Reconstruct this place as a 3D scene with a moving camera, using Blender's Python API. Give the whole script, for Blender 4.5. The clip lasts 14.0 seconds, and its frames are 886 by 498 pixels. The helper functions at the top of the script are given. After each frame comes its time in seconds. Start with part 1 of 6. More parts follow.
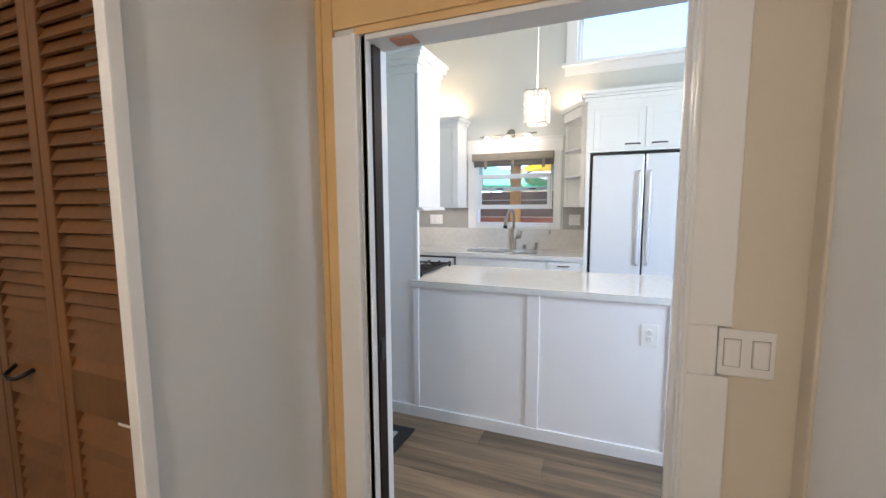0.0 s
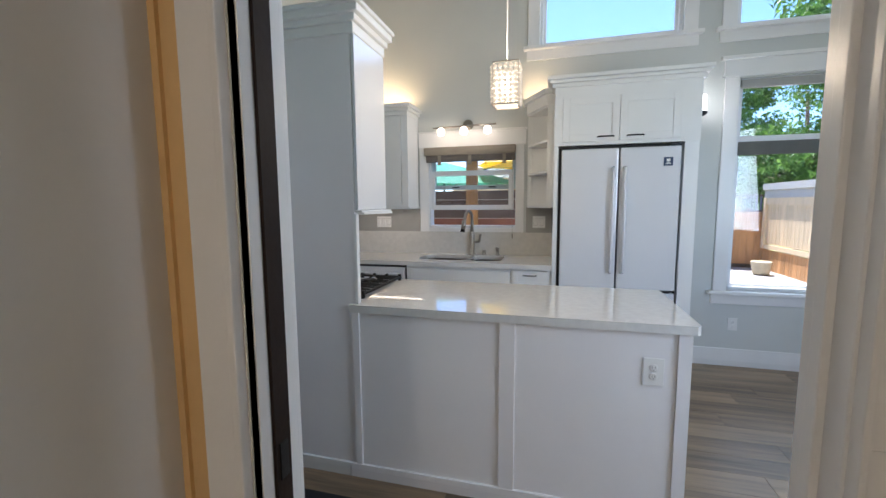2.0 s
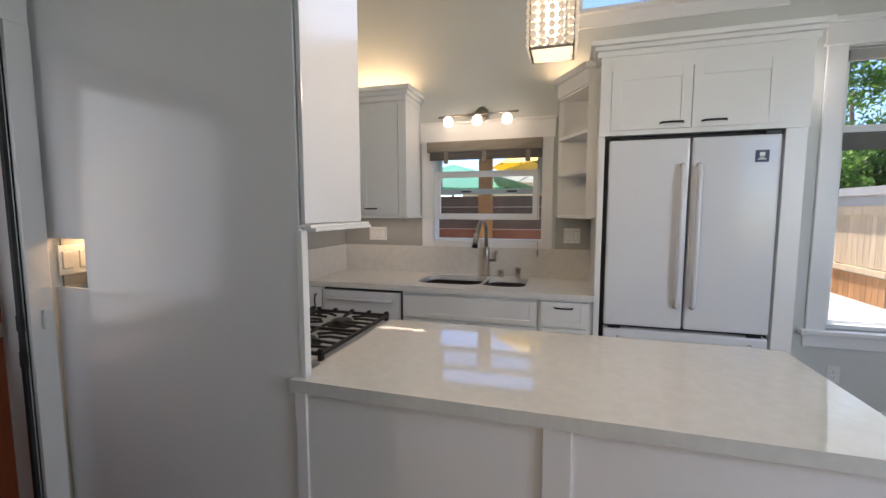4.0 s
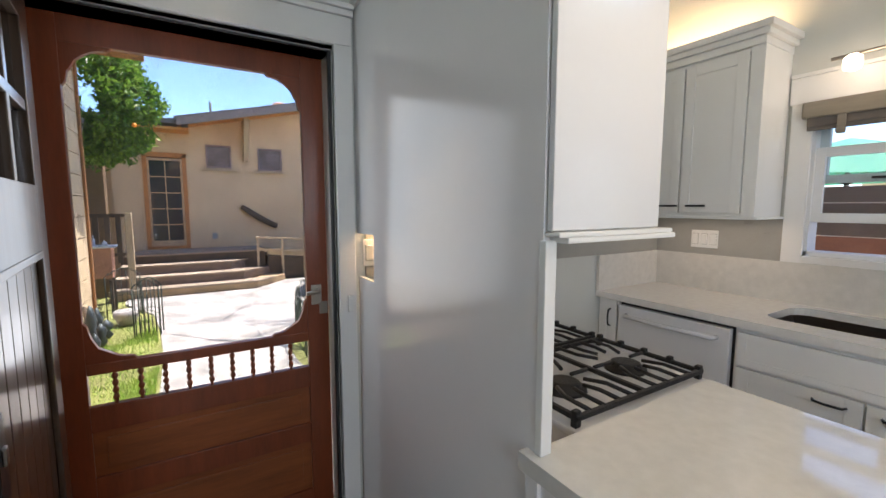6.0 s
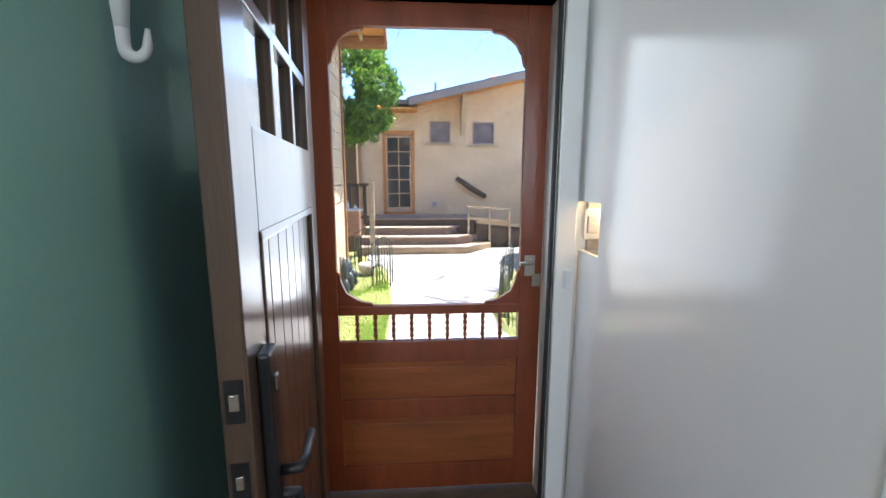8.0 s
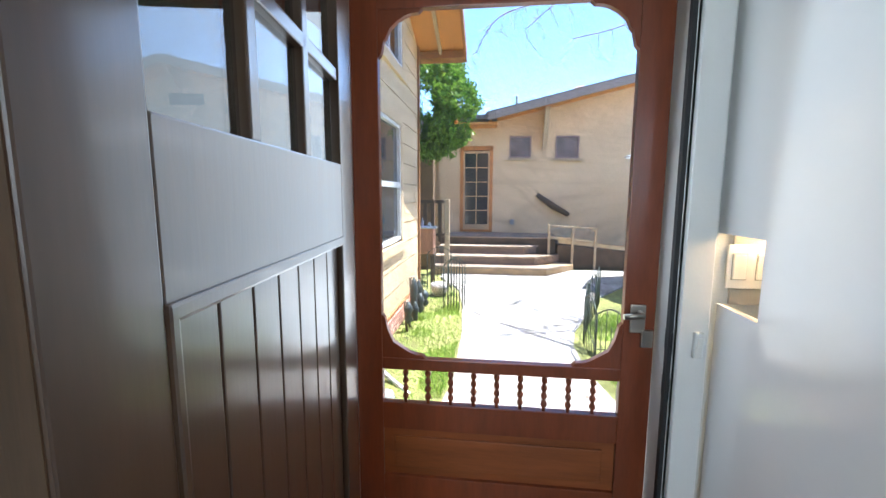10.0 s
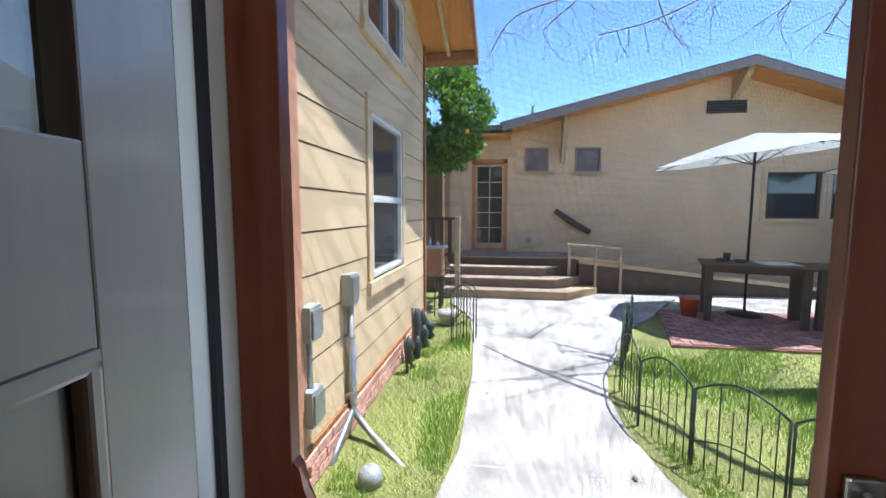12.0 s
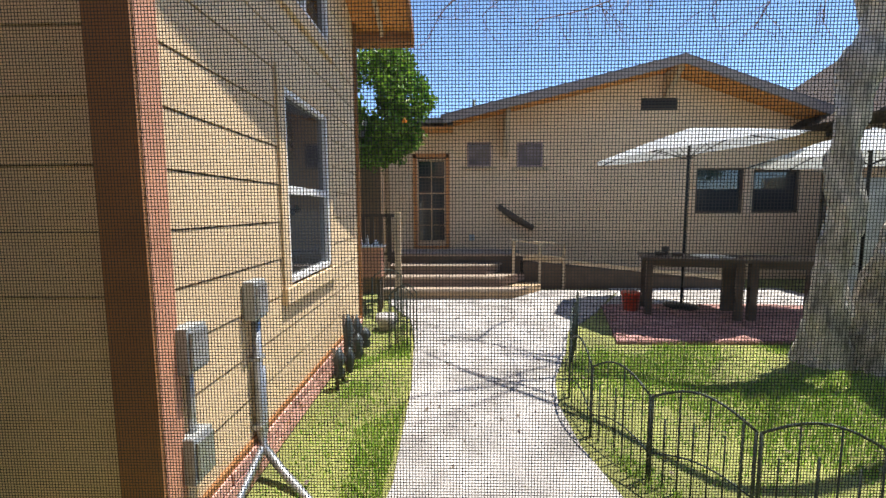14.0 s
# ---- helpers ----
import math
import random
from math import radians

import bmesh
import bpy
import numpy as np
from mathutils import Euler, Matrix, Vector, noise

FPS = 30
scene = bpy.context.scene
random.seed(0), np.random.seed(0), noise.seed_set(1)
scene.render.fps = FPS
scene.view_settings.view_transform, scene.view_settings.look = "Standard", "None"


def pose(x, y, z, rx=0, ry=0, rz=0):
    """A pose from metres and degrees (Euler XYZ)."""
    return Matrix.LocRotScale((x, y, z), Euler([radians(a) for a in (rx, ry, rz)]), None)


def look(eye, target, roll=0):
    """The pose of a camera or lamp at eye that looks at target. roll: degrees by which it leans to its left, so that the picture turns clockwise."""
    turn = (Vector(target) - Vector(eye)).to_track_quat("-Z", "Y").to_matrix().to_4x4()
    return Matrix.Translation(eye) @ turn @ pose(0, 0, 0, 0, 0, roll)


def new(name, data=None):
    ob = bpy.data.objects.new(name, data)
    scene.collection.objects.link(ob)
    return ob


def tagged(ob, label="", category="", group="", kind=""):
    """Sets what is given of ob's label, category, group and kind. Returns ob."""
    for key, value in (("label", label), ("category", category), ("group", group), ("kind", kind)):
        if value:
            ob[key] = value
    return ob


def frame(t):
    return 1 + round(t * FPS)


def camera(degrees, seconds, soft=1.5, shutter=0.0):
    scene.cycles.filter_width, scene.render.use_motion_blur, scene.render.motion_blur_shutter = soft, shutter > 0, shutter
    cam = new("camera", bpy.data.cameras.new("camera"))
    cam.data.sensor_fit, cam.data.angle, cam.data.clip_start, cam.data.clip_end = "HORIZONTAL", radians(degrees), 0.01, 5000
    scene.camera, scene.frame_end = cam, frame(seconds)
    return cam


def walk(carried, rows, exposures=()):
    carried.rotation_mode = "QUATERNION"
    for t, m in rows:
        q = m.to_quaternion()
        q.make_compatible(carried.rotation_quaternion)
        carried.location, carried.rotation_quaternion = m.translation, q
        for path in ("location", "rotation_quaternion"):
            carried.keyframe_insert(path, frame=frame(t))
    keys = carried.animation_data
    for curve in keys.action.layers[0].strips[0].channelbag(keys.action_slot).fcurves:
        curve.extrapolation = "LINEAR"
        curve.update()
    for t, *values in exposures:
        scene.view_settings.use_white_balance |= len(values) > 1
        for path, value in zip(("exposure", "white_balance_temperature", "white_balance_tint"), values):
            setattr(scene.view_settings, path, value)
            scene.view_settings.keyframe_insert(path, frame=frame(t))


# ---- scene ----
cam = camera(93.7, 14.0)
PATH = [
    (0, (0.585, 0.662, 1.42), (-0.163, 2.505, 1.211), -0.3),
    (0.5, (0.511, 0.688, 1.416), (-0.076, 2.585, 1.171), -0.3),
    (1, (0.46, 0.794, 1.419), (-0.062, 2.708, 1.158), -0.4),
    (1.5, (0.418, 0.955, 1.428), (-0.124, 2.869, 1.222), 0.0),
    (2, (0.378, 1.226, 1.438), (-0.147, 3.143, 1.222), -0.4),
    (2.2, (0.357, 1.314, 1.441), (-0.128, 3.245, 1.254), -0.1),
    (4.3, (0.131, 2.171, 1.455), (-0.488, 4.065, 1.273), -0.0),
    (4.5, (0.098, 2.241, 1.457), (-0.584, 4.113, 1.287), 0.3),
    (5, (0.019, 2.381, 1.456), (-0.908, 4.138, 1.222), 0.2),
    (5.5, (0.009, 2.481, 1.463), (-1.307, 3.972, 1.25), -0.1),
    (6, (0.004, 2.539, 1.46), (-1.697, 3.571, 1.257), 0.0),
    (6.5, (-0.038, 2.55, 1.453), (-1.893, 3.264, 1.23), 0.2),
    (7, (-0.081, 2.55, 1.446), (-2.004, 3.039, 1.197), 0.3),
    (7.5, (-0.115, 2.542, 1.44), (-2.071, 2.835, 1.142), 0.2),
    (8, (-0.162, 2.522, 1.429), (-2.13, 2.654, 1.097), 0.1),
    (8.5, (-0.215, 2.517, 1.425), (-2.181, 2.543, 1.063), 0.2),
    (9, (-0.311, 2.556, 1.44), (-2.279, 2.401, 1.114), 0.3),
    (9.2, (-0.35, 2.565, 1.442), (-2.314, 2.338, 1.144), 0.3),
    (11.3, (-1.02, 2.547, 1.455), (-2.995, 2.309, 1.252), 0.1),
    (11.7, (-1.168, 2.55, 1.468), (-3.136, 2.236, 1.289), 0.0),
    (12, (-1.275, 2.537, 1.46), (-3.242, 2.232, 1.275), 0.1),
    (12.2, (-1.335, 2.538, 1.438), (-3.313, 2.275, 1.305), 0.0),
    (12.5, (-1.418, 2.539, 1.43), (-3.412, 2.392, 1.361), -0.0),
    (13, (-1.531, 2.53, 1.422), (-3.526, 2.581, 1.294), -0.1),
    (13.5, (-1.63, 2.555, 1.419), (-3.619, 2.61, 1.223), -0.1),
    (14, (-1.705, 2.586, 1.419), (-3.695, 2.538, 1.226), -0.3),
]
walk(cam, [(t, look(eye, target, roll)) for t, eye, target, roll in PATH], [(0.0, 2.55, 5700, 13), (1.0, 2.15, 5650, 12), (2.0, 1.75, 5850, 13), (5.0, 1.54, 6650, 18), (6.0, 1.84, 6450, 14), (6.5, 2.02, 6250, 12), (7.0, 2.28, 6050, 11), (9.0, 2.6, 6050, 9), (11.5, 2.0, 5600, 6), (12.5, 1.39, 6000, 6), (14.0, 1.1, 6600, 9)])
# world, sun
w = bpy.data.worlds.new("world")
scene.world = w
w.use_nodes = True
nt = w.node_tree
sky = nt.nodes.new("ShaderNodeTexSky")
sky.sky_type = "NISHITA"
sky.sun_disc = False
SUN = Vector((-0.15, 0.30, 1.0)).normalized()
sky.sun_elevation = math.asin(SUN.z)
sky.sun_rotation = math.atan2(SUN.x, SUN.y)
sky.air_density, sky.dust_density = 1.0, 0.1
sky.ozone_density = 5.0
sky.altitude = 2400
nt.nodes["Background"].inputs[1].default_value = 0.15
nt.links.new(sky.outputs[0], nt.nodes["Background"].inputs[0])
sd = bpy.data.lights.new("sun", "SUN")
sd.energy, sd.angle, sd.color = 4.4, radians(0.53), (1.0, 0.95, 0.87)
sun = new("sun", sd)
sun.matrix_world = look(SUN * 30, (0, 0, 0))


def area(name, loc, target, sx, sy, power, color=(1, 1, 1)):
    d = bpy.data.lights.new(name, "AREA")
    d.shape, d.size, d.size_y, d.energy, d.color = "RECTANGLE", sx, sy, power, color
    ob = new(name, d)
    ob.matrix_world = look(loc, target)
    return ob


def bulb(name, loc, power, color=(1, 0.8, 0.55), r=0.02):
    d = bpy.data.lights.new(name, "POINT")
    d.energy, d.color, d.shadow_soft_size = power, color, r
    ob = new(name, d)
    ob.location = loc
    return ob


DAY = (0.80, 0.91, 1.0)
WARM = (1.0, 0.68, 0.36)
area("sky_high_window", (0.75, 5.36, 3.35), (0.5, 3, 1.2), 1.1, 0.8, 1.3, DAY)
area("sky_high_window_b", (2.3, 5.36, 3.35), (1.8, 3, 1.2), 1.0, 0.8, 1.2, DAY)
area("sky_tall_window", (2.3, 5.36, 1.55), (1.8, 3, 1.0), 0.8, 1.7, 1.86, DAY)
# fill light added to brighten the tall side panel
area("panel_fill_light", (3.0, 2.03, 1.75), (-0.6, 3.15, 1.3), 1.3, 1.5, 16.0, DAY)
area("sky_entry_door", (-1.87, 2.58, 1.45), (0.0, 2.62, 1.3), 0.74, 1.05, 0.9, DAY)
area("cove_left", (-1.45, 5.3, 2.42), (-1.45, 5.36, 3.4), 0.7, 0.05, 1.65, WARM)
area("cove_west", (-1.75, 4.3, 2.42), (-1.8, 4.3, 3.4), 0.05, 1.2, 1.65, WARM)
area("cove_right", (0.3, 5.3, 2.42), (0.3, 5.36, 3.4), 0.5, 0.05, 0.88, WARM)
area("under_cabinet", (-1.2, 3.45, 1.385), (-1.2, 3.45, 0), 1.0, 0.04, 0.85, (1.0, 0.72, 0.42))
area("under_cabinet_c", (-1.66, 3.3, 1.385), (-1.66, 3.3, 0), 0.16, 0.12, 0.8, (1.0, 0.66, 0.34))
area("under_cabinet_b", (-1.3, 5.25, 1.385), (-1.3, 5.25, 0), 0.7, 0.04, 0.2, (1.0, 0.8, 0.6))
bulb("hall_lamp", (0.1, -0.5, 2.2), 8, (1, 0.87, 0.70), 0.08)
bulb("pendant_bulb", (0.115, 3.45, 2.02), 3.5, (1, 0.8, 0.55), 0.03)
bulb("sconce_bulb", (1.53, 5.31, 2.265), 0.4, (1, 0.95, 0.9), 0.03)
for bx in (-0.74, -0.51, -0.28):
    bulb("vanity_bulb", (bx, 5.25, 2.12), 0.12, (1, 0.8, 0.58), 0.02)

# materials
MATS = {}


def mat(name, color, rough=0.5, metal=0.0, var=0.08, scale=8.0, bump=0.02, bscale=60.0, spec=0.5, stretch=(1, 1, 1), coat=0.0, rand=0.0, bdist=0.004, rvar=0.4):
    if name in MATS:
        return MATS[name]
    m = bpy.data.materials.new(name)
    m.use_nodes = True
    n, l = m.node_tree.nodes, m.node_tree.links
    b = n["Principled BSDF"]
    b.inputs["Roughness"].default_value = rough
    b.inputs["Metallic"].default_value = metal
    b.inputs["Specular IOR Level"].default_value = spec
    b.inputs["Coat Weight"].default_value = coat
    b.inputs["Coat Roughness"].default_value = 0.13
    geo = n.new("ShaderNodeTexCoord")
    mp = n.new("ShaderNodeMapping")
    mp.inputs["Scale"].default_value = stretch
    l.new(geo.outputs["Object"], mp.inputs[0])
    n1 = n.new("ShaderNodeTexNoise")
    n1.inputs["Scale"].default_value = scale
    n1.inputs["Detail"].default_value = 6
    l.new(mp.outputs[0], n1.inputs["Vector"])
    n2 = n.new("ShaderNodeTexNoise")
    n2.inputs["Scale"].default_value = bscale
    n2.inputs["Detail"].default_value = 4
    l.new(mp.outputs[0], n2.inputs["Vector"])
    mix = n.new("ShaderNodeMix")
    mix.data_type = "RGBA"
    lo = tuple(max(0, c * (1 - var * 2)) for c in color)
    hi = tuple(min(1, c * (1 + var * 2)) for c in color)
    mix.inputs[6].default_value = (*lo, 1)
    mix.inputs[7].default_value = (*hi, 1)
    add = n.new("ShaderNodeMath")
    add.operation = "MULTIPLY_ADD"
    l.new(n2.outputs["Fac"], add.inputs[0])
    add.inputs[1].default_value = 0.3
    l.new(n1.outputs["Fac"], add.inputs[2])
    sub = n.new("ShaderNodeMath")
    sub.operation = "MULTIPLY_ADD"
    l.new(add.outputs[0], sub.inputs[0])
    sub.inputs[1].default_value = 1.6
    sub.inputs[2].default_value = -0.54
    sub.use_clamp = True
    if rand:
        oi = n.new("ShaderNodeObjectInfo")
        r2 = n.new("ShaderNodeMath")
        r2.operation = "MULTIPLY_ADD"
        l.new(oi.outputs["Random"], r2.inputs[0])
        r2.inputs[1].default_value = rand
        l.new(sub.outputs[0], r2.inputs[2])
        r3 = n.new("ShaderNodeMath")
        r3.operation = "SUBTRACT"
        r3.use_clamp = True
        l.new(r2.outputs[0], r3.inputs[0])
        r3.inputs[1].default_value = rand / 2
        l.new(r3.outputs[0], mix.inputs[0])
        ofs = n.new("ShaderNodeVectorMath")
        ofs.operation = "SCALE"
        ofs.inputs[0].default_value = (13, 7, 5)
        l.new(oi.outputs["Random"], ofs.inputs[3])
        l.new(ofs.outputs[0], mp.inputs["Location"])
    else:
        l.new(sub.outputs[0], mix.inputs[0])
    l.new(mix.outputs[2], b.inputs["Base Color"])
    rr = n.new("ShaderNodeMath")
    rr.operation = "MULTIPLY_ADD"
    l.new(n1.outputs["Fac"], rr.inputs[0])
    rr.inputs[1].default_value = rough * rvar
    rr.inputs[2].default_value = rough * (1 - rvar / 2)
    l.new(rr.outputs[0], b.inputs["Roughness"])
    if bump:
        bp = n.new("ShaderNodeBump")
        bp.inputs["Strength"].default_value = min(1, bump * 10)
        bp.inputs["Distance"].default_value = bdist
        l.new(n2.outputs["Fac"], bp.inputs["Height"])
        l.new(bp.outputs[0], b.inputs["Normal"])
    MATS[name] = m
    return m


def glow(name, color, strength):
    if name in MATS:
        return MATS[name]
    m = bpy.data.materials.new(name)
    m.use_nodes = True
    b = m.node_tree.nodes["Principled BSDF"]
    b.inputs["Base Color"].default_value = (*color, 1)
    b.inputs["Emission Color"].default_value = (*color, 1)
    b.inputs["Emission Strength"].default_value = strength
    MATS[name] = m
    return m


def glass(name, color=(1, 1, 1), rough=0.0, clear=0.95, gloss=0.05):
    """A thin pane: clear with a mirror gloss by Fresnel."""
    if name in MATS:
        return MATS[name]
    m = bpy.data.materials.new(name)
    m.use_nodes = True
    n, l = m.node_tree.nodes, m.node_tree.links
    n.remove(n["Principled BSDF"])
    tr = n.new("ShaderNodeBsdfTransparent")
    tr.inputs[0].default_value = (*[c * clear for c in color], 1)
    gl = n.new("ShaderNodeBsdfGlossy")
    gl.inputs["Roughness"].default_value = rough
    lw = n.new("ShaderNodeLayerWeight")
    pw = n.new("ShaderNodeMath")
    pw.operation = "POWER"
    l.new(lw.outputs["Facing"], pw.inputs[0])
    pw.inputs[1].default_value = 4.0
    fr = n.new("ShaderNodeMath")
    fr.operation = "MULTIPLY_ADD"
    l.new(pw.outputs[0], fr.inputs[0])
    fr.inputs[1].default_value = 0.9
    fr.inputs[2].default_value = gloss
    fr.use_clamp = True
    mx = n.new("ShaderNodeMixShader")
    l.new(fr.outputs[0], mx.inputs[0])
    l.new(tr.outputs[0], mx.inputs[1])
    l.new(gl.outputs[0], mx.inputs[2])
    l.new(mx.outputs[0], n["Material Output"].inputs[0])
    MATS[name] = m
    return m


def screen_mat():
    m = bpy.data.materials.new("insect_screen")
    m.use_nodes = True
    n, l = m.node_tree.nodes, m.node_tree.links
    b = n["Principled BSDF"]
    b.inputs["Base Color"].default_value = (0.05, 0.048, 0.045, 1)
    b.inputs["Roughness"].default_value = 0.7
    tc = n.new("ShaderNodeTexCoord")
    sp = n.new("ShaderNodeSeparateXYZ")
    l.new(tc.outputs["Object"], sp.inputs[0])
    out = []
    for ax in ("Y", "Z"):
        a = n.new("ShaderNodeMath")
        a.operation = "MODULO"
        ab = n.new("ShaderNodeMath")
        ab.operation = "ADD"
        ab.inputs[1].default_value = 10
        l.new(sp.outputs[ax], ab.inputs[0])
        l.new(ab.outputs[0], a.inputs[0])
        a.inputs[1].default_value = 0.0016
        c = n.new("ShaderNodeMath")
        c.operation = "LESS_THAN"
        l.new(a.outputs[0], c.inputs[0])
        c.inputs[1].default_value = 0.00034
        out.append(c)
    mxm = n.new("ShaderNodeMath")
    mxm.operation = "MAXIMUM"
    l.new(out[0].outputs[0], mxm.inputs[0])
    l.new(out[1].outputs[0], mxm.inputs[1])
    tr = n.new("ShaderNodeBsdfTransparent")
    mx = n.new("ShaderNodeMixShader")
    l.new(mxm.outputs[0], mx.inputs[0])
    l.new(tr.outputs[0], mx.inputs[1])
    l.new(b.outputs[0], mx.inputs[2])
    l.new(mx.outputs[0], n["Material Output"].inputs[0])
    return m


def leaf_mat(name, c1, c2, trans=0.35):
    m = bpy.data.materials.new(name)
    m.use_nodes = True
    n, l = m.node_tree.nodes, m.node_tree.links
    b = n["Principled BSDF"]
    g = n.new("ShaderNodeNewGeometry")
    mix = n.new("ShaderNodeMix")
    mix.data_type = "RGBA"
    l.new(g.outputs["Random Per Island"], mix.inputs[0])
    mix.inputs[6].default_value = (*c1, 1)
    mix.inputs[7].default_value = (*c2, 1)
    l.new(mix.outputs[2], b.inputs["Base Color"])
    b.inputs["Roughness"].default_value = 0.45
    t = n.new("ShaderNodeBsdfTranslucent")
    l.new(mix.outputs[2], t.inputs[0])
    mx = n.new("ShaderNodeMixShader")
    mx.inputs[0].default_value = trans
    l.new(b.outputs[0], mx.inputs[1])
    l.new(t.outputs[0], mx.inputs[2])
    l.new(mx.outputs[0], n["Material Output"].inputs[0])
    return m


M_WALL = mat("wall_paint", (0.60, 0.61, 0.58), 0.55, var=0.02, scale=2, bump=0.015, bscale=180)
M_HALL = mat("hall_paint", (0.66, 0.585, 0.47), 0.5, var=0.02, scale=2, bump=0.015, bscale=180)
M_GLOSS = mat("semigloss_wall", (0.70, 0.71, 0.71), 0.2, var=0.015, scale=3, bump=0.006, bscale=60, rvar=0.1)
M_TEAL = mat("grey_teal_wall", (0.155, 0.29, 0.262), 0.4, var=0.04, scale=2)
M_PANEL = mat("cabinet_panel_paint", (0.84, 0.82, 0.82), 0.17, var=0.012, scale=3, bump=0.003, bscale=40, coat=0.5, rvar=0.08)
M_CAB = mat("cabinet_paint", (0.80, 0.80, 0.78), 0.3, var=0.012, scale=4, bump=0.006, bscale=90)
M_TRIM = mat("trim_paint", (0.80, 0.79, 0.77), 0.32, var=0.015, scale=5, bump=0.008, bscale=110)
M_CREAM = mat("aged_cream_trim", (0.70, 0.46, 0.20), 0.4, var=0.04, scale=5, bump=0.01)
M_CEIL = mat("ceiling_paint", (0.78, 0.77, 0.74), 0.8, var=0.02, scale=2, bump=0.02)
M_QUARTZ = mat("quartz", (0.70, 0.69, 0.66), 0.045, var=0.035, scale=30, bump=0.0, bscale=260, coat=0.3, spec=0.65)
M_SPLASH = mat("quartz_splash", (0.66, 0.63, 0.58), 0.22, var=0.04, scale=25, bump=0.0, bscale=200)
M_TILE = mat("grey_backsplash", (0.36, 0.35, 0.32), 0.3, var=0.04, scale=6)
M_BLACK = mat("black_metal", (0.02, 0.02, 0.022), 0.35, 0.6, var=0.1)
M_IRON = mat("cast_iron", (0.018, 0.018, 0.019), 0.5, 0.3, var=0.15, bump=0.04, bscale=300)
M_STEEL = mat("brushed_steel", (0.19, 0.165, 0.145), 0.3, 1.0, var=0.05, stretch=(1, 1, 12))
M_NICKEL = mat("brushed_nickel", (0.40, 0.365, 0.32), 0.3, 1.0, var=0.05)
M_APPL = mat("white_appliance", (0.72, 0.73, 0.75), 0.14, var=0.01, scale=3, bump=0.0, coat=0.5)
M_PLASTIC = mat("white_plastic", (0.78, 0.77, 0.74), 0.35, var=0.01, bump=0)
M_DARK = mat("dark_gap", (0.012, 0.012, 0.014), 0.6)
M_FLOOR = mat("vinyl_plank", (0.215, 0.15, 0.09), 0.36, var=0.32, scale=3.2, bump=0.02, bscale=26, stretch=(0.35, 5.5, 1), rand=0.55)
M_LOUV = mat("stained_pine", (0.135, 0.054, 0.015), 0.4, var=0.2, scale=4, bump=0.02, bscale=40, stretch=(1, 1, 0.4), rand=0.3)
M_DOOR = mat("dark_stained_wood", (0.052, 0.028, 0.015), 0.36, var=0.15, scale=7, bump=0.004, bscale=40, stretch=(3, 3, 0.4), coat=0.7)
M_RED = mat("red_stained_wood", (0.21, 0.046, 0.014), 0.34, var=0.14, scale=5, bump=0.012, bscale=40, stretch=(3, 3, 0.5), coat=0.15)
M_SHADE = mat("woven_shade", (0.27, 0.235, 0.19), 0.85, var=0.1, bump=0.06, bscale=400, stretch=(1, 1, 4))
M_GLASS = glass("window_glass")
M_DOORGLASS = glass("door_glass", clear=0.5, gloss=0.11)
M_SCREEN = screen_mat()
M_STUCCO = mat("tan_siding_paint", (0.71, 0.535, 0.335), 0.75, var=0.06, scale=2.5, bump=0.06, bscale=90)
M_FARW = mat("tan_stucco", (0.76, 0.56, 0.36), 0.85, var=0.06, scale=1.4, bump=0.08, bscale=70)
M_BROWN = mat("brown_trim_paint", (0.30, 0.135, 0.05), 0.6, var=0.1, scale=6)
M_PINK = mat("pinkish_red_trim", (0.54, 0.27, 0.17), 0.65, var=0.1, scale=6)
M_SOFFIT = mat("orange_soffit_wood", (0.60, 0.27, 0.07), 0.65, var=0.12, scale=5, stretch=(0.5, 3, 1))
M_ROOF = mat("grey_shingle", (0.2, 0.18, 0.17), 0.9, var=0.2, scale=10, bump=0.1, bscale=60)
M_CONC = mat("pale_concrete", (0.37, 0.35, 0.335), 0.85, var=0.3, scale=2.8, bump=0.05, bscale=60)
M_GRASS = mat("grass_ground", (0.23, 0.24, 0.075), 0.95, var=0.3, scale=1.6, bump=0.1, bscale=60, bdist=0.02)
M_PBRICK = mat("dark_patio_brick", (0.33, 0.17, 0.15), 0.85, var=0.2, scale=9, bump=0.06, rand=0.6)
M_BRICK = mat("old_brick", (0.66, 0.36, 0.29), 0.8, var=0.15, scale=9, bump=0.06, rand=0.6)
M_MORTAR = mat("mortar", (0.42, 0.37, 0.32), 0.9, var=0.1)
M_BARK = mat("grey_bark", (0.42, 0.37, 0.32), 0.9, var=0.75, scale=8, bump=0.1, bscale=26, bdist=0.04, stretch=(1.6, 1.6, 0.45))
M_WIRE = mat("dark_green_wire", (0.04, 0.055, 0.045), 0.5, 0.4, var=0.1)
M_GALV = mat("galvanised_steel", (0.42, 0.44, 0.46), 0.42, 0.8, var=0.1)
M_GREYBOX = mat("grey_enclosure", (0.36, 0.38, 0.38), 0.5, 0.1, var=0.06)
M_VINYL = mat("white_vinyl", (0.78, 0.79, 0.80), 0.35, var=0.01)
M_DKGLASS = mat("dark_window_glass", (0.035, 0.042, 0.05), 0.04, var=0.05, bump=0, spec=0.9)
M_DECK = mat("weathered_deck", (0.32, 0.25, 0.19), 0.8, var=0.12, scale=5, stretch=(3, 0.6, 1), rand=0.4)
M_DKWOOD = mat("weathered_dark_wood", (0.10, 0.07, 0.05), 0.8, var=0.2, scale=6, rand=0.3)
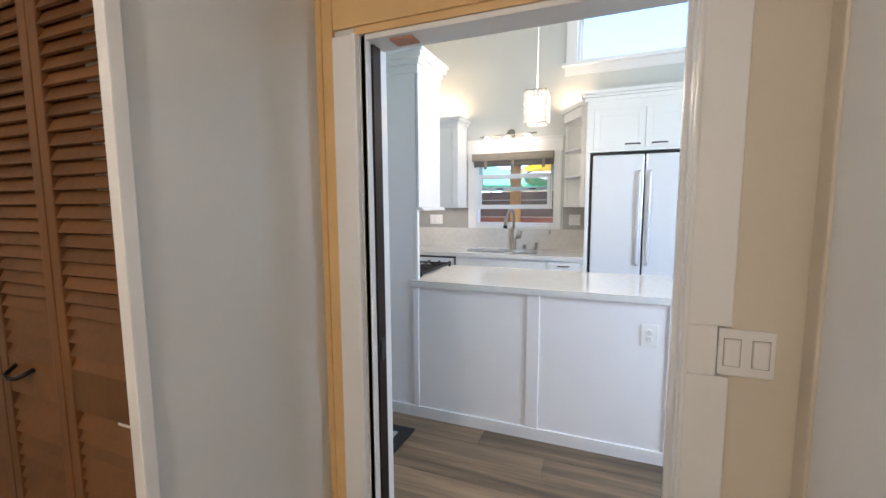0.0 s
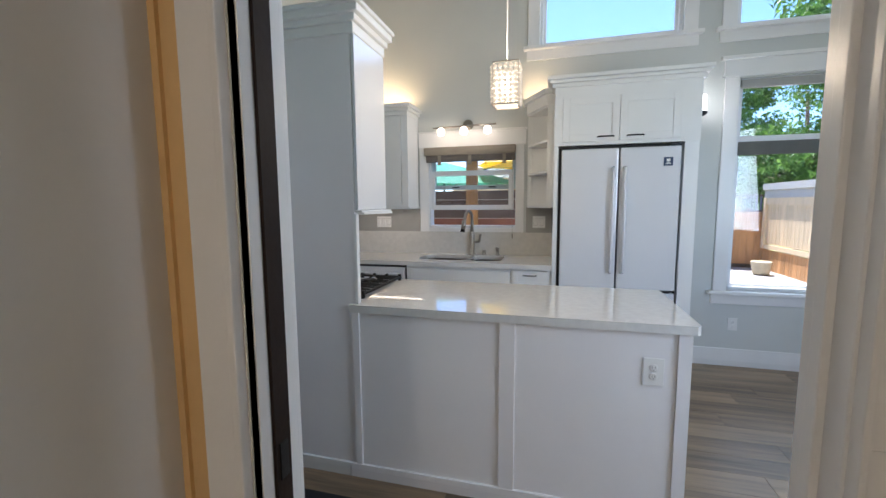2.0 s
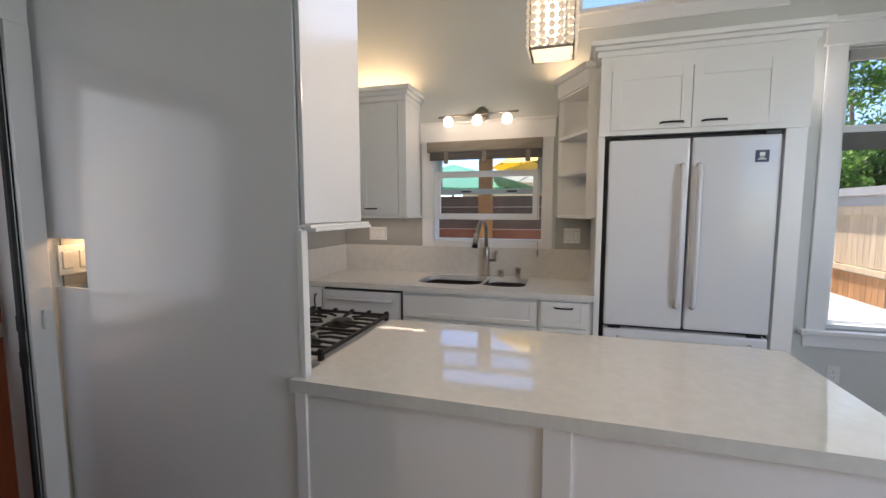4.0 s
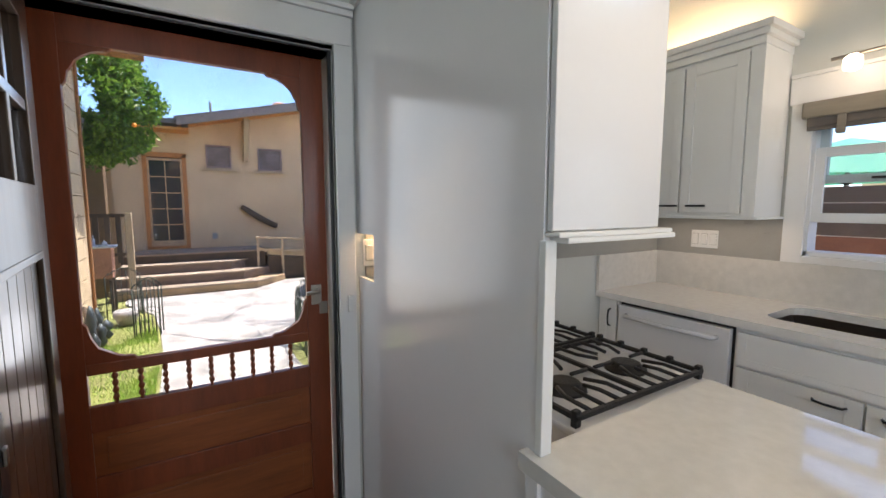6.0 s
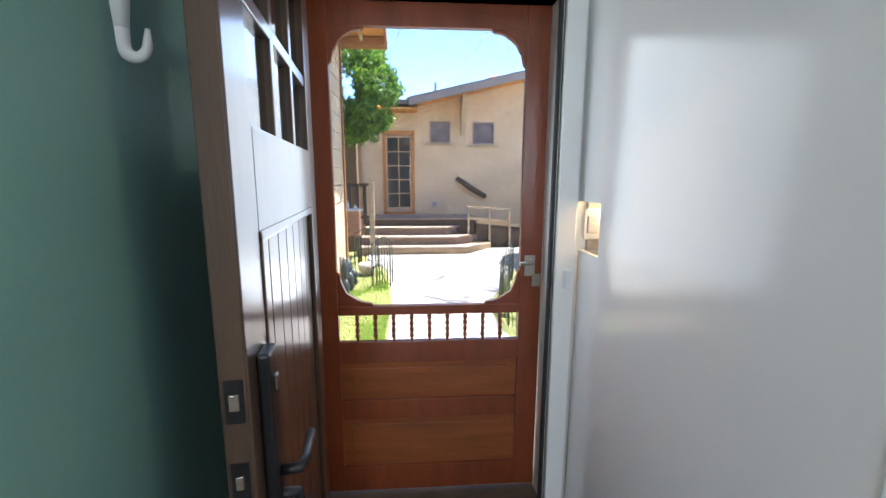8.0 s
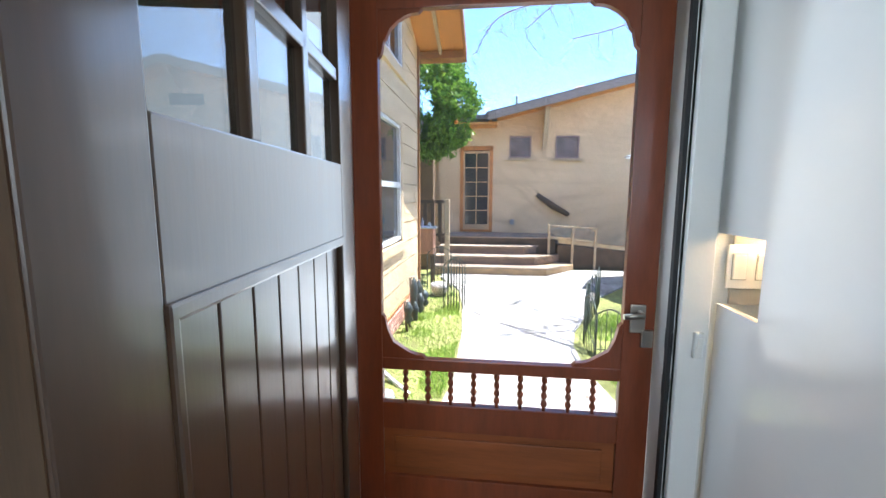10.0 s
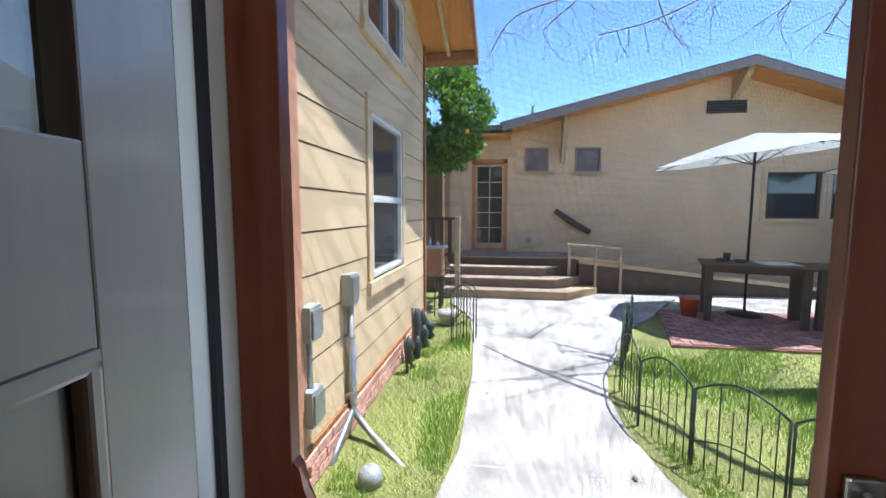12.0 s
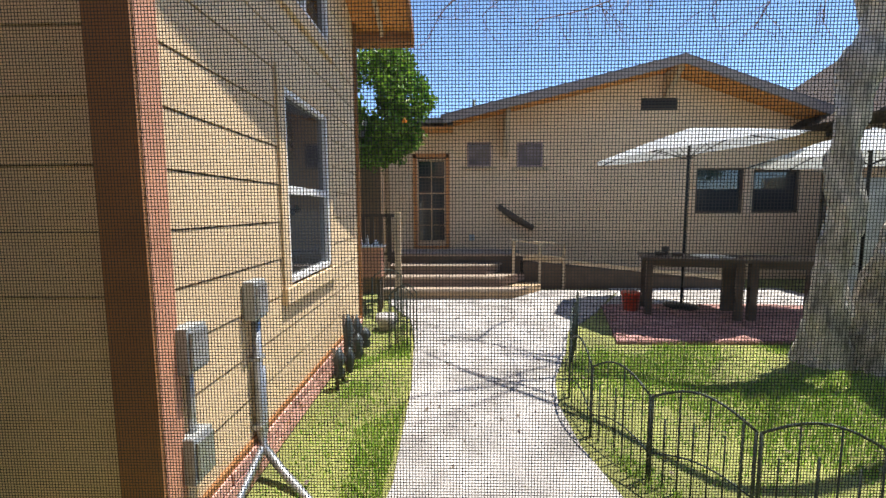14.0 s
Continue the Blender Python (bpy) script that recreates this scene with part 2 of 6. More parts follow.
M_LIGHTWOOD = mat("painted_rail", (0.52, 0.40, 0.26), 0.7, var=0.1)
M_UMB = mat("canvas", (0.62, 0.60, 0.55), 0.85, var=0.05)
M_CEDAR = mat("cedar_fence", (0.55, 0.29, 0.12), 0.7, var=0.16, scale=4, stretch=(3, 3, 0.5), rand=0.5)
M_REDW = mat("redwood_slat", (0.27, 0.11, 0.075), 0.7, var=0.15, scale=4, rand=0.3)

# building helpers
FLOOR = -0.042
ORG = {}


def thing(name, loc, label, category, group=""):
    ob = new(name)
    ob.empty_display_size = 0.1
    ob.location = loc
    ORG[ob.name] = Vector(loc)
    return tagged(ob, label, category, group)


def part(name, bm, m, parent=None, label="", kind=""):
    """One mesh object from bm, in world coordinates, under its thing or part."""
    for v in bm.verts:
        if abs(v.co.z) < 1e-4:
            v.co.z = FLOOR
    me = bpy.data.meshes.new(name)
    org = ORG[parent.name] if parent else Vector((0, 0, 0))
    if parent:
        bmesh.ops.translate(bm, verts=bm.verts, vec=-org)
    bm.to_mesh(me)
    bm.free()
    me.materials.append(m)
    ob = new(name, me)
    if parent:
        ob.parent = parent
        ORG[ob.name] = org
    return tagged(ob, label, "", "", kind)


def box(bm, x0, x1, y0, y1, z0, z1, bev=0.0):
    """A box, with its long edges chamfered where bev is given."""
    if bev <= 0:
        vs = [bm.verts.new((x, y, z)) for x in (x0, x1) for y in (y0, y1) for z in (z0, z1)]
        for f in ((0, 1, 3, 2), (4, 6, 7, 5), (0, 4, 5, 1), (2, 3, 7, 6), (0, 2, 6, 4), (1, 5, 7, 3)):
            bm.faces.new([vs[i] for i in f])
        return vs
    tmp = bmesh.new()
    box(tmp, x0, x1, y0, y1, z0, z1)
    bmesh.ops.bevel(tmp, geom=tmp.edges[:], offset=min(bev, (x1 - x0) * 0.45, (y1 - y0) * 0.45, (z1 - z0) * 0.45), segments=2, affect="EDGES", profile=0.6)
    return join(bm, tmp)


def join(bm, tmp):
    new_v = {v: bm.verts.new(v.co) for v in tmp.verts}
    for f in tmp.faces:
        nf = bm.faces.new([new_v[v] for v in f.verts])
        nf.smooth = f.smooth
    tmp.free()
    return list(new_v.values())


def B(*a, bev=0.0):
    """A new bmesh with one box, or several given as tuples."""
    bm = bmesh.new()
    if isinstance(a[0], tuple):
        for t in a:
            box(bm, *t, bev)
    else:
        box(bm, *a, bev)
    return bm


def tube(bm, pts, r, seg=8, taper=None, smooth=True):
    """A round bar along pts."""
    pts = [Vector(p) for p in pts]
    rings = []
    side = None
    for i, p in enumerate(pts):
        d = (pts[min(i + 1, len(pts) - 1)] - pts[max(i - 1, 0)]).normalized()
        if side is None:
            side = d.orthogonal().normalized()
        side = (side - d * side.dot(d)).normalized()
        up = d.cross(side)
        rad = r if taper is None else taper[i]
        rings.append([bm.verts.new(p + (side * math.cos(a) + up * math.sin(a)) * rad) for a in [2 * math.pi * k / seg for k in range(seg)]])
    for a, b in zip(rings, rings[1:]):
        for k in range(seg):
            f = bm.faces.new((a[k], a[(k + 1) % seg], b[(k + 1) % seg], b[k]))
            f.smooth = smooth
    bm.faces.new(rings[0][::-1])
    bm.faces.new(rings[-1])
    return bm


def T(pts, r, seg=8, taper=None):
    return tube(bmesh.new(), pts, r, seg, taper)


def lathe(bm, cx, cy, prof, seg=20):
    """Turns a profile of (radius, z) about a vertical axis."""
    rings = [[bm.verts.new((cx + r * math.cos(2 * math.pi * k / seg), cy + r * math.sin(2 * math.pi * k / seg), z)) for k in range(seg)] for r, z in prof]
    for a, b in zip(rings, rings[1:]):
        for k in range(seg):
            f = bm.faces.new((a[k], a[(k + 1) % seg], b[(k + 1) % seg], b[k]))
            f.smooth = True
    bm.faces.new(rings[0][::-1])
    bm.faces.new(rings[-1])
    return bm


def prism(bm, outline, axis, a, b):
    """Extrudes an outline of 2D points along an axis from a to b."""
    def at(p, v):
        return {"x": (v, p[0], p[1]), "y": (p[0], v, p[1]), "z": (p[0], p[1], v)}[axis]
    lo = [bm.verts.new(at(p, a)) for p in outline]
    hi = [bm.verts.new(at(p, b)) for p in outline]
    n = len(outline)
    for i in range(n):
        bm.faces.new((lo[i], lo[(i + 1) % n], hi[(i + 1) % n], hi[i]))
    bm.faces.new(lo[::-1])
    bm.faces.new(hi)
    bmesh.ops.recalc_face_normals(bm, faces=bm.faces[:])
    return bm


def P(outline, axis, a, b):
    return prism(bmesh.new(), outline, axis, a, b)


def struct(name, bm, m, label=""):
    return part(name, bm, m, None, label, "structure")


def wall_with_holes(name, axis, c0, c1, a0, a1, z0, z1, holes, m, label=""):
    """A wall across axis between c0 and c1, from a0 to a1, with holes (a, b, bottom, top) cut through it."""
    bm = bmesh.new()
    xs = sorted({a0, a1, *[h[0] for h in holes], *[h[1] for h in holes]})
    zs = sorted({z0, z1, *[h[2] for h in holes], *[h[3] for h in holes]})
    nx, nz = len(xs) - 1, len(zs) - 1
    solid = {(i, k): not any(h[0] < (xs[i] + xs[i + 1]) / 2 < h[1] and h[2] < (zs[k] + zs[k + 1]) / 2 < h[3] for h in holes) for i in range(nx) for k in range(nz)}

    def pt(a, c, z):
        return (a, c, z) if axis == "y" else (c, a, z)

    cache = {}

    def v(a, c, z):
        key = (a, c, z)
        if key not in cache:
            cache[key] = bm.verts.new(pt(a, c, z))
        return cache[key]

    for (i, k), s in solid.items():
        if not s:
            continue
        A, Bb, Z0, Z1 = xs[i], xs[i + 1], zs[k], zs[k + 1]
        for c in (c0, c1):
            bm.faces.new((v(A, c, Z0), v(Bb, c, Z0), v(Bb, c, Z1), v(A, c, Z1)))
        for (di, dk), e in (((-1, 0), ((A, Z0), (A, Z1))), ((1, 0), ((Bb, Z0), (Bb, Z1))), ((0, -1), ((A, Z0), (Bb, Z0))), ((0, 1), ((A, Z1), (Bb, Z1)))):
            if not solid.get((i + di, k + dk), False):
                (p, q), (r, s2) = e
                bm.faces.new((v(p, c0, q), v(r, c0, s2), v(r, c1, s2), v(p, c1, q)))
    bmesh.ops.recalc_face_normals(bm, faces=bm.faces[:])
    return struct(name, bm, m, label)

# the shell: kitchen x -1.76..4.4, y 2.0..5.42; hall x -0.37..1.1, y -1.6..1.88
CEIL = 4.1
WX = -1.76
wall_with_holes("wall_north", "y", 5.42, 5.57, -1.9, 4.55, -0.045, CEIL, [(-0.93, -0.0, 1.19, 1.99), (0.19, 1.40, 2.9, 3.8), (1.80, 2.75, 2.9, 3.8), (1.85, 2.75, 0.65, 2.48)], M_WALL)
wall_with_holes("wall_west", "x", -1.91, WX, 2.0, 5.42, -0.045, CEIL, [(2.10, 3.07, -0.04, 2.10)], M_WALL)
wall_with_holes("wall_south", "y", 1.88, 2.0, -1.91, 4.55, -0.045, CEIL, [(-0.18, 0.77, -0.04, 1.975), (2.0, 3.4, 0.95, 2.55)], M_WALL)
wall_with_holes("wall_east", "x", 4.4, 4.55, 2.0, 5.42, -0.045, CEIL, [], M_WALL)
struct("ceiling", B(-1.91, 4.55, 1.88, 5.57, CEIL, CEIL + 0.12), M_CEIL)
# unseen eave, added to keep the sun out of the high windows
struct("roof_overhang", B(-1.91, 5.2, 5.57, 6.5, CEIL + 0.05, CEIL + 0.17), M_BROWN)
# hall
struct("hall_wall_face", B(0.86, 1.04, 1.872, 1.88, -0.045, 2.45), M_HALL)
struct("wall_hall_west", B(-0.49, -0.37, 1.243, 1.88, -0.045, 2.45), M_GLOSS)
struct("wall_closet_head", B(-1.7, -0.37, 1.215, 1.30, 2.07, 2.45), M_GLOSS)
struct("wall_closet_side", B(-1.7, -1.56, 1.215, 1.30, 0, 2.07), M_GLOSS)
struct("wall_closet_back", B(-1.7, -0.5, 1.75, 1.82, 0, 2.45), M_HALL)
struct("wall_hall_end", B(-1.82, -1.7, -1.7, 1.88, -0.045, 2.45), M_HALL)
struct("wall_hall_east", B(1.04, 1.22, -1.7, 1.88, -0.045, 2.45), M_HALL)
struct("wall_hall_south", B(-1.82, 1.22, -1.82, -1.7, 0, 2.45), M_HALL)
struct("ceiling_hall", B(-1.82, 1.22, -1.82, 1.88, 2.45, 2.55), M_CEIL)
struct("floor_slab", B(-1.91, 4.55, -1.9, 5.57, -0.15, -0.054), M_DARK)

# thin grey-teal facing, darker than the rest of the south wall
struct("wall_south_paint", B(-1.757, -0.29, 2.0, 2.004, -0.045, CEIL), M_TEAL)

# doorway between hall and kitchen
dw = thing("door_1", (0.3, 1.94, 0), "cased doorway with a dark pocket door slid into the wall", "doorway")
dw["kind"] = "structure"
part("casing_left", B(-0.297, -0.222, 1.862, 1.88, 0, 1.975, bev=0.004), M_TRIM, dw)
part("casing_edge", B((-0.322, -0.297, 1.864, 1.88, 0, 2.15), (-0.34, -0.322, 1.869, 1.88, 0, 2.15), (-0.346, -0.34, 1.860, 1.88, 0, 2.15), (-0.372, -0.346, 1.872, 1.88, 0, 2.15)), M_CREAM, dw, "cream painted casing edge")
part("casing_right", B((0.775, 0.872, 1.862, 1.88, 0, 0.985), (0.775, 0.842, 1.862, 1.88, 0.985, 1.115), (0.775, 0.872, 1.862, 1.88, 1.115, 1.975), bev=0.003), M_TRIM, dw)
part("casing_bead", B((0.765, 0.777, 1.855, 1.9, 0, 1.975), (-0.222, -0.203, 1.855, 1.9, 0, 1.975), bev=0.004), M_TRIM, dw)
part("header_casing", B((-0.297, 0.905, 1.868, 1.88, 2.0, 2.15), (-0.222, 0.80, 1.875, 1.88, 1.975, 2.0), bev=0.003), M_CREAM, dw, "cream painted door head")
part("jamb_left", B((-0.2, -0.178, 1.88, 1.912, 0, 1.975), (-0.2, -0.178, 1.966, 2.0, 0, 1.975), bev=0.003), M_TRIM, dw)
part("jamb_right", B(0.76, 0.78, 1.88, 2.0, 0, 1.975, bev=0.003), M_TRIM, dw)
part("jamb_stop", B((0.748, 0.762, 1.925, 1.955, 0, 1.975), (-0.18, 0.77, 1.88, 2.0, 1.957, 1.975), bev=0.003), M_TRIM, dw)
part("track_cap", B(-0.1, -0.02, 1.90, 1.96, 1.951, 1.957), M_PINK, dw, "reddish brown wood patch in the head")
pd = part("pocket_door_edge", B(-0.23, -0.172, 1.916, 1.964, 0, 1.955), mat("dark_pocket_door", (0.022, 0.013, 0.009), 0.6, var=0.2, spec=0.2), dw, "dark wood pocket door edge")
part("latch_plate", B(-0.174, -0.169, 1.926, 1.952, 0.86, 0.94), M_BLACK, pd, "black latch plate")
part("kitchen_casing", B((-0.27, -0.18, 2.0, 2.018, 0, 1.975), (0.77, 0.86, 2.0, 2.018, 0, 1.975), (-0.29, 0.88, 2.0, 2.022, 1.975, 2.085), bev=0.004), M_TRIM, dw)

# hall closet with folding louvred doors
def louvre_leaf(x, y0, y1, fold, name="louvred_door"):
    """A folding louvred leaf in the plane x, from y0 to y1."""
    th = thing(name, (x, y0, 0), "brown stained pine louvred folding closet door", "door", "folding closet doors")
    w2 = 0.036
    part("stile", B(x - 0.028, x, y0, y0 + w2, -0.022, 2.03, bev=0.003), M_LOUV, th)
    part("stile", B(x - 0.028, x, y1 - w2, y1, -0.022, 2.03, bev=0.003), M_LOUV, th)
    part("rail", B((x - 0.028, x, y0 + w2, y1 - w2, 1.955, 2.03), (x - 0.026, x - 0.002, y0 + w2, y1 - w2, 0.92, 1.03), (x - 0.028, x, y0 + w2, y1 - w2, 0.02, 0.14), bev=0.002), M_LOUV, th)
    me = None
    zs = [z for z in np.arange(0.155, 0.91, 0.0335)] + [z for z in np.arange(1.045, 1.945, 0.0335)]
    for z in zs:
        if me is None:
            bm = bmesh.new()
            vs = box(bm, -0.0225, 0.0225, y0 + w2 - 0.002, y1 - w2 + 0.002, -0.0035, 0.0035)
            bmesh.ops.rotate(bm, verts=bm.verts, cent=(0, 0, 0), matrix=Matrix.Rotation(radians(64), 3, "Y"))
            bmesh.ops.translate(bm, verts=bm.verts, vec=(0, -y0, 0))
            me = bpy.data.meshes.new("slat")
            bm.to_mesh(me)
            bm.free()
            me.materials.append(M_LOUV)
        s = new("slat", me)
        s.parent = th
        s.location = (-0.014, 0, z)
    if fold:
        part("handle", T([(x, y0 + 0.075, 1.0), (x + 0.03, y0 + 0.09, 0.985), (x + 0.033, y0 + 0.12, 0.98), (x + 0.03, y0 + 0.15, 0.985), (x, y0 + 0.165, 1.0)], 0.006), M_BLACK, th, "black pull handle")
    return th


for k in range(4):
    leaf = louvre_leaf(0.0, 0.0, 0.290, k == 1)
    leaf.location = (-0.372 - 0.294 * (k + 1), 1.228, 0)
    leaf.rotation_euler = (0, 0, radians(-90))
cc = thing("closet_casing", (-0.37, 1.2, 0), "white painted casing at the corner beside the closet doors", "door casing")
cc["kind"] = "structure"
part("trim", B((-0.39, -0.355, 1.211, 1.243, 0, 2.12), (-1.65, -0.355, 1.20, 1.215, 2.05, 2.13), (-1.65, -1.555, 1.20, 1.215, 0, 2.05), bev=0.003), M_TRIM, cc)
# right side of the hall: a door casing and a white door
rc = thing("door_2", (1.1, 1.3, 0), "white painted hall door in a cream casing", "door")
rc["kind"] = "structure"
part("casing", B((1.015, 1.04, 1.80, 1.87, 0, 2.1), (1.015, 1.04, 0.8, 0.9, 0, 2.1), (1.015, 1.04, 0.8, 1.87, 2.03, 2.12), bev=0.006), M_HALL, rc, "cream door casing")
part("door_leaf", B(1.022, 1.039, 0.9, 1.80, 0.01, 2.03, bev=0.004), M_TRIM, rc, "white painted door leaf")


def switch_plate(name, loc, face, w, h, n, label, rock=True):
    """A wall plate facing along face ('-y', '+x'), with n rockers or sockets."""
    th = thing(name, loc, label, "light switch" if rock else "power outlet")
    bm = B(-w / 2, w / 2, -0.006, 0, -h / 2, h / 2, bev=0.003)
    pl = part("plate", bm, M_PLASTIC, None)
    subs = [pl]
    for k in range(n):
        cx = (k - (n - 1) / 2) * (w / n)
        if rock:
            subs.append(part("rocker", B(cx - 0.017, cx + 0.017, -0.011, -0.004, -0.034, 0.034, bev=0.003), M_PLASTIC, None))
            subs.append(part("rocker_gap", B((cx - 0.019, cx + 0.019, -0.0068, -0.006, -0.036, 0.036)), M_TILE, None))
        else:
            for zz in (-0.02, 0.02):
                subs.append(part("socket", lathe_y(cx, zz, 0.0165, -0.009), M_PLASTIC, None))
                subs.append(part("slots", B((cx - 0.007, cx - 0.005, -0.0098, -0.0088, zz - 0.002, zz + 0.007), (cx + 0.005, cx + 0.007, -0.0098, -0.0088, zz - 0.002, zz + 0.007), (cx - 0.002, cx + 0.002, -0.0098, -0.0088, zz - 0.011, zz - 0.007)), M_DARK, None, "dark slots"))
    for s in subs:
        s.parent = th
    th.rotation_euler = (0, 0, {"-y": 0, "+x": radians(90), "+y": radians(180), "-x": radians(-90)}[face])
    return th


def lathe_y(cx, cz, r, y):
    bm = lathe(bmesh.new(), 0, 0, [(r, 0), (r, 0.003), (r - 0.002, 0.0045)], 16)
    bmesh.ops.rotate(bm, verts=bm.verts, cent=(0, 0, 0), matrix=Matrix.Rotation(radians(90), 3, "X"))
    bmesh.ops.translate(bm, verts=bm.verts, vec=(cx, y + 0.004, cz))
    return bm


switch_plate("light_switch", (0.905, 1.871, 1.05), "-y", 0.12, 0.12, 2, "white double light switch beside the doorway in the hall")

# tall white side panel with the wall cabinet behind it
tp = thing("tall_cabinet", (-1.2, 3.3, 0), "tall white cabinet with a glossy side panel and crown moulding", "cabinet")
part("side_panel", P([(-1.735, 0.0), (-0.622, 0.0), (-0.622, 2.30), (-1.757, 2.30), (-1.757, 1.345), (-1.56, 1.345), (-1.56, 1.155), (-1.735, 1.155)], "y", 3.162, 3.18), M_PANEL, tp, "glossy white side panel notched round a switch")
part("edge_post", B(-0.63, -0.610, 3.158, 3.19, 0.92, 1.39, bev=0.003), M_CAB, tp)
part("wall_cabinet_box", B(-1.755, -0.616, 3.18, 3.53, 1.40, 2.30, bev=0.003), M_CAB, tp)
part("end_panel", B(-0.616, -0.60, 3.165, 3.53, 1.41, 2.30, bev=0.003), M_APPL, tp)
part("bottom_moulding", B((-1.7, -0.575, 3.185, 3.565, 1.385, 1.397), (-0.625, -0.58, 3.165, 3.56, 1.397, 1.408), bev=0.004), M_CAB, tp)
for i, (d, z0, z1) in enumerate(((0.012, 2.27, 2.32), (0.03, 2.32, 2.35), (0.055, 2.35, 2.385), (0.07, 2.385, 2.405))):
    part("crown", B(-1.757, -0.605 + d, 3.16 - d, 3.53 + d * 0.3, z0, z1, bev=0.006), M_CAB, tp)
part("base_moulding", B((-1.735, -0.68, 3.146, 3.161, 0, 0.036), bev=0.003), M_CAB, tp)
mw = thing("wall_cabinet", (-1.2, 4.0, 1.45), "white shaker wall cabinet over the range with a glossy door", "cabinet", "kitchen wall cabinets")
part("body", B(-1.755, -1.42, 3.535, 4.75, 1.45, 2.30, bev=0.003), M_CAB, mw)
part("range_hood", B(-1.42, -0.72, 3.6, 3.72, 1.47, 2.14, bev=0.012), M_APPL, mw, "glossy white hood face")
# corner wall cabinet beside the window
def shaker_door(th, x0, x1, y, z0, z1, m=None, name="door"):
    """A framed door facing -y whose front is at y."""
    m = m or M_CAB
    r = 0.055
    d = part(name, B(x0 + r - 0.002, x1 - r + 0.002, y + 0.006, y + 0.02, z0 + r - 0.002, z1 - r + 0.002), m, th)
    for a, b_ in ((x0, x0 + r), (x1 - r, x1)):
        part("stile", B(a, b_, y, y + 0.02, z0, z1, bev=0.0015), m, d)
    for a, b_ in ((z0, z0 + r), (z1 - r, z1)):
        part("rail", B(x0 + r, x1 - r, y, y + 0.02, a, b_, bev=0.0015), m, d)
    return d


def pull(th, cx, y, z, w=0.12, vertical=False):
    h = w / 2
    if vertical:
        p = [(cx, y, z - h), (cx, y - 0.022, z - h * 0.85), (cx, y - 0.028, z), (cx, y - 0.022, z + h * 0.85), (cx, y, z + h)]
    else:
        p = [(cx - h, y, z), (cx - h * 0.88, y - 0.022, z), (cx, y - 0.029, z), (cx + h * 0.88, y - 0.022, z), (cx + h, y, z)]
    return part("handle", T(p, 0.0055, 8), M_BLACK, th, "black bar handle")


uc = thing("wall_cabinet", (-1.3, 5.25, 1.40), "white shaker wall cabinet beside the kitchen window", "cabinet", "kitchen wall cabinets")
part("body", B(-1.755, -1.06, 5.11, 5.418, 1.405, 2.30, bev=0.002), M_CAB, uc)
part("face_frame", B(-1.095, -1.03, 5.095, 5.418, 1.405, 2.30, bev=0.003), M_CAB, uc)
d = shaker_door(uc, -1.425, -1.10, 5.088, 1.425, 2.27)
pull(d, -1.33, 5.088, 1.465, 0.10)
d = shaker_door(uc, -1.75, -1.435, 5.088, 1.425, 2.27)
pull(d, -1.49, 5.088, 1.465, 0.10)
part("light_rail", B(-1.757, -1.005, 5.07, 5.418, 1.39, 1.405, bev=0.004), M_CAB, uc)
for dd, z0, z1 in ((0.01, 2.29, 2.33), (0.03, 2.33, 2.36), (0.05, 2.36, 2.395)):
    part("crown", B(-1.757, -1.035 + dd, 5.09 - dd, 5.418, z0, z1, bev=0.005), M_CAB, uc)

# open corner shelf on the other side of the window
sh = thing("corner_shelf", (0.2, 5.2, 1.4), "white open corner shelf with curved fronts and a crown", "shelf")
part("back_panel", B(0.10, 0.345, 5.40, 5.418, 1.40, 2.36, bev=0.002), M_CAB, sh)
part("side_panel", B(0.325, 0.345, 4.98, 5.40, 1.40, 2.36, bev=0.002), M_CAB, sh)
part("stile", B((0.095, 0.13, 5.385, 5.402, 1.4, 2.36), (0.285, 0.326, 4.975, 4.995, 1.4, 2.36), bev=0.002), M_CAB, sh)
for z in (1.395, 1.70, 1.965, 2.26):
    o = [(0.10, 5.40), (0.325, 5.40), (0.325, 4.98)] + [(0.295, 4.98), (0.10, 5.355)]
    part("shelf", P(o, "z", z, z + 0.02), M_CAB, sh)
part("crown", P([(0.06, 5.418), (0.345, 5.418), (0.345, 4.94), (0.26, 4.95), (0.06, 5.3)], "z", 2.36, 2.40), M_CAB, sh)
part("frieze", P([(0.085, 5.418), (0.345, 5.418), (0.345, 4.965), (0.28, 4.97), (0.085, 5.33)], "z", 2.27, 2.36), M_CAB, sh)

# refrigerator surround
fs = thing("fridge_surround", (0.85, 5.1, 0), "white tall cabinet housing the refrigerator, two doors above", "cabinet")
part("side_panel", B(0.345, 0.38, 4.80, 5.418, 0, 2.36, bev=0.003), M_CAB, fs)
part("side_panel", B(1.30, 1.40, 4.80, 5.418, 0, 2.36, bev=0.003), M_CAB, fs)
part("upper_box", B(0.38, 1.30, 4.83, 5.418, 1.90, 2.36), M_CAB, fs)
for x0, x1, ya, z0, z1 in ((0.345, 1.40, 4.787, 1.895, 1.922), (0.345, 1.40, 4.787, 2.268, 2.36), (0.345, 0.407, 4.787, 1.922, 2.268), (1.265, 1.40, 4.787, 1.922, 2.268), (0.80, 0.87, 4.806, 1.922, 2.268)):
    part("face_rail", B(x0, x1, ya, 4.829, z0, z1), M_CAB, fs)
d = shaker_door(fs, 0.408, 0.834, 4.783, 1.923, 2.267)
pull(d, 0.735, 4.782, 1.955, 0.12)
d = shaker_door(fs, 0.838, 1.264, 4.783, 1.923, 2.267)
pull(d, 0.95, 4.782, 1.955, 0.12)
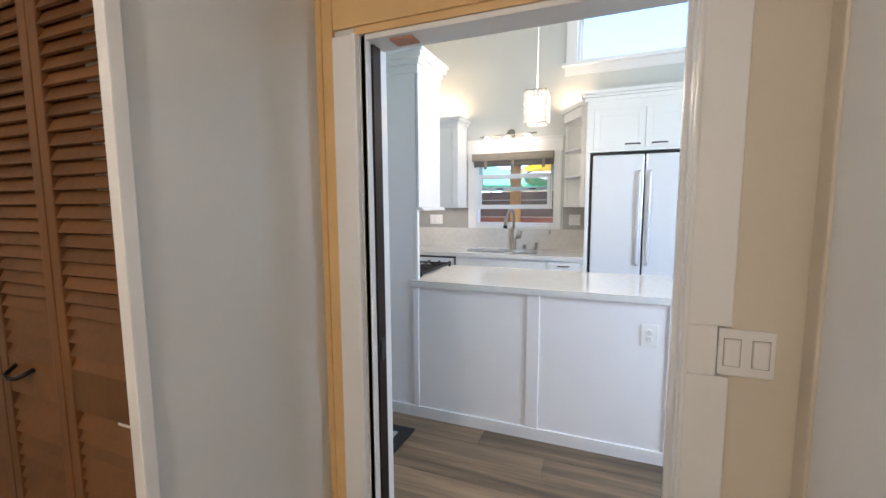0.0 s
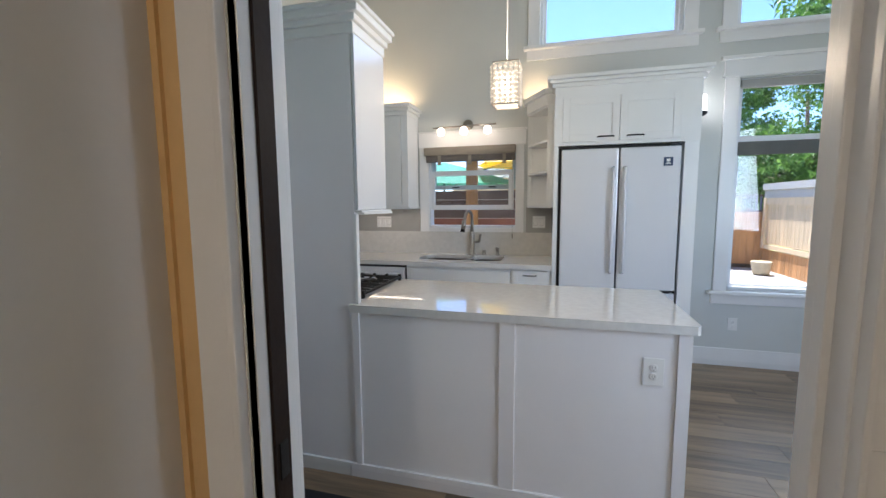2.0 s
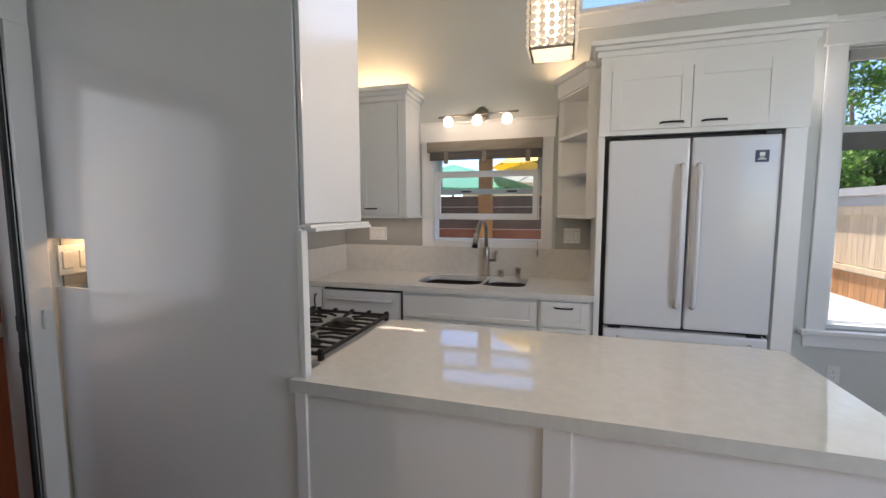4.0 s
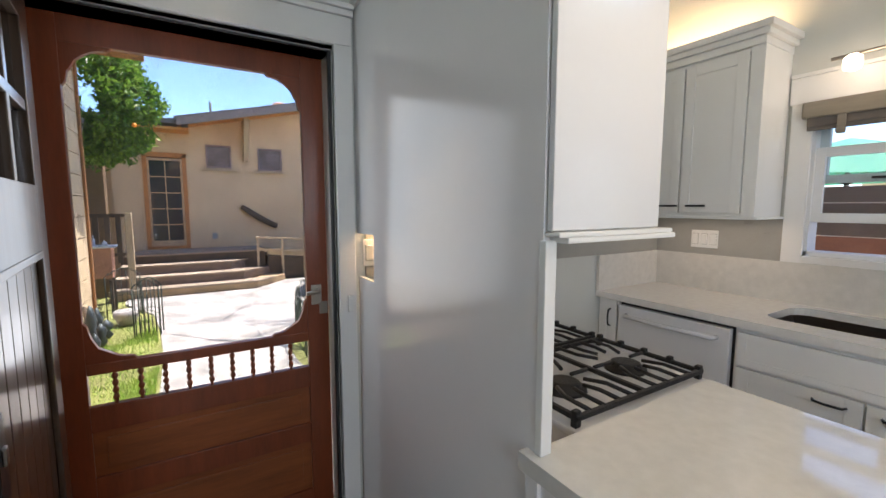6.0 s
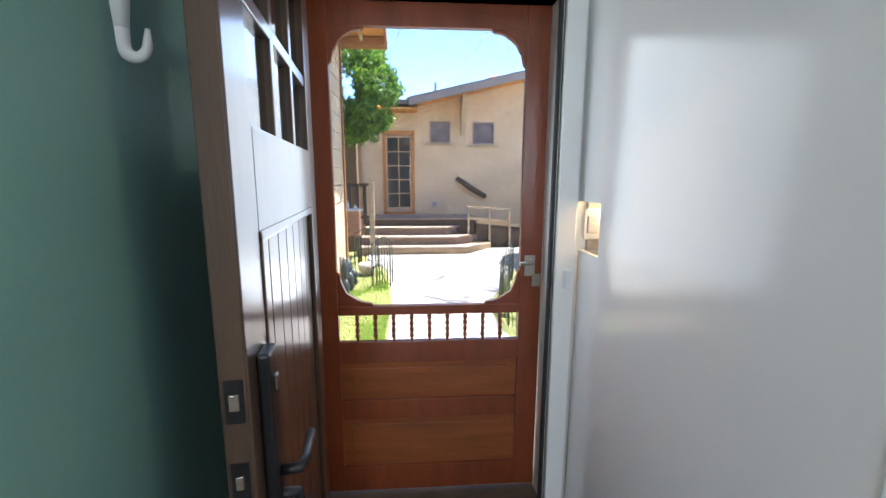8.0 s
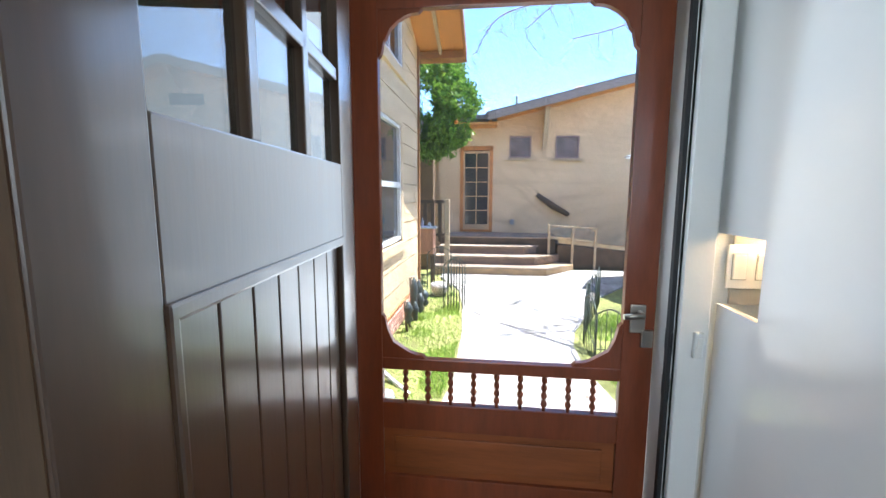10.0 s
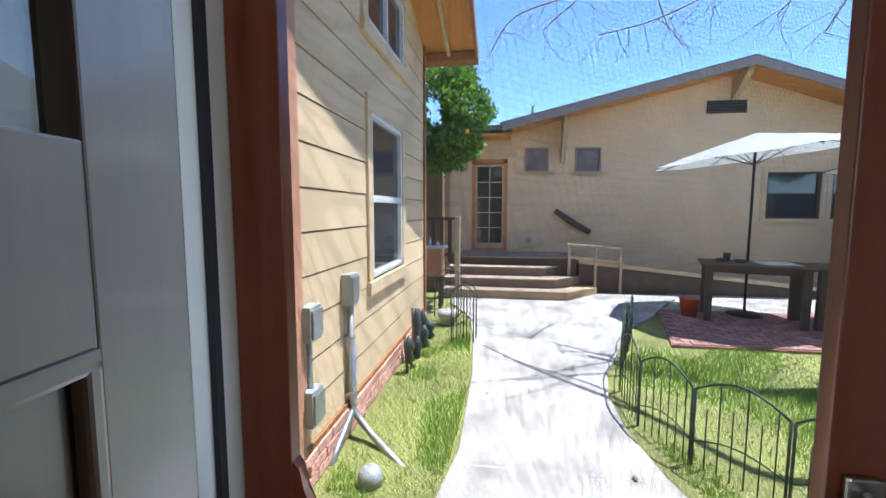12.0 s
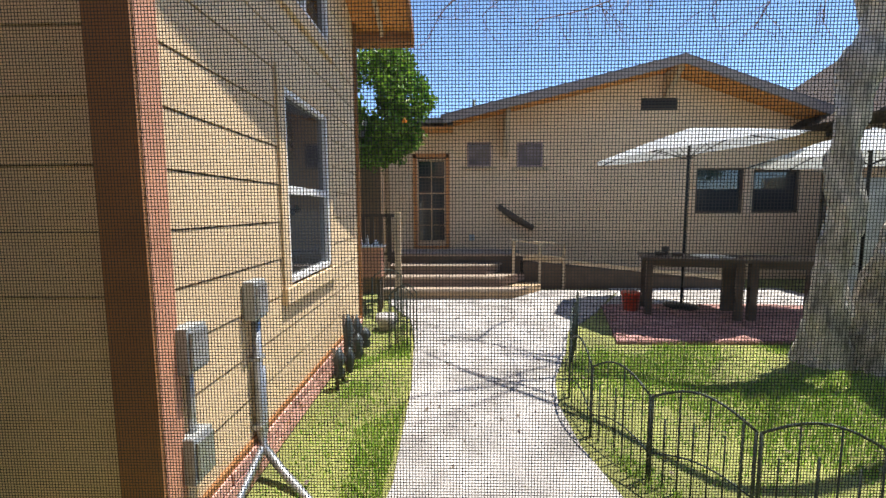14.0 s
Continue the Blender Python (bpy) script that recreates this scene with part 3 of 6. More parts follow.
for dd, z0, z1 in ((0.012, 2.35, 2.385), (0.03, 2.385, 2.41), (0.05, 2.41, 2.44)):
    part("crown", B(0.335 - dd, 1.41 + dd, 4.79 - dd, 5.418, z0, z1, bev=0.006), M_CAB, fs)

fr = thing("refrigerator", (0.84, 5.0, 0), "white french door refrigerator with a bottom freezer drawer", "refrigerator")
part("body", B(0.395, 1.285, 4.86, 5.4, 0.0, 1.85), M_DARK, fr)
part("gap", B((0.385, 1.295, 4.85, 4.86, 0.03, 1.888)), M_DARK, fr)
for x0, x1, hx in ((0.405, 0.838, 0.80), (0.848, 1.278, 0.885)):
    d = part("door", B(x0, x1, 4.775, 4.85, 0.745, 1.865, bev=0.014), M_APPL, fr)
    part("handle", T([(hx, 4.775, 0.88), (hx, 4.75, 0.89), (hx, 4.742, 0.93), (hx, 4.738, 1.3), (hx, 4.742, 1.66), (hx, 4.75, 1.70), (hx, 4.775, 1.71)], 0.014, 12), M_APPL, d)
d = part("freezer_drawer", B(0.405, 1.278, 4.775, 4.85, 0.07, 0.725, bev=0.014), M_APPL, fr)
part("handle", T([(0.49, 4.775, 0.67), (0.50, 4.735, 0.67), (0.84, 4.725, 0.67), (1.18, 4.735, 0.67), (1.19, 4.775, 0.67)], 0.013, 10), M_APPL, d)
for hc in ((0.405, 0.47, 4.80, 4.86, 1.868, 1.886), (1.21, 1.278, 4.80, 4.86, 1.868, 1.886), (1.17, 1.24, 4.768, 4.78, 0.728, 0.74), (0.43, 0.5, 4.768, 4.78, 0.728, 0.74)):
    part("hinge_cover", B(*hc), M_BLACK, fr, "black hinge cover")
part("sticker", B(1.155, 1.22, 4.772, 4.7745, 1.715, 1.78), mat("navy_label", (0.02, 0.04, 0.09), 0.4, bump=0), fr, "small navy blue label")
part("sticker_bars", B((1.168, 1.207, 4.7712, 4.7722, 1.728, 1.733), (1.175, 1.2, 4.7712, 4.7722, 1.748, 1.768), (1.175, 1.2, 4.7712, 4.7722, 1.738, 1.743)), M_PLASTIC, fr, "white bars on the label")

# base cabinets under the sink counter
def base_cabinet(x0, x1, label, fronts):
    th = thing("base_cabinet", ((x0 + x1) / 2, 5.1, 0), label, "cabinet", "kitchen base cabinets")
    part("body", B((x0 + 0.002, x1 - 0.002, 4.823, 5.39, 0.10, 0.878 if x1 != 0.0 else 0.66), *([(x0 + 0.002, x1 - 0.002, 4.823, 4.86, 0.661, 0.878)] if x1 == 0.0 else []), (x0 + 0.005, x1 - 0.005, 4.88, 4.9, 0, 0.1)), M_CAB, th)
    for f in fronts:
        kind, a, b_, z0, z1 = f[:5]
        if z1 - z0 < 0.2:
            dd = part("drawer", B(a, b_, 4.802, 4.822, z0, z1, bev=0.0015), M_CAB, th)
            for xa, xb in ((a, a + 0.04), (b_ - 0.04, b_)):
                part("stile", B(xa, xb, 4.797, 4.803, z0, z1, bev=0.001), M_CAB, dd)
            for za, zb in ((z1 - 0.035, z1), (z0, z0 + 0.035)):
                part("rail", B(a + 0.04, b_ - 0.04, 4.797, 4.803, za, zb, bev=0.001), M_CAB, dd)
        else:
            dd = shaker_door(th, a, b_, 4.80, z0, z1)
        for hx in f[5]:
            pull(dd, hx[0], 4.797, hx[1], 0.11, hx[2])
    return th


base_cabinet(-1.755, -1.61, "narrow white cabinet beside the dishwasher", [("d", -1.745, -1.62, 0.12, 0.87, [(-1.66, 0.76, True)])])
base_cabinet(-0.96, 0.0, "white sink cabinet with a false drawer front and two doors", [("f", -0.94, -0.01, 0.69, 0.85, []), ("d", -0.94, -0.482, 0.12, 0.675, [(-0.585, 0.635, False)]), ("d", -0.472, -0.01, 0.12, 0.675, [(-0.37, 0.635, False)])])
base_cabinet(0.0, 0.345, "white drawer cabinet beside the refrigerator", [("f", 0.025, 0.31, 0.70, 0.86, [(0.165, 0.825, False)]), ("f", 0.025, 0.31, 0.50, 0.685, [(0.165, 0.65, False)]), ("d", 0.025, 0.31, 0.12, 0.485, [(0.165, 0.45, False)])])
dwr = thing("dishwasher", (-1.285, 5.1, 0), "white dishwasher with a long bar handle", "dishwasher")
part("body", B(-1.605, -0.965, 4.83, 5.4, 0.0, 0.875), M_DARK, dwr)
d = part("door", B(-1.597, -0.972, 4.79, 4.83, 0.11, 0.855, bev=0.006), M_APPL, dwr)
part("handle", T([(-1.54, 4.79, 0.80), (-1.535, 4.755, 0.80), (-1.285, 4.748, 0.80), (-1.035, 4.755, 0.80), (-1.03, 4.79, 0.80)], 0.012, 10), M_APPL, d)

# worktop with the sink opening
ct = thing("sink_worktop", (-0.7, 5.1, 0.92), "pale speckled quartz worktop round the sink", "worktop")
bm = bmesh.new()
SX0, SX1, SY0, SY1 = -0.90, -0.10, 4.93, 5.335
for t in ((-1.757, SX0, 4.77, 5.418), (SX1, 0.345, 4.77, 5.418), (SX0, SX1, 4.77, SY0), (SX0, SX1, SY1, 5.418), (-0.425, -0.405, SY0, SY1)):
    box(bm, t[0], t[1], t[2], t[3], 0.88 if t[0] != -0.425 else 0.9, 0.92 if t[0] != -0.425 else 0.914)
for cx, cy, sx, sy in ((SX0, SY0, 1, 1), (SX0, SY1, 1, -1), (-0.425, SY0, -1, 1), (-0.425, SY1, -1, -1), (-0.405, SY0, 1, 1), (-0.405, SY1, 1, -1), (SX1, SY0, -1, 1), (SX1, SY1, -1, -1)):
    r = 0.09
    o = [(cx, cy)] + [(cx + sx * (r - r * math.cos(a)), cy + sy * (r - r * math.sin(a))) for a in np.linspace(0, math.pi / 2, 7)]
    prism(bm, o, "z", 0.88, 0.9205)
part("slab", bm, M_QUARTZ, ct)
part("splashback", B((-1.735, 0.345, 5.398, 5.419, 0.92, 1.15), (-1.758, -1.735, 4.77, 5.419, 0.92, 1.15)), M_SPLASH, ct, "quartz upstand splashback")
struct("backsplash_tile", B((-1.757, -1.0, 5.410, 5.4185, 1.15, 1.40), (0.085, 0.345, 5.410, 5.4185, 1.12, 1.40), (-1.759, -1.75, 3.2, 5.42, 1.15, 1.45)), M_TILE)
sk = thing("sink", (-0.5, 5.1, 0.7), "double bowl stainless steel undermount sink", "sink")
for x0, x1 in ((-0.91, -0.42), (-0.41, -0.09)):
    part("bowl", P([(x0, 0.881), (x0 + 0.03, 0.71), (x1 - 0.03, 0.71), (x1, 0.881), (x1 + 0.003, 0.881), (x1 - 0.025, 0.70), (x0 + 0.025, 0.70), (x0 - 0.003, 0.881)], "y", 4.92, 5.345), M_STEEL, sk)
    part("bowl_end", B(x0, x1, 4.915, 4.925, 0.7, 0.882), M_STEEL, sk)
    part("bowl_end", B(x0, x1, 5.34, 5.35, 0.7, 0.882), M_STEEL, sk)
    part("drain", lathe(bmesh.new(), (x0 + x1) / 2, 5.15, [(0.045, 0.708), (0.045, 0.714), (0.03, 0.716)], 20), M_NICKEL, sk)
fa = thing("faucet", (-0.45, 5.37, 0.92), "brushed nickel gooseneck pull-down faucet", "faucet")
part("base", lathe(bmesh.new(), -0.45, 5.37, [(0.034, 0.92), (0.034, 0.932), (0.028, 0.937), (0.028, 1.12), (0.022, 1.135), (0.024, 1.14), (0.024, 1.15), (0.018, 1.155)], 20), M_NICKEL, fa)
gp = [(-0.45, 5.37, 1.12), (-0.45, 5.37, 1.275)] + [(-0.45 - 0.018 * (1 - math.cos(a)), 5.37 - 0.08 * (1 - math.cos(a)), 1.28 + 0.085 * math.sin(a)) for a in np.linspace(0.3, math.pi * 0.95, 10)]
part("spout", T(gp + [(-0.488, 5.165, 1.26)], 0.0155, 14), M_NICKEL, fa)
part("spray_head", T([(-0.488, 5.168, 1.275), (-0.496, 5.155, 1.19)], 0.021, 14), M_NICKEL, fa)
part("spray_nozzle", T([(-0.496, 5.155, 1.19), (-0.50, 5.15, 1.165)], 0.022, 14), M_BLACK, fa, "black spray nozzle")
part("lever", T([(-0.43, 5.37, 1.05), (-0.375, 5.37, 1.05), (-0.36, 5.365, 1.13)], 0.012, 10), M_NICKEL, fa)
for x, h, l in ((-0.325, 0.05, "short brushed nickel air gap cap behind the sink"), (-0.19, 0.075, "brushed nickel soap dispenser pump behind the sink")):
    sp = thing("soap_dispenser", (x, 5.37, 0.92), l, "soap dispenser")
    part("body", lathe(bmesh.new(), x, 5.37, [(0.024, 0.92), (0.022, 0.93), (0.017, 0.935), (0.017, 0.92 + h * 0.8), (0.02, 0.92 + h * 0.82), (0.019, 0.92 + h)], 16), M_NICKEL, sp)
    if h > 0.06:
        part("spout", T([(x, 5.37, 0.92 + h), (x - 0.01, 5.34, 0.925 + h), (x - 0.01, 5.32, 0.915 + h)], 0.006, 8), M_NICKEL, sp)
switch_plate("power_outlet", (-1.425, 5.409, 1.25), "-y", 0.165, 0.115, 3, "white triple switch and outlet plate on the grey backsplash")
switch_plate("power_outlet", (0.21, 5.409, 1.255), "-y", 0.12, 0.115, 2, "white double plate on the grey backsplash beside the shelf")

# peninsula
pn = thing("peninsula", (0.1, 3.5, 0), "white panelled peninsula base with battens and an outlet", "kitchen island")
part("body", B(-0.655, 0.935, 3.165, 3.86, 0.0, 0.878), M_CAB, pn)
part("front_panel", B(-0.655, 0.935, 3.158, 3.17, 0.0, 0.878), M_PANEL, pn)
for x0, x1 in ((-0.645, -0.607), (0.125, 0.20), (0.893, 0.94)):
    part("batten", B(x0, x1, 3.147, 3.159, 0.036, 0.878, bev=0.002), M_PANEL, pn)
part("base_rail", B(-0.68, 0.943, 3.145, 3.159, 0.0, 0.036, bev=0.003), M_PANEL, pn)
part("end_panel", B(0.935, 0.947, 3.147, 3.86, 0.0, 0.878, bev=0.002), M_PANEL, pn)
switch_plate("power_outlet", (0.80, 3.157, 0.70), "-y", 0.085, 0.125, 1, "white power outlet on the peninsula front", rock=False)
pw = thing("peninsula_worktop", (0.1, 3.5, 0.9), "glossy pale speckled quartz peninsula worktop with an overhang", "worktop")
part("slab", P([(-0.655, 3.135), (0.96, 3.135), (0.975, 3.15), (0.975, 3.885), (0.96, 3.90), (-0.64, 3.90), (-0.64, 3.205), (-0.655, 3.205)], "z", 0.88, 0.92), M_QUARTZ, pw)

# gas range, behind the tall panel
rg = thing("gas_range", (-1.1, 3.7, 0), "white gas range with black cast-iron grates", "stove")
part("body", B(-1.5, -0.68, 3.33, 3.93, 0.0, 0.88), M_APPL, rg)
part("cooktop", B(-1.52, -0.645, 3.325, 3.945, 0.88, 0.905, bev=0.008), M_APPL, rg)
part("front_lip", B(-0.66, -0.60, 3.9, 3.95, 0.865, 0.905, bev=0.006), M_APPL, rg)
for bx, by in ((-0.85, 3.49), (-0.85, 3.79), (-1.3, 3.49), (-1.3, 3.79)):
    b_ = part("burner", lathe(bmesh.new(), bx, by, [(0.07, 0.905), (0.068, 0.913), (0.05, 0.916), (0.048, 0.930), (0.035, 0.934)], 20), M_IRON, rg, "black burner cap")
for gx0, gx1 in ((-1.07, -0.665), (-1.495, -1.085)):
    bm = bmesh.new()
    z = 0.938
    for (x0, x1, y0, y1) in ((gx0, gx1, 3.335, 3.350), (gx0, gx1, 3.915, 3.930), (gx0, gx0 + 0.015, 3.335, 3.93), (gx1 - 0.015, gx1, 3.335, 3.93), (gx0, gx1, 3.625, 3.640)):
        box(bm, x0, x1, y0, y1, z - 0.014, z, 0.003)
    cx = (gx0 + gx1) / 2
    for fy, fl in ((3.40, 0.15), (3.455, 0.12), (3.52, 0.12), (3.575, 0.15), (3.69, 0.15), (3.745, 0.12), (3.81, 0.12), (3.865, 0.15)):
        for ex, s_ in ((gx1 - 0.008, -1), (gx0 + 0.008, 1)):
            tube(bm, [(ex, fy, z - 0.004), (ex + s_ * fl * 0.6, fy, z - 0.002), (ex + s_ * fl, fy + (3.49 - fy if fy < 3.63 else 3.79 - fy) * 0.35, z - 0.004)], 0.0065, 6)
    for yy_ in (3.345, 3.92):
        for k_ in range(5):
            x = gx0 + 0.012 + k_ * (gx1 - gx0 - 0.024) / 4
            box(bm, x - 0.009, x + 0.009, yy_ - 0.011, yy_ + 0.011, 0.905 if k_ in (0, 4) else z - 0.01, z + 0.012, 0.004)
    for yy_ in (3.49, 3.79):
        tube(bm, [(cx, yy_ - 0.14, z - 0.004), (cx, yy_ - 0.05, z - 0.004)], 0.0065, 6)
        tube(bm, [(cx, yy_ + 0.05, z - 0.004), (cx, yy_ + 0.125, z - 0.004)], 0.0065, 6)
    part("grate", bm, M_IRON, rg, "black cast-iron grate")

# sink window
def sash(th, x0, x1, y, z0, z1, r=0.035, d=0.03, m=None, glass_m=None):
    f = part("sash", B((x0, x0 + r, y, y + d, z0, z1), (x1 - r, x1, y, y + d, z0, z1), (x0 + r, x1 - r, y, y + d, z0, z0 + r), (x0 + r, x1 - r, y, y + d, z1 - r, z1), bev=0.002), m or M_VINYL, th)
    g = part("pane", B(x0 + r, x1 - r, y + d / 2, y + d / 2 + 0.004, z0 + r, z1 - r), glass_m or M_GLASS, th, "clear glass pane")
    g.visible_shadow = False
    return f


win = thing("window_1", (-0.465, 5.42, 1.19), "white hung kitchen window over the sink, half open", "window")
win["kind"] = "structure"
sash(win, -0.91, -0.02, 5.50, 1.585, 1.985, 0.045, m=mat("pale_blue_sash", (0.50, 0.60, 0.63), 0.4, var=0.02))
sash(win, -0.915, -0.045, 5.455, 1.375, 1.775, 0.05)
part("window_frame", B((-0.93, -0.905, 5.44, 5.56, 1.19, 1.99), (-0.025, 0.0, 5.44, 5.56, 1.19, 1.99), (-0.93, 0.0, 5.44, 5.56, 1.19, 1.215), (-0.93, 0.0, 5.44, 5.56, 1.965, 1.99), bev=0.003), M_VINYL, win)
part("casing", B((-1.01, -0.915, 5.402, 5.42, 1.12, 2.01), (-0.02, 0.06, 5.402, 5.42, 1.12, 2.01), (-0.915, -0.015, 5.402, 5.42, 1.15, 1.19), bev=0.003), M_TRIM, win)
part("header", B((-1.02, 0.075, 5.395, 5.42, 2.01, 2.15), (-1.02, 0.085, 5.385, 5.42, 2.15, 2.17), bev=0.004), M_TRIM, win)
part("sash_lock", B((-0.68, -0.6, 5.455, 5.47, 1.60, 1.612), (-0.3, -0.22, 5.455, 5.47, 1.60, 1.612)), M_BLACK, win)
rs = thing("roman_shade", (-0.465, 5.39, 1.9), "grey woven roman shade pulled up with strap clips", "window blind")
part("valance", B(-0.955, -0.02, 5.365, 5.40, 1.925, 2.01, bev=0.008), M_SHADE, rs)
part("folded_cloth", B((-0.935, -0.025, 5.378, 5.40, 1.88, 1.93), (-0.935, -0.025, 5.383, 5.402, 1.86, 1.885), bev=0.008), mat("dark_woven_shade", (0.15, 0.13, 0.115), 0.85, var=0.1, bump=0.05, bscale=300), rs)
for x in (-0.79, -0.475, -0.13):
    part("clip", B((x - 0.016, x + 0.016, 5.362, 5.38, 1.83, 1.925), (x - 0.02, x + 0.02, 5.358, 5.372, 1.835, 1.855), bev=0.003), M_SHADE, rs)
part("cord", T([(-0.05, 5.37, 1.9), (-0.05, 5.372, 1.4), (-0.045, 5.372, 1.14)], 0.0015, 5), M_SHADE, rs)
part("cord_weight", lathe(bmesh.new(), -0.045, 5.372, [(0.004, 1.14), (0.006, 1.13), (0.006, 1.10), (0.003, 1.09)], 8), M_SHADE, rs)

# vanity light over the window
vl = thing("wall_lamp", (-0.51, 5.3, 2.2), "nickel bar wall lamp with three glowing frosted glass shades", "wall lamp")
part("backplate", T([(-0.49, 5.384, 2.215), (-0.49, 5.36, 2.215)], 0.05, 20), M_NICKEL, vl)
part("bar", T([(-0.83, 5.30, 2.185), (-0.20, 5.30, 2.20)], 0.009, 10), M_NICKEL, vl)
part("arm", T([(-0.49, 5.37, 2.21), (-0.49, 5.30, 2.195)], 0.012, 10), M_NICKEL, vl)
M_SHGL = glow("lit_frosted_glass", (1.0, 0.80, 0.58), 1.8)
for bx in (-0.74, -0.51, -0.28):
    s = part("shade", lathe(bmesh.new(), bx, 5.265, [(0.018, 2.178), (0.034, 2.165), (0.037, 2.14), (0.033, 2.112), (0.012, 2.102)], 18), M_SHGL, vl, "glowing frosted glass shade")
    s.visible_shadow = False
    part("socket", T([(bx, 5.30, 2.19), (bx, 5.278, 2.18)], 0.011, 10), M_NICKEL, vl)

# pendant
pe = thing("pendant_lamp", (0.115, 3.45, 1.95), "square crystal pendant lamp with a warm bulb on a thin cord", "pendant lamp")
part("cord", T([(0.115, 3.45, 2.16), (0.115, 3.45, CEIL)], 0.003, 6), M_PLASTIC, pe)
part("canopy", lathe(bmesh.new(), 0.115, 3.45, [(0.06, CEIL - 0.02), (0.06, CEIL)], 20), M_NICKEL, pe)
hw = 0.066
bm = bmesh.new()
for z in (1.935, 2.14):
    for t in ((-hw, hw, -hw, -hw + 0.006), (-hw, hw, hw - 0.006, hw), (-hw, -hw + 0.006, -hw, hw), (hw - 0.006, hw, -hw, hw)):
        box(bm, 0.115 + t[0], 0.115 + t[1], 3.45 + t[2], 3.45 + t[3], z, z + 0.006)
for sx in (-1, 1):
    for sy in (-1, 1):
        tube(bm, [(0.115 + sx * hw * 0.96, 3.45 + sy * hw * 0.96, 1.935), (0.115 + sx * hw * 0.96, 3.45 + sy * hw * 0.96, 2.146)], 0.003, 6)
part("frame", bm, M_NICKEL, pe)
M_CRYS = glow("lit_crystal", (1.0, 0.80, 0.55), 0.22)
M_CRYS.node_tree.nodes["Principled BSDF"].inputs["Base Color"].default_value = (0.10, 0.09, 0.075, 1)
M_CRYS.node_tree.nodes["Principled BSDF"].inputs["Roughness"].default_value = 0.12
for row in range(8):
    z = 1.955 + row * 0.024
    for side in range(4):
        bm = bmesh.new()
        for k in range(5):
            u = -hw + 0.013 + k * 0.0265
            for a in range(1):
                c = {0: (u, -hw), 1: (u, hw), 2: (-hw, u), 3: (hw, u)}[side]
                bmesh.ops.create_icosphere(bm, subdivisions=1, radius=0.0125, matrix=Matrix.Translation((0.115 + c[0], 3.45 + c[1], z)))
        part("crystal_strand", bm, M_CRYS, pe, "strand of glass beads").visible_shadow = False
part("diffuser", B(0.115 - 0.055, 0.115 + 0.055, 3.395, 3.505, 1.936, 1.939), glow("lit_diffuser", (1.0, 0.83, 0.6), 0.4), pe, "glowing diffuser plate").visible_shadow = False
part("bulb", lathe(bmesh.new(), 0.115, 3.45, [(0.01, 2.10), (0.022, 2.06), (0.028, 2.03), (0.02, 2.0), (0.005, 1.99)], 12), glow("lit_bulb", (1.0, 0.85, 0.6), 5), pe, "glowing bulb").visible_shadow = False

# sconce on the north wall beside the fridge cabinet
sc = thing("wall_lamp", (1.53, 5.36, 2.15), "black wall sconce with a white glowing glass cylinder", "wall lamp")
part("backplate", B(1.495, 1.565, 5.395, 5.419, 2.07, 2.41, bev=0.004), M_BLACK, sc)
part("arm", B((1.505, 1.555, 5.31, 5.396, 2.165, 2.185), (1.52, 1.54, 5.31, 5.396, 2.135, 2.147)), M_BLACK, sc)
part("saucer", lathe(bmesh.new(), 1.53, 5.31, [(0.03, 2.165), (0.058, 2.18), (0.060, 2.20), (0.054, 2.203)], 20), M_BLACK, sc)
part("shade", lathe(bmesh.new(), 1.53, 5.31, [(0.048, 2.2), (0.05, 2.205), (0.05, 2.33), (0.046, 2.335)], 20), glow("lit_white_glass", (1.0, 0.96, 0.9), 1.2), sc, "glowing white glass cylinder").visible_shadow = False

# high windows and the tall window
def fixed_window(name, x0, x1, z0, z1, rails, label, header=True):
    th = thing(name, ((x0 + x1) / 2, 5.42, z0), label, "window")
    th["kind"] = "structure"
    part("window_frame", B((x0, x0 + 0.03, 5.45, 5.56, z0, z1), (x1 - 0.03, x1, 5.45, 5.56, z0, z1), (x0, x1, 5.45, 5.56, z0, z0 + 0.03), (x0, x1, 5.45, 5.56, z1 - 0.03, z1), bev=0.003), M_VINYL, th)
    zz = [z0 + 0.03] + rails + [z1 - 0.03]
    for a, b_ in zip(zz, zz[1:]):
        sash(th, x0 + 0.03, x1 - 0.03, 5.49, a, b_, 0.025)
    part("casing", B((x0 - 0.11, x0, 5.40, 5.42, z0 - 0.02, z1 + 0.02), (x1, x1 + 0.11, 5.40, 5.42, z0 - 0.02, z1 + 0.02), bev=0.004), M_TRIM, th)
    part("window_sill", B((x0 - 0.15, x1 + 0.15, 5.36, 5.45, z0 - 0.03, z0), (x0 - 0.12, x1 + 0.12, 5.40, 5.42, z0 - 0.12, z0 - 0.03), bev=0.004), M_TRIM, th)
    if header:
        part("header", B((x0 - 0.12, x1 + 0.12, 5.395, 5.42, z1 + 0.02, z1 + 0.15), (x0 - 0.15, x1 + 0.15, 5.37, 5.42, z1 + 0.15, z1 + 0.18), (x0 - 0.13, x1 + 0.13, 5.385, 5.42, z1 + 0.01, z1 + 0.03), bev=0.004), M_TRIM, th)
    return th


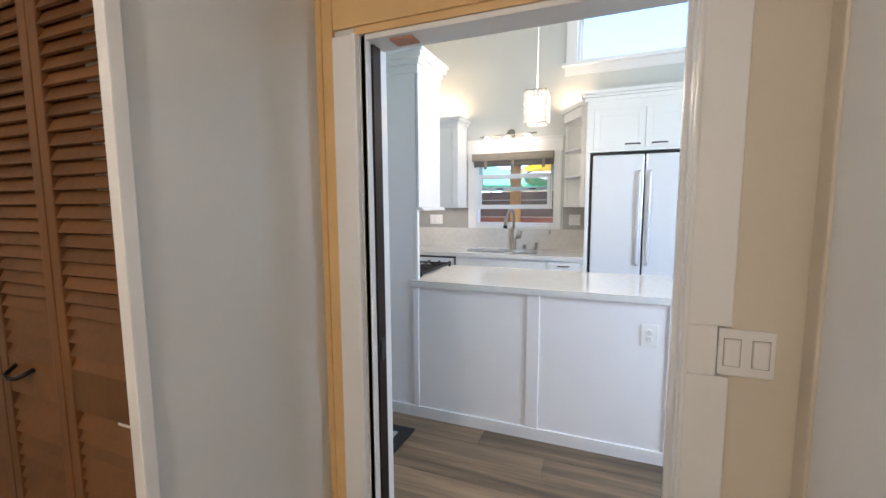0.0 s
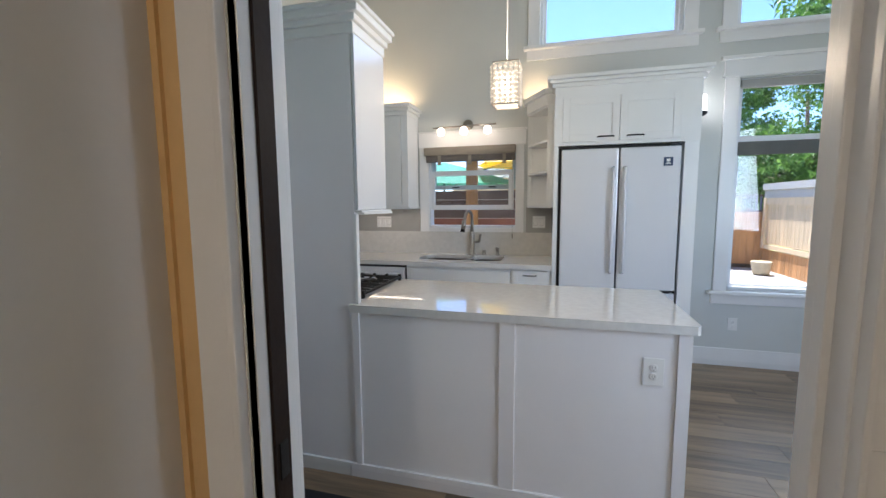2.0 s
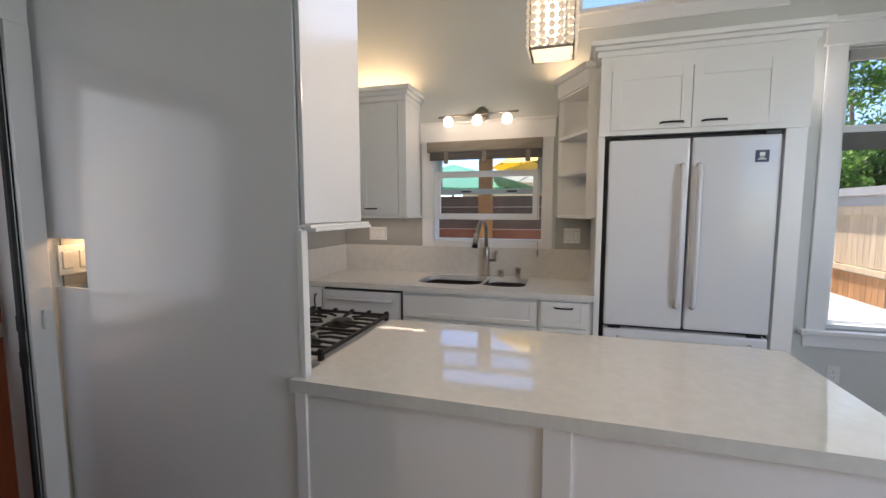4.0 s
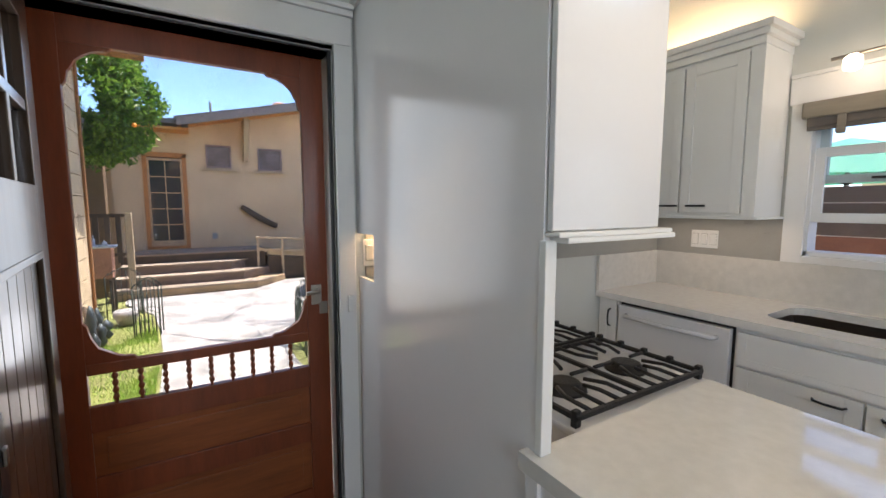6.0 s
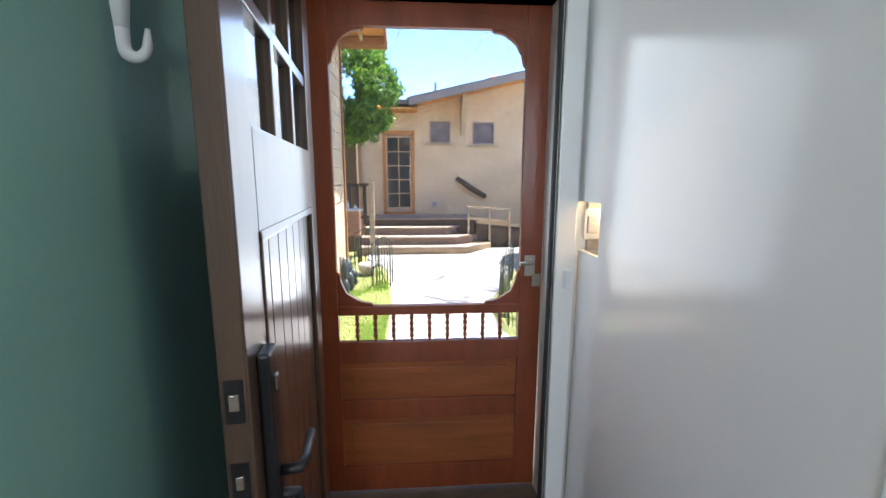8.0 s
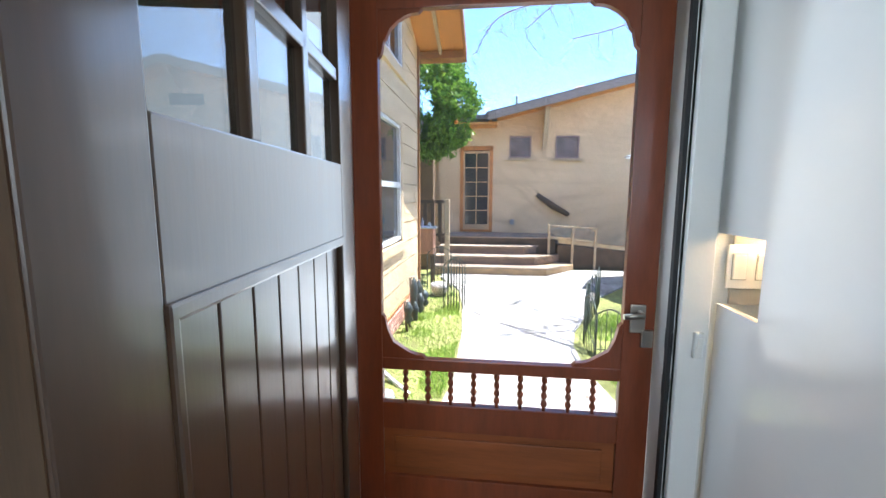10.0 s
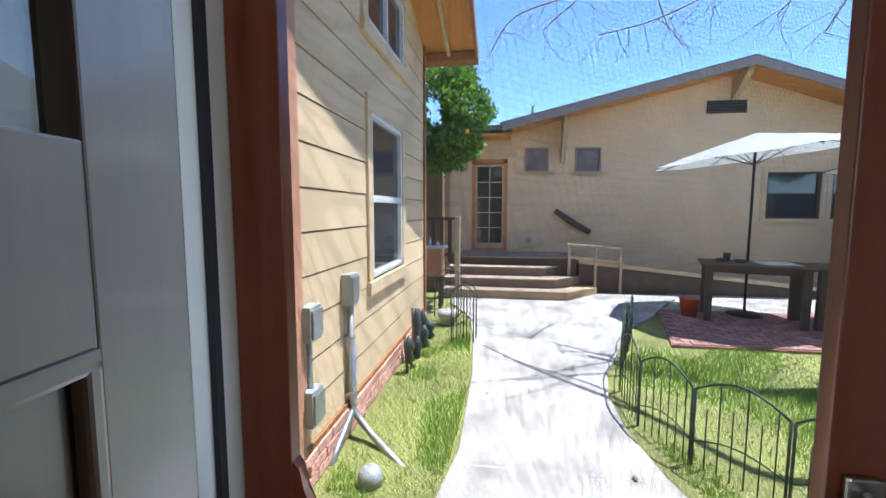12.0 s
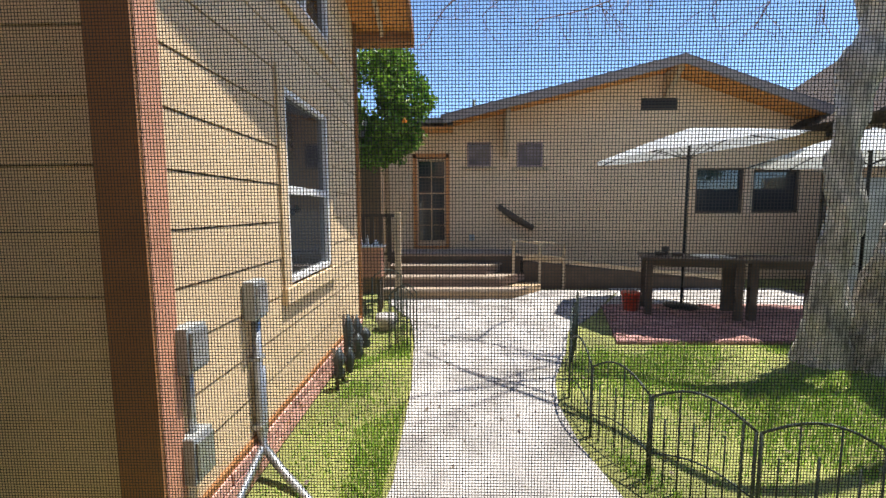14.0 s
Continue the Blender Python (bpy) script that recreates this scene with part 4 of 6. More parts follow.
fixed_window("window_2", 0.19, 1.40, 2.9, 3.8, [], "white framed high kitchen window")
fixed_window("window_3", 1.80, 2.75, 2.9, 3.8, [], "white framed high window over the tall window")
tw = fixed_window("window_4", 1.85, 2.75, 0.65, 2.48, [1.98], "tall white hung window with a view of the fence")
part("blind_roll", B((1.87, 2.73, 5.43, 5.47, 2.40, 2.47), bev=0.01), M_TILE, tw, "grey rolled blind")
part("blind_band", B((1.87, 2.73, 5.455, 5.475, 1.84, 1.955), bev=0.006), mat("grey_blind", (0.13, 0.13, 0.12), 0.8), tw, "dark grey folded blind")
switch_plate("power_outlet", (1.92, 5.419, 0.345), "-y", 0.075, 0.115, 1, "white power outlet low on the wall under the window", rock=False)
# unseen window, added as an opening for the fill light
e_w = thing("unseen_window", (2.7, 1.94, 0.95), "unseen window added round the fill light", "window")
e_w["kind"] = "structure"
part("window_frame", B((2.0, 2.05, 1.9, 1.98, 0.95, 2.55), (3.35, 3.4, 1.9, 1.98, 0.95, 2.55), (2.67, 2.73, 1.9, 1.98, 0.95, 2.55), (2.0, 3.4, 1.9, 1.98, 0.95, 1.0), (2.0, 3.4, 1.9, 1.98, 2.5, 2.55)), M_VINYL, e_w)
# baseboards
struct("baseboard", B((1.40, 4.4, 5.405, 5.42, 0, 0.12), (0.86, 4.4, 2.0, 2.016, 0, 0.12), (-1.70, -0.27, 2.0, 2.016, 0, 0.12), (4.385, 4.4, 2.0, 5.42, 0, 0.12), bev=0.004), M_TRIM)
# door mat
dm = thing("door_mat", (-1.0, 2.65, -0.042), "grey door mat with a black border on the plank floor", "mat")
part("border", B(-1.72, -0.56, 2.28, 2.98, -0.042, -0.030, bev=0.003), M_DARK, dm)
part("field", B(-1.64, -0.64, 2.36, 2.90, -0.030, -0.026, bev=0.002), mat("grey_mat", (0.42, 0.42, 0.40), 0.95, bump=0.05, bscale=300), dm)

# entry: frame in the west wall, open wooden door, screen door
ef = thing("door_frame", (-1.85, 2.6, 0), "white painted entry door frame with black weatherstrip", "door frame")
ef["kind"] = "structure"
part("jamb", B((-1.93, WX, 2.085, 2.102, 0, 2.115), (-1.93, WX, 3.068, 3.085, 0, 2.115), (-1.93, WX, 2.085, 3.085, 2.10, 2.12), bev=0.002), M_TRIM, ef)
part("brick_mould", B((-2.0, -1.93, 2.075, 2.112, 0, 2.115), (-2.0, -1.93, 3.058, 3.095, 0, 2.115), (-2.0, -1.93, 2.085, 3.085, 2.09, 2.13), bev=0.004), M_BROWN, ef, "brown outside door mould")
part("weatherstrip", B((-1.782, -1.7615, 3.056, 3.069, 0, 2.1), (-1.776, -1.762, 2.10, 3.069, 2.095, 2.101), (-1.83, -1.815, 2.101, 2.112, 0, 2.1)), M_DARK, ef, "black weatherstrip")
part("casing", B((-1.76, -1.738, 3.075, 3.15, 0, 2.12), (-1.76, -1.743, 2.02, 2.09, 0, 2.12), bev=0.003), M_TRIM, ef)
part("head_casing", B((-1.76, -1.738, 2.02, 3.15, 2.12, 2.235), (-1.76, -1.725, 2.01, 3.155, 2.235, 2.26), (-1.76, -1.71, 2.005, 3.155, 2.26, 2.28), bev=0.004), M_TRIM, ef)
part("threshold", B(-2.0, WX, 2.10, 3.07, -0.05, 0.001, bev=0.004), M_DKWOOD, ef, "dark wooden threshold")
part("strike_plate", B((-1.80, -1.76, 3.062, 3.069, 1.0, 1.06), (-1.80, -1.76, 3.062, 3.069, 0.86, 0.92)), M_BLACK, ef, "black strike plates")
bt = thing("door_sensor", (-1.74, 3.12, 1.04), "small white door chime sensor on the casing", "sensor")
part("case", B(-1.738, -1.722, 3.108, 3.134, 1.0, 1.075, bev=0.006), M_PLASTIC, bt)
part("button", B(-1.723, -1.719, 3.113, 3.129, 1.03, 1.06, bev=0.002), M_PLASTIC, bt)
switch_plate("light_switch", (-1.752, 3.245, 1.255), "+x", 0.12, 0.12, 2, "white double light switch lit warm behind the notched panel")

# the open entry door
LW, LH = 0.926, 2.09
ed = thing("entry_door", (-1.708, 2.116, 0.0), "open dark-stained wooden entry door with six small panes", "door")
def dpart(name, bm, m, parent, label=""):
    bmesh.ops.translate(bm, verts=bm.verts, vec=ORG[ed.name])
    return part(name, bm, m, parent, label)
st, tk = 0.125, 0.045
dpart("stile", B(0, st, 0, tk, 0, LH, bev=0.003), M_DOOR, ed)
dpart("stile", B(LW - st, LW, 0, tk, 0, LH, bev=0.003), M_DOOR, ed)
# strip added without sheen so the end face looks unlit
dpart("edge", B(LW - 0.001, LW + 0.0015, 0.004, tk - 0.004, 0.004, LH - 0.004), mat("unlit_door_edge", (0.06, 0.032, 0.016), 0.6, var=0.3, scale=6, bump=0.01, stretch=(3, 3, 0.3)), ed, "dull dark brown door edge")
dpart("rail", B(st, LW - st, 0, tk, LH - 0.12, LH, bev=0.003), M_DOOR, ed)
dpart("lock_rail", B(st, LW - st, 0, tk, 1.335, 1.52, bev=0.003), M_DOOR, ed)
dpart("bottom_rail", B(st, LW - st, 0, tk, 0, 0.22, bev=0.003), M_DOOR, ed)
iw = LW - 2 * st
for k in (1, 2):
    x = st + iw * k / 3
    dpart("glazing_bar", B(x - 0.016, x + 0.016, 0.004, tk - 0.004, 1.52, LH - 0.12, bev=0.004), M_DOOR, ed)
dpart("glazing_bar", B(st, LW - st, 0.004, tk - 0.004, 1.72, 1.75, bev=0.004), M_DOOR, ed)
for k in range(3):
    for z0, z1 in ((1.52, 1.72), (1.75, LH - 0.12)):
        g = dpart("pane", B(st + iw * k / 3 + 0.012, st + iw * (k + 1) / 3 - 0.012, 0.02, 0.025, z0, z1), M_DOORGLASS, ed, "clear glass pane")
        g.visible_shadow = False
dpart("panel_back", B(st, LW - st, 0.008, tk - 0.018, 0.22, 1.335), M_DOOR, ed)
for k in range(7):
    x = st + 0.02 + (iw - 0.04) * k / 7
    dpart("board", B(x + 0.002, x + (iw - 0.04) / 7 - 0.002, tk - 0.02, tk - 0.011, 0.24, 1.315, bev=0.003), M_DOOR, ed)
dpart("panel_moulding", B((st, LW - st, tk - 0.014, tk + 0.004, 1.315, 1.337), (st, LW - st, tk - 0.014, tk + 0.004, 0.22, 0.24), (st, st + 0.018, tk - 0.014, tk + 0.004, 0.22, 1.33), (LW - st - 0.018, LW - st, tk - 0.014, tk + 0.004, 0.22, 1.33), bev=0.005), M_DOOR, ed)
lk = dpart("lockset", B(LW - 0.105, LW - 0.045, tk, tk + 0.022, 0.83, 1.137, bev=0.006), M_BLACK, ed, "black keyless lockset")
dpart("keyhole", B(LW - 0.083, LW - 0.066, tk + 0.02, tk + 0.028, 1.06, 1.09, bev=0.004), M_STEEL, lk)
dpart("lever", T([(LW - 0.075, tk + 0.02, 0.90), (LW - 0.075, tk + 0.055, 0.90), (LW - 0.10, tk + 0.062, 0.902), (LW - 0.19, tk + 0.06, 0.897)], 0.0105, 10), M_BLACK, ed, "black lever handle")
dpart("bolt_plate", B((LW, LW + 0.003, 0.008, 0.037, 1.045, 1.118)), M_BLACK, ed, "black bolt plate")
dpart("bolt", B((LW, LW + 0.006, 0.014, 0.030, 1.067, 1.095), bev=0.002), M_NICKEL, ed)
dpart("latch_plate", B((LW, LW + 0.003, 0.008, 0.036, 0.91, 0.975)), M_BLACK, ed, "black latch plate")
dpart("latch", B((LW, LW + 0.009, 0.015, 0.028, 0.93, 0.955), bev=0.003), M_NICKEL, ed)
dpart("grip", T([(LW - 0.075, tk + 0.005, 0.85), (LW - 0.09, tk + 0.045, 0.84), (LW - 0.09, tk + 0.055, 0.78), (LW - 0.08, tk + 0.045, 0.70), (LW - 0.075, tk + 0.005, 0.68)], 0.011, 10), M_BLACK, ed, "black pull grip")
for z in (0.25, 1.05, 1.85):
    dpart("hinge", T([(-0.004, -0.004, z - 0.05), (-0.004, -0.004, z + 0.05)], 0.007, 10), M_BLACK, ed, "black hinge")
ed.rotation_euler = (0, 0, radians(6.0))

# wall hook
hk = thing("wall_hook", (-1.0, 2.01, 1.68), "white adhesive plastic hook on the wall", "hook")
hp = [(-0.985, 2.006 + 0.022 * (1 - math.cos(a)), 1.668 - 0.026 * math.sin(a)) for a in np.linspace(0.0, math.pi * 1.0, 12)]
part("backplate", T([(-0.985, 2.004, 1.83), (-0.985, 2.004, 1.80), (-0.985, 2.005, 1.74), (-0.985, 2.006, 1.69)], 0.02, 16, [0.012, 0.021, 0.02, 0.014]), M_PLASTIC, hk)
part("hook", T([(-0.985, 2.006, 1.70)] + hp + [(-0.985, 2.052, 1.69)], 0.01, 14, [0.014] + [0.013 - 0.0005 * k for k in range(12)] + [0.004]), M_PLASTIC, hk)

# screen door
SX = -1.908
sdr = thing("screen_door", (SX, 2.6, 0.0), "closed red-brown wooden screen door with scalloped corners and spindles", "door")
y0, y1 = 2.104, 3.062
d0, d1 = SX, SX + 0.03
part("stile", B(d0, d1, y0, 2.192, 0.02, 2.095, bev=0.003), M_RED, sdr)
part("stile", B(d0, d1, 2.968, y1, 0.02, 2.095, bev=0.003), M_RED, sdr)
part("top_rail", B(d0, d1, 2.192, 2.968, 2.005, 2.095, bev=0.003), M_RED, sdr)
part("mid_rail", B(d0, d1, 2.192, 2.968, 0.855, 0.895, bev=0.003), M_RED, sdr)
part("lock_rail", B(d0, d1, 2.192, 2.968, 0.64, 0.735, bev=0.003), M_RED, sdr)
part("cross_rail", B(d0, d1, 2.192, 2.968, 0.375, 0.465, bev=0.003), M_RED, sdr)
part("bottom_rail", B(d0, d1, 2.192, 2.968, 0.02, 0.14, bev=0.003), M_RED, sdr)
M_REDP = mat("red_stained_panel", (0.27, 0.075, 0.02), 0.42, var=0.2, scale=4, bump=0.012, bscale=40, stretch=(3, 0.5, 5))
for za, zb in ((0.465, 0.64), (0.14, 0.375)):
    pnl = part("panel", B(d0 + 0.008, d1 - 0.014, 2.192, 2.968, za, zb), M_REDP, sdr, "orange brown recessed panel")
    part("raised_field", B(d1 - 0.0145, d1 - 0.006, 2.232, 2.928, za + 0.03, zb - 0.03, bev=0.004), M_REDP, pnl)
for cy, cz, sy, sz, L in ((2.192, 2.005, 1, -1, 0.14), (2.968, 2.005, -1, -1, 0.14), (2.192, 0.895, 1, 1, 0.15), (2.968, 0.895, -1, 1, 0.15)):
    o = [(0, 0), (L, 0), (L - 0.012, 0.012), (L - 0.035, 0.014), (L - 0.055, 0.02), (L - 0.08, 0.035), (0.038, 0.055), (0.026, 0.08), (0.018, L - 0.05), (0.014, L - 0.03), (0.010, L - 0.012), (0, L)]
    part("corner_bracket", P([(cy + sy * a, cz + sz * b_) for a, b_ in o], "x", d0 + 0.004, d1 - 0.004), M_RED, sdr)
for k in range(9):
    y = 2.192 + 0.776 * (k + 1) / 10
    prof = [(0.007, 0.735)]
    for j in range(4):
        z = 0.745 + j * 0.0275
        prof += [(0.0055, z), (0.0105, z + 0.009), (0.0105, z + 0.016), (0.0055, z + 0.0255)]
    prof += [(0.007, 0.857)]
    part("spindle", lathe(bmesh.new(), SX + 0.016, y, prof, 10), M_RED, sdr)
g = part("insect_screen", B(SX + 0.002, SX + 0.0021, 2.185, 2.975, 0.73, 2.01), M_SCREEN, sdr, "fine dark insect mesh")
g.visible_shadow = False
lt = part("latch", B((d1, d1 + 0.012, 2.985, 3.03, 1.02, 1.11), bev=0.004), M_NICKEL, sdr, "nickel latch plate")
part("latch_lever", T([(d1 + 0.01, 3.01, 1.085), (d1 + 0.045, 3.01, 1.085), (d1 + 0.045, 2.955, 1.08)], 0.009, 10), M_NICKEL, lt)
part("lock_box", B(d1, d1 + 0.014, 3.02, 3.055, 0.975, 1.03, bev=0.003), M_NICKEL, sdr, "small nickel bolt box")
for z in (0.3, 1.1, 1.9):
    part("hinge", T([(d0 - 0.004, 2.104, z - 0.04), (d0 - 0.004, 2.104, z + 0.04)], 0.006, 8), M_BLACK, sdr, "black hinge")

# yard
GZ = -0.15
bm = bmesh.new()
box(bm, -70, 60, -60, 70, GZ - 0.3, GZ - 0.005)
struct("ground", bm, M_GRASS, "lawn and bare earth")
walkp = [(-2.0, 1.95), (-3.9, 2.24), (-5.2, 2.22), (-6.4, 2.13), (-7.4, 2.0), (-8.4, 1.55), (-9.4, 1.5), (-9.6, 5.8), (-8.9, 5.3), (-7.9, 4.75), (-6.9, 4.05), (-6.1, 3.8), (-5.4, 3.52), (-4.9, 3.42), (-4.3, 3.42), (-3.8, 3.5), (-2.8, 3.8), (-2.0, 4.1)]
struct("path", P(walkp, "z", GZ - 0.1, GZ + 0.02), M_CONC, "pale stained concrete path")
struct("path_joint", B((-5.62, -5.60, 2.21, 3.6, GZ + 0.02, GZ + 0.0215), (-7.5, -7.48, 2.0, 4.5, GZ + 0.02, GZ + 0.0215), (-3.75, -3.735, 2.26, 3.5, GZ + 0.02, GZ + 0.0215)), M_MORTAR)
struct("step_slab", B(-2.75, -1.98, 2.0, 3.5, GZ, -0.03, bev=0.01), M_CONC)

# outside face of this house
struct("wall_house_outside", B((-1.98, -1.912, -2.5, 2.074, -0.15, 4.3), (-1.98, -1.912, 3.096, 7.0, -0.15, 4.3), (-1.98, -1.912, 2.074, 3.096, 2.131, 4.3)), M_STUCCO)
struct("outside_trim", B((-2.01, -1.98, 1.99, 2.074, 0, 2.22), (-2.01, -1.98, 3.096, 3.18, 0, 2.22), (-2.01, -1.98, 1.99, 3.18, 2.131, 2.22)), M_BROWN)

# unseen overhang, added to shade the wing's face beside the door
struct("roof_overhang_entry", B(-2.45, -1.98, -3, 7, 2.78, 2.9), M_BROWN)
# the wing
WY, CX, FX, WT = 1.41, -3.25, -6.85, 4.9
wing = thing("house_wing", (-5, 0, GZ), "tan lap-sided house wing with brown and pink corner boards on a brick footing", "house")
wall_holes = [(-5.62, -4.62, 0.89, 2.27), (-5.75, -4.55, 2.95, 3.6)]
part("core", B((FX + 0.02, CX - 0.02, -3.0, WY - 0.14, GZ, WT)), M_DARK, wing)
bm = bmesh.new()
def plank_row(bm, z0, z1):
    segs = [(FX, CX)]
    for h in wall_holes:
        if h[2] < z1 - 0.01 and h[3] > z0 + 0.01:
            ns = []
            for a, b_ in segs:
                if h[0] > a and h[1] < b_:
                    ns += [(a, h[0]), (h[1], b_)]
                else:
                    ns.append((a, b_))
            segs = ns
    return segs
z = 0.08
row = 0
while z < WT:
    z1 = z + 0.252
    for a, b_ in plank_row(bm, z, z1):
        o = [(WY - 0.14, z), (WY + 0.002, z), (WY - 0.003, z1 - 0.009), (WY - 0.14, z1 - 0.009)]
        cut = [a, b_]
        jx = -4.25 if row % 2 else -5.9
        if a < jx < b_:
            cut = [a, jx, b_]
        for c0, c1 in zip(cut, cut[1:]):
            part("siding_board", P(o, "x", c0 + 0.002, c1 - 0.002), M_STUCCO, wing)
    o = [(CX - 0.05, z), (CX + 0.003, z), (CX - 0.003, z1 - 0.005), (CX - 0.05, z1 - 0.005)]
    part("siding_board", P(o, "y", -3.0, 1.27), M_STUCCO, wing)
    z = z1
    row += 1
# one corner, light in the colours: sunlit face pink, shaded face brown
part("corner_board", B(CX - 0.12, CX + 0.012, WY + 0.004, WY + 0.028, 0.05, WT, bev=0.003), M_PINK, wing, "corner board face coloured sunlit pink")
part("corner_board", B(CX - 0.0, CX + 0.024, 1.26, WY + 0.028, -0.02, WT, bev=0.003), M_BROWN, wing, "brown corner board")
part("corner_board", B(FX - 0.02, FX + 0.06, WY + 0.004, WY + 0.03, 0.05, WT, bev=0.003), M_BROWN, wing, "brown corner board")
part("skirt_board", B(FX, CX, WY + 0.002, WY + 0.022, 0.04, 0.09), M_BROWN, wing)


def wing_window(z0, z1, xa, xb, rail):
    wnd = part("window", B((xa - 0.11, xb + 0.11, WY, WY + 0.022, z1, z1 + 0.12), (xa - 0.13, xb + 0.13, WY, WY + 0.04, z0 - 0.13, z0 - 0.02), (xa - 0.11, xa, WY, WY + 0.022, z0 - 0.02, z1), (xb, xb + 0.11, WY, WY + 0.022, z0 - 0.02, z1), bev=0.003), M_STUCCO, wing, "tan window casing")
    part("window_frame", B((xa, xa + 0.04, WY - 0.06, WY + 0.012, z0, z1), (xb - 0.04, xb, WY - 0.06, WY + 0.012, z0, z1), (xa, xb, WY - 0.06, WY + 0.012, z0, z0 + 0.04), (xa, xb, WY - 0.06, WY + 0.012, z1 - 0.04, z1), *([(xa, xb, WY - 0.06, WY + 0.006, rail - 0.03, rail + 0.03)] if rail else [((xa + xb) / 2 - 0.025, (xa + xb) / 2 + 0.025, WY - 0.06, WY + 0.006, z0, z1)]), bev=0.003), M_VINYL, wnd, "white vinyl frame")
    part("pane", B(xa + 0.03, xb - 0.03, WY - 0.04, WY - 0.03, z0 + 0.03, z1 - 0.03), M_DKGLASS, wnd, "dark glass pane")


wing_window(0.89, 2.27, -5.62, -4.62, 1.56)
wing_window(2.95, 3.6, -5.75, -4.55, None)
part("footing", B(FX, CX - 0.02, WY - 0.2, WY - 0.012, GZ - 0.05, 0.06), M_MORTAR, wing)
bme = {}
def brick(parent, loc, size, ang=0.0, m=None):
    """One brick of the given size; alike bricks share a mesh."""
    key = (tuple(size), (m or M_BRICK).name)
    if key not in bme:
        bm = bmesh.new()
        box(bm, -size[0] / 2, size[0] / 2, -size[1] / 2, size[1] / 2, -size[2] / 2, size[2] / 2)
        bmesh.ops.bevel(bm, geom=bm.edges[:], offset=0.004, segments=1, affect="EDGES")
        me = bpy.data.meshes.new("brick")
        bm.to_mesh(me)
        bm.free()
        me.materials.append(m or M_BRICK)
        bme[key] = me
    o = new("brick", bme[key])
    o.parent = parent
    o.location = Vector(loc) - ORG[parent.name]
    o.rotation_euler = (0, 0, ang)
    return o


rng = random.Random(21)
for r_ in range(3):
    x = FX + 0.1 + (r_ % 2) * 0.1
    while x < CX - 0.12:
        brick(wing, (x, WY - 0.01 + rng.uniform(-0.003, 0.003), GZ + 0.035 + r_ * 0.07), (0.2, 0.09, 0.062))
        x += 0.21
# eave
ev = [(FX - 0.2, 3.42), (FX - 0.2, 3.52), (CX + 0.4, 4.98), (CX + 0.4, 4.88)]
part("eave_boards", P([(FX - 0.2, 3.50), (FX - 0.2, 3.55), (CX + 0.4, 5.05), (CX + 0.4, 5.0)], "y", WY - 1.5, 2.10), M_SOFFIT, wing, "orange stained eave boards")
part("rake_board", P([(FX - 0.2, 3.40), (FX - 0.2, 3.58), (CX + 0.4, 5.08), (CX + 0.4, 4.90)], "y", 2.085, 2.12), M_BROWN, wing, "brown barge board")
part("rafter_block", P([(FX - 0.2, 3.40), (FX - 0.2, 3.50), (FX - 0.05, 3.53), (FX - 0.05, 3.43)], "y", WY - 1.4, 2.085), M_BROWN, wing)
for yy in (1.72,):
    part("purlin", P([(FX - 0.15, 3.44), (FX - 0.15, 3.52), (CX + 0.4, 5.0), (CX + 0.4, 4.92)], "y", yy, yy + 0.04), M_LIGHTWOOD, wing)

# electrical boxes and conduit on the wing
for bx, z0, z1, l in ((-3.42, 0.73, 0.93, "grey outdoor junction box with a flip cover"), (-3.42, 0.24, 0.45, "grey outdoor outlet box under the other"), (-4.02, 0.80, 1.02, "grey weatherproof box at the top of the conduit")):
    eb = thing("junction_box", (bx, WY + 0.03, z0), l, "electrical box", "electrical boxes on the wing")
    part("case", B(bx - 0.07, bx + 0.07, WY + 0.004, WY + 0.075, z0, z1, bev=0.006), M_GREYBOX, eb)
    part("cover", B(bx - 0.06, bx + 0.06, WY + 0.075, WY + 0.09, z0 + 0.02, z1 - 0.02, bev=0.005), M_GALV, eb)
cd = thing("conduit", (-4.05, WY + 0.05, 0), "galvanised steel conduit running down the siding", "pipe")
part("pipe", T([(-4.02, WY + 0.04, 0.8), (-4.02, WY + 0.04, 0.10), (-4.01, WY + 0.06, 0.02), (-3.93, WY + 0.2, -0.08), (-3.84, WY + 0.34, -0.14), (-3.62, WY + 0.6, -0.2)], 0.024, 12), M_GALV, cd)
part("pipe", T([(-4.055, WY + 0.04, 0.5), (-4.055, WY + 0.04, 0.10), (-4.0, WY + 0.045, 0.02), (-3.75, WY + 0.04, -0.10), (-3.6, WY + 0.04, -0.2)], 0.024, 12), M_GALV, cd)
part("pipe", T([(-3.42, WY + 0.03, 0.75), (-3.42, WY + 0.03, 0.4)], 0.017, 12), M_GALV, cd)
for z in (0.55, 0.14):
    part("strap", B(-4.06, -3.985, WY + 0.005, WY + 0.065, z, z + 0.025, bev=0.003), M_GALV, cd)

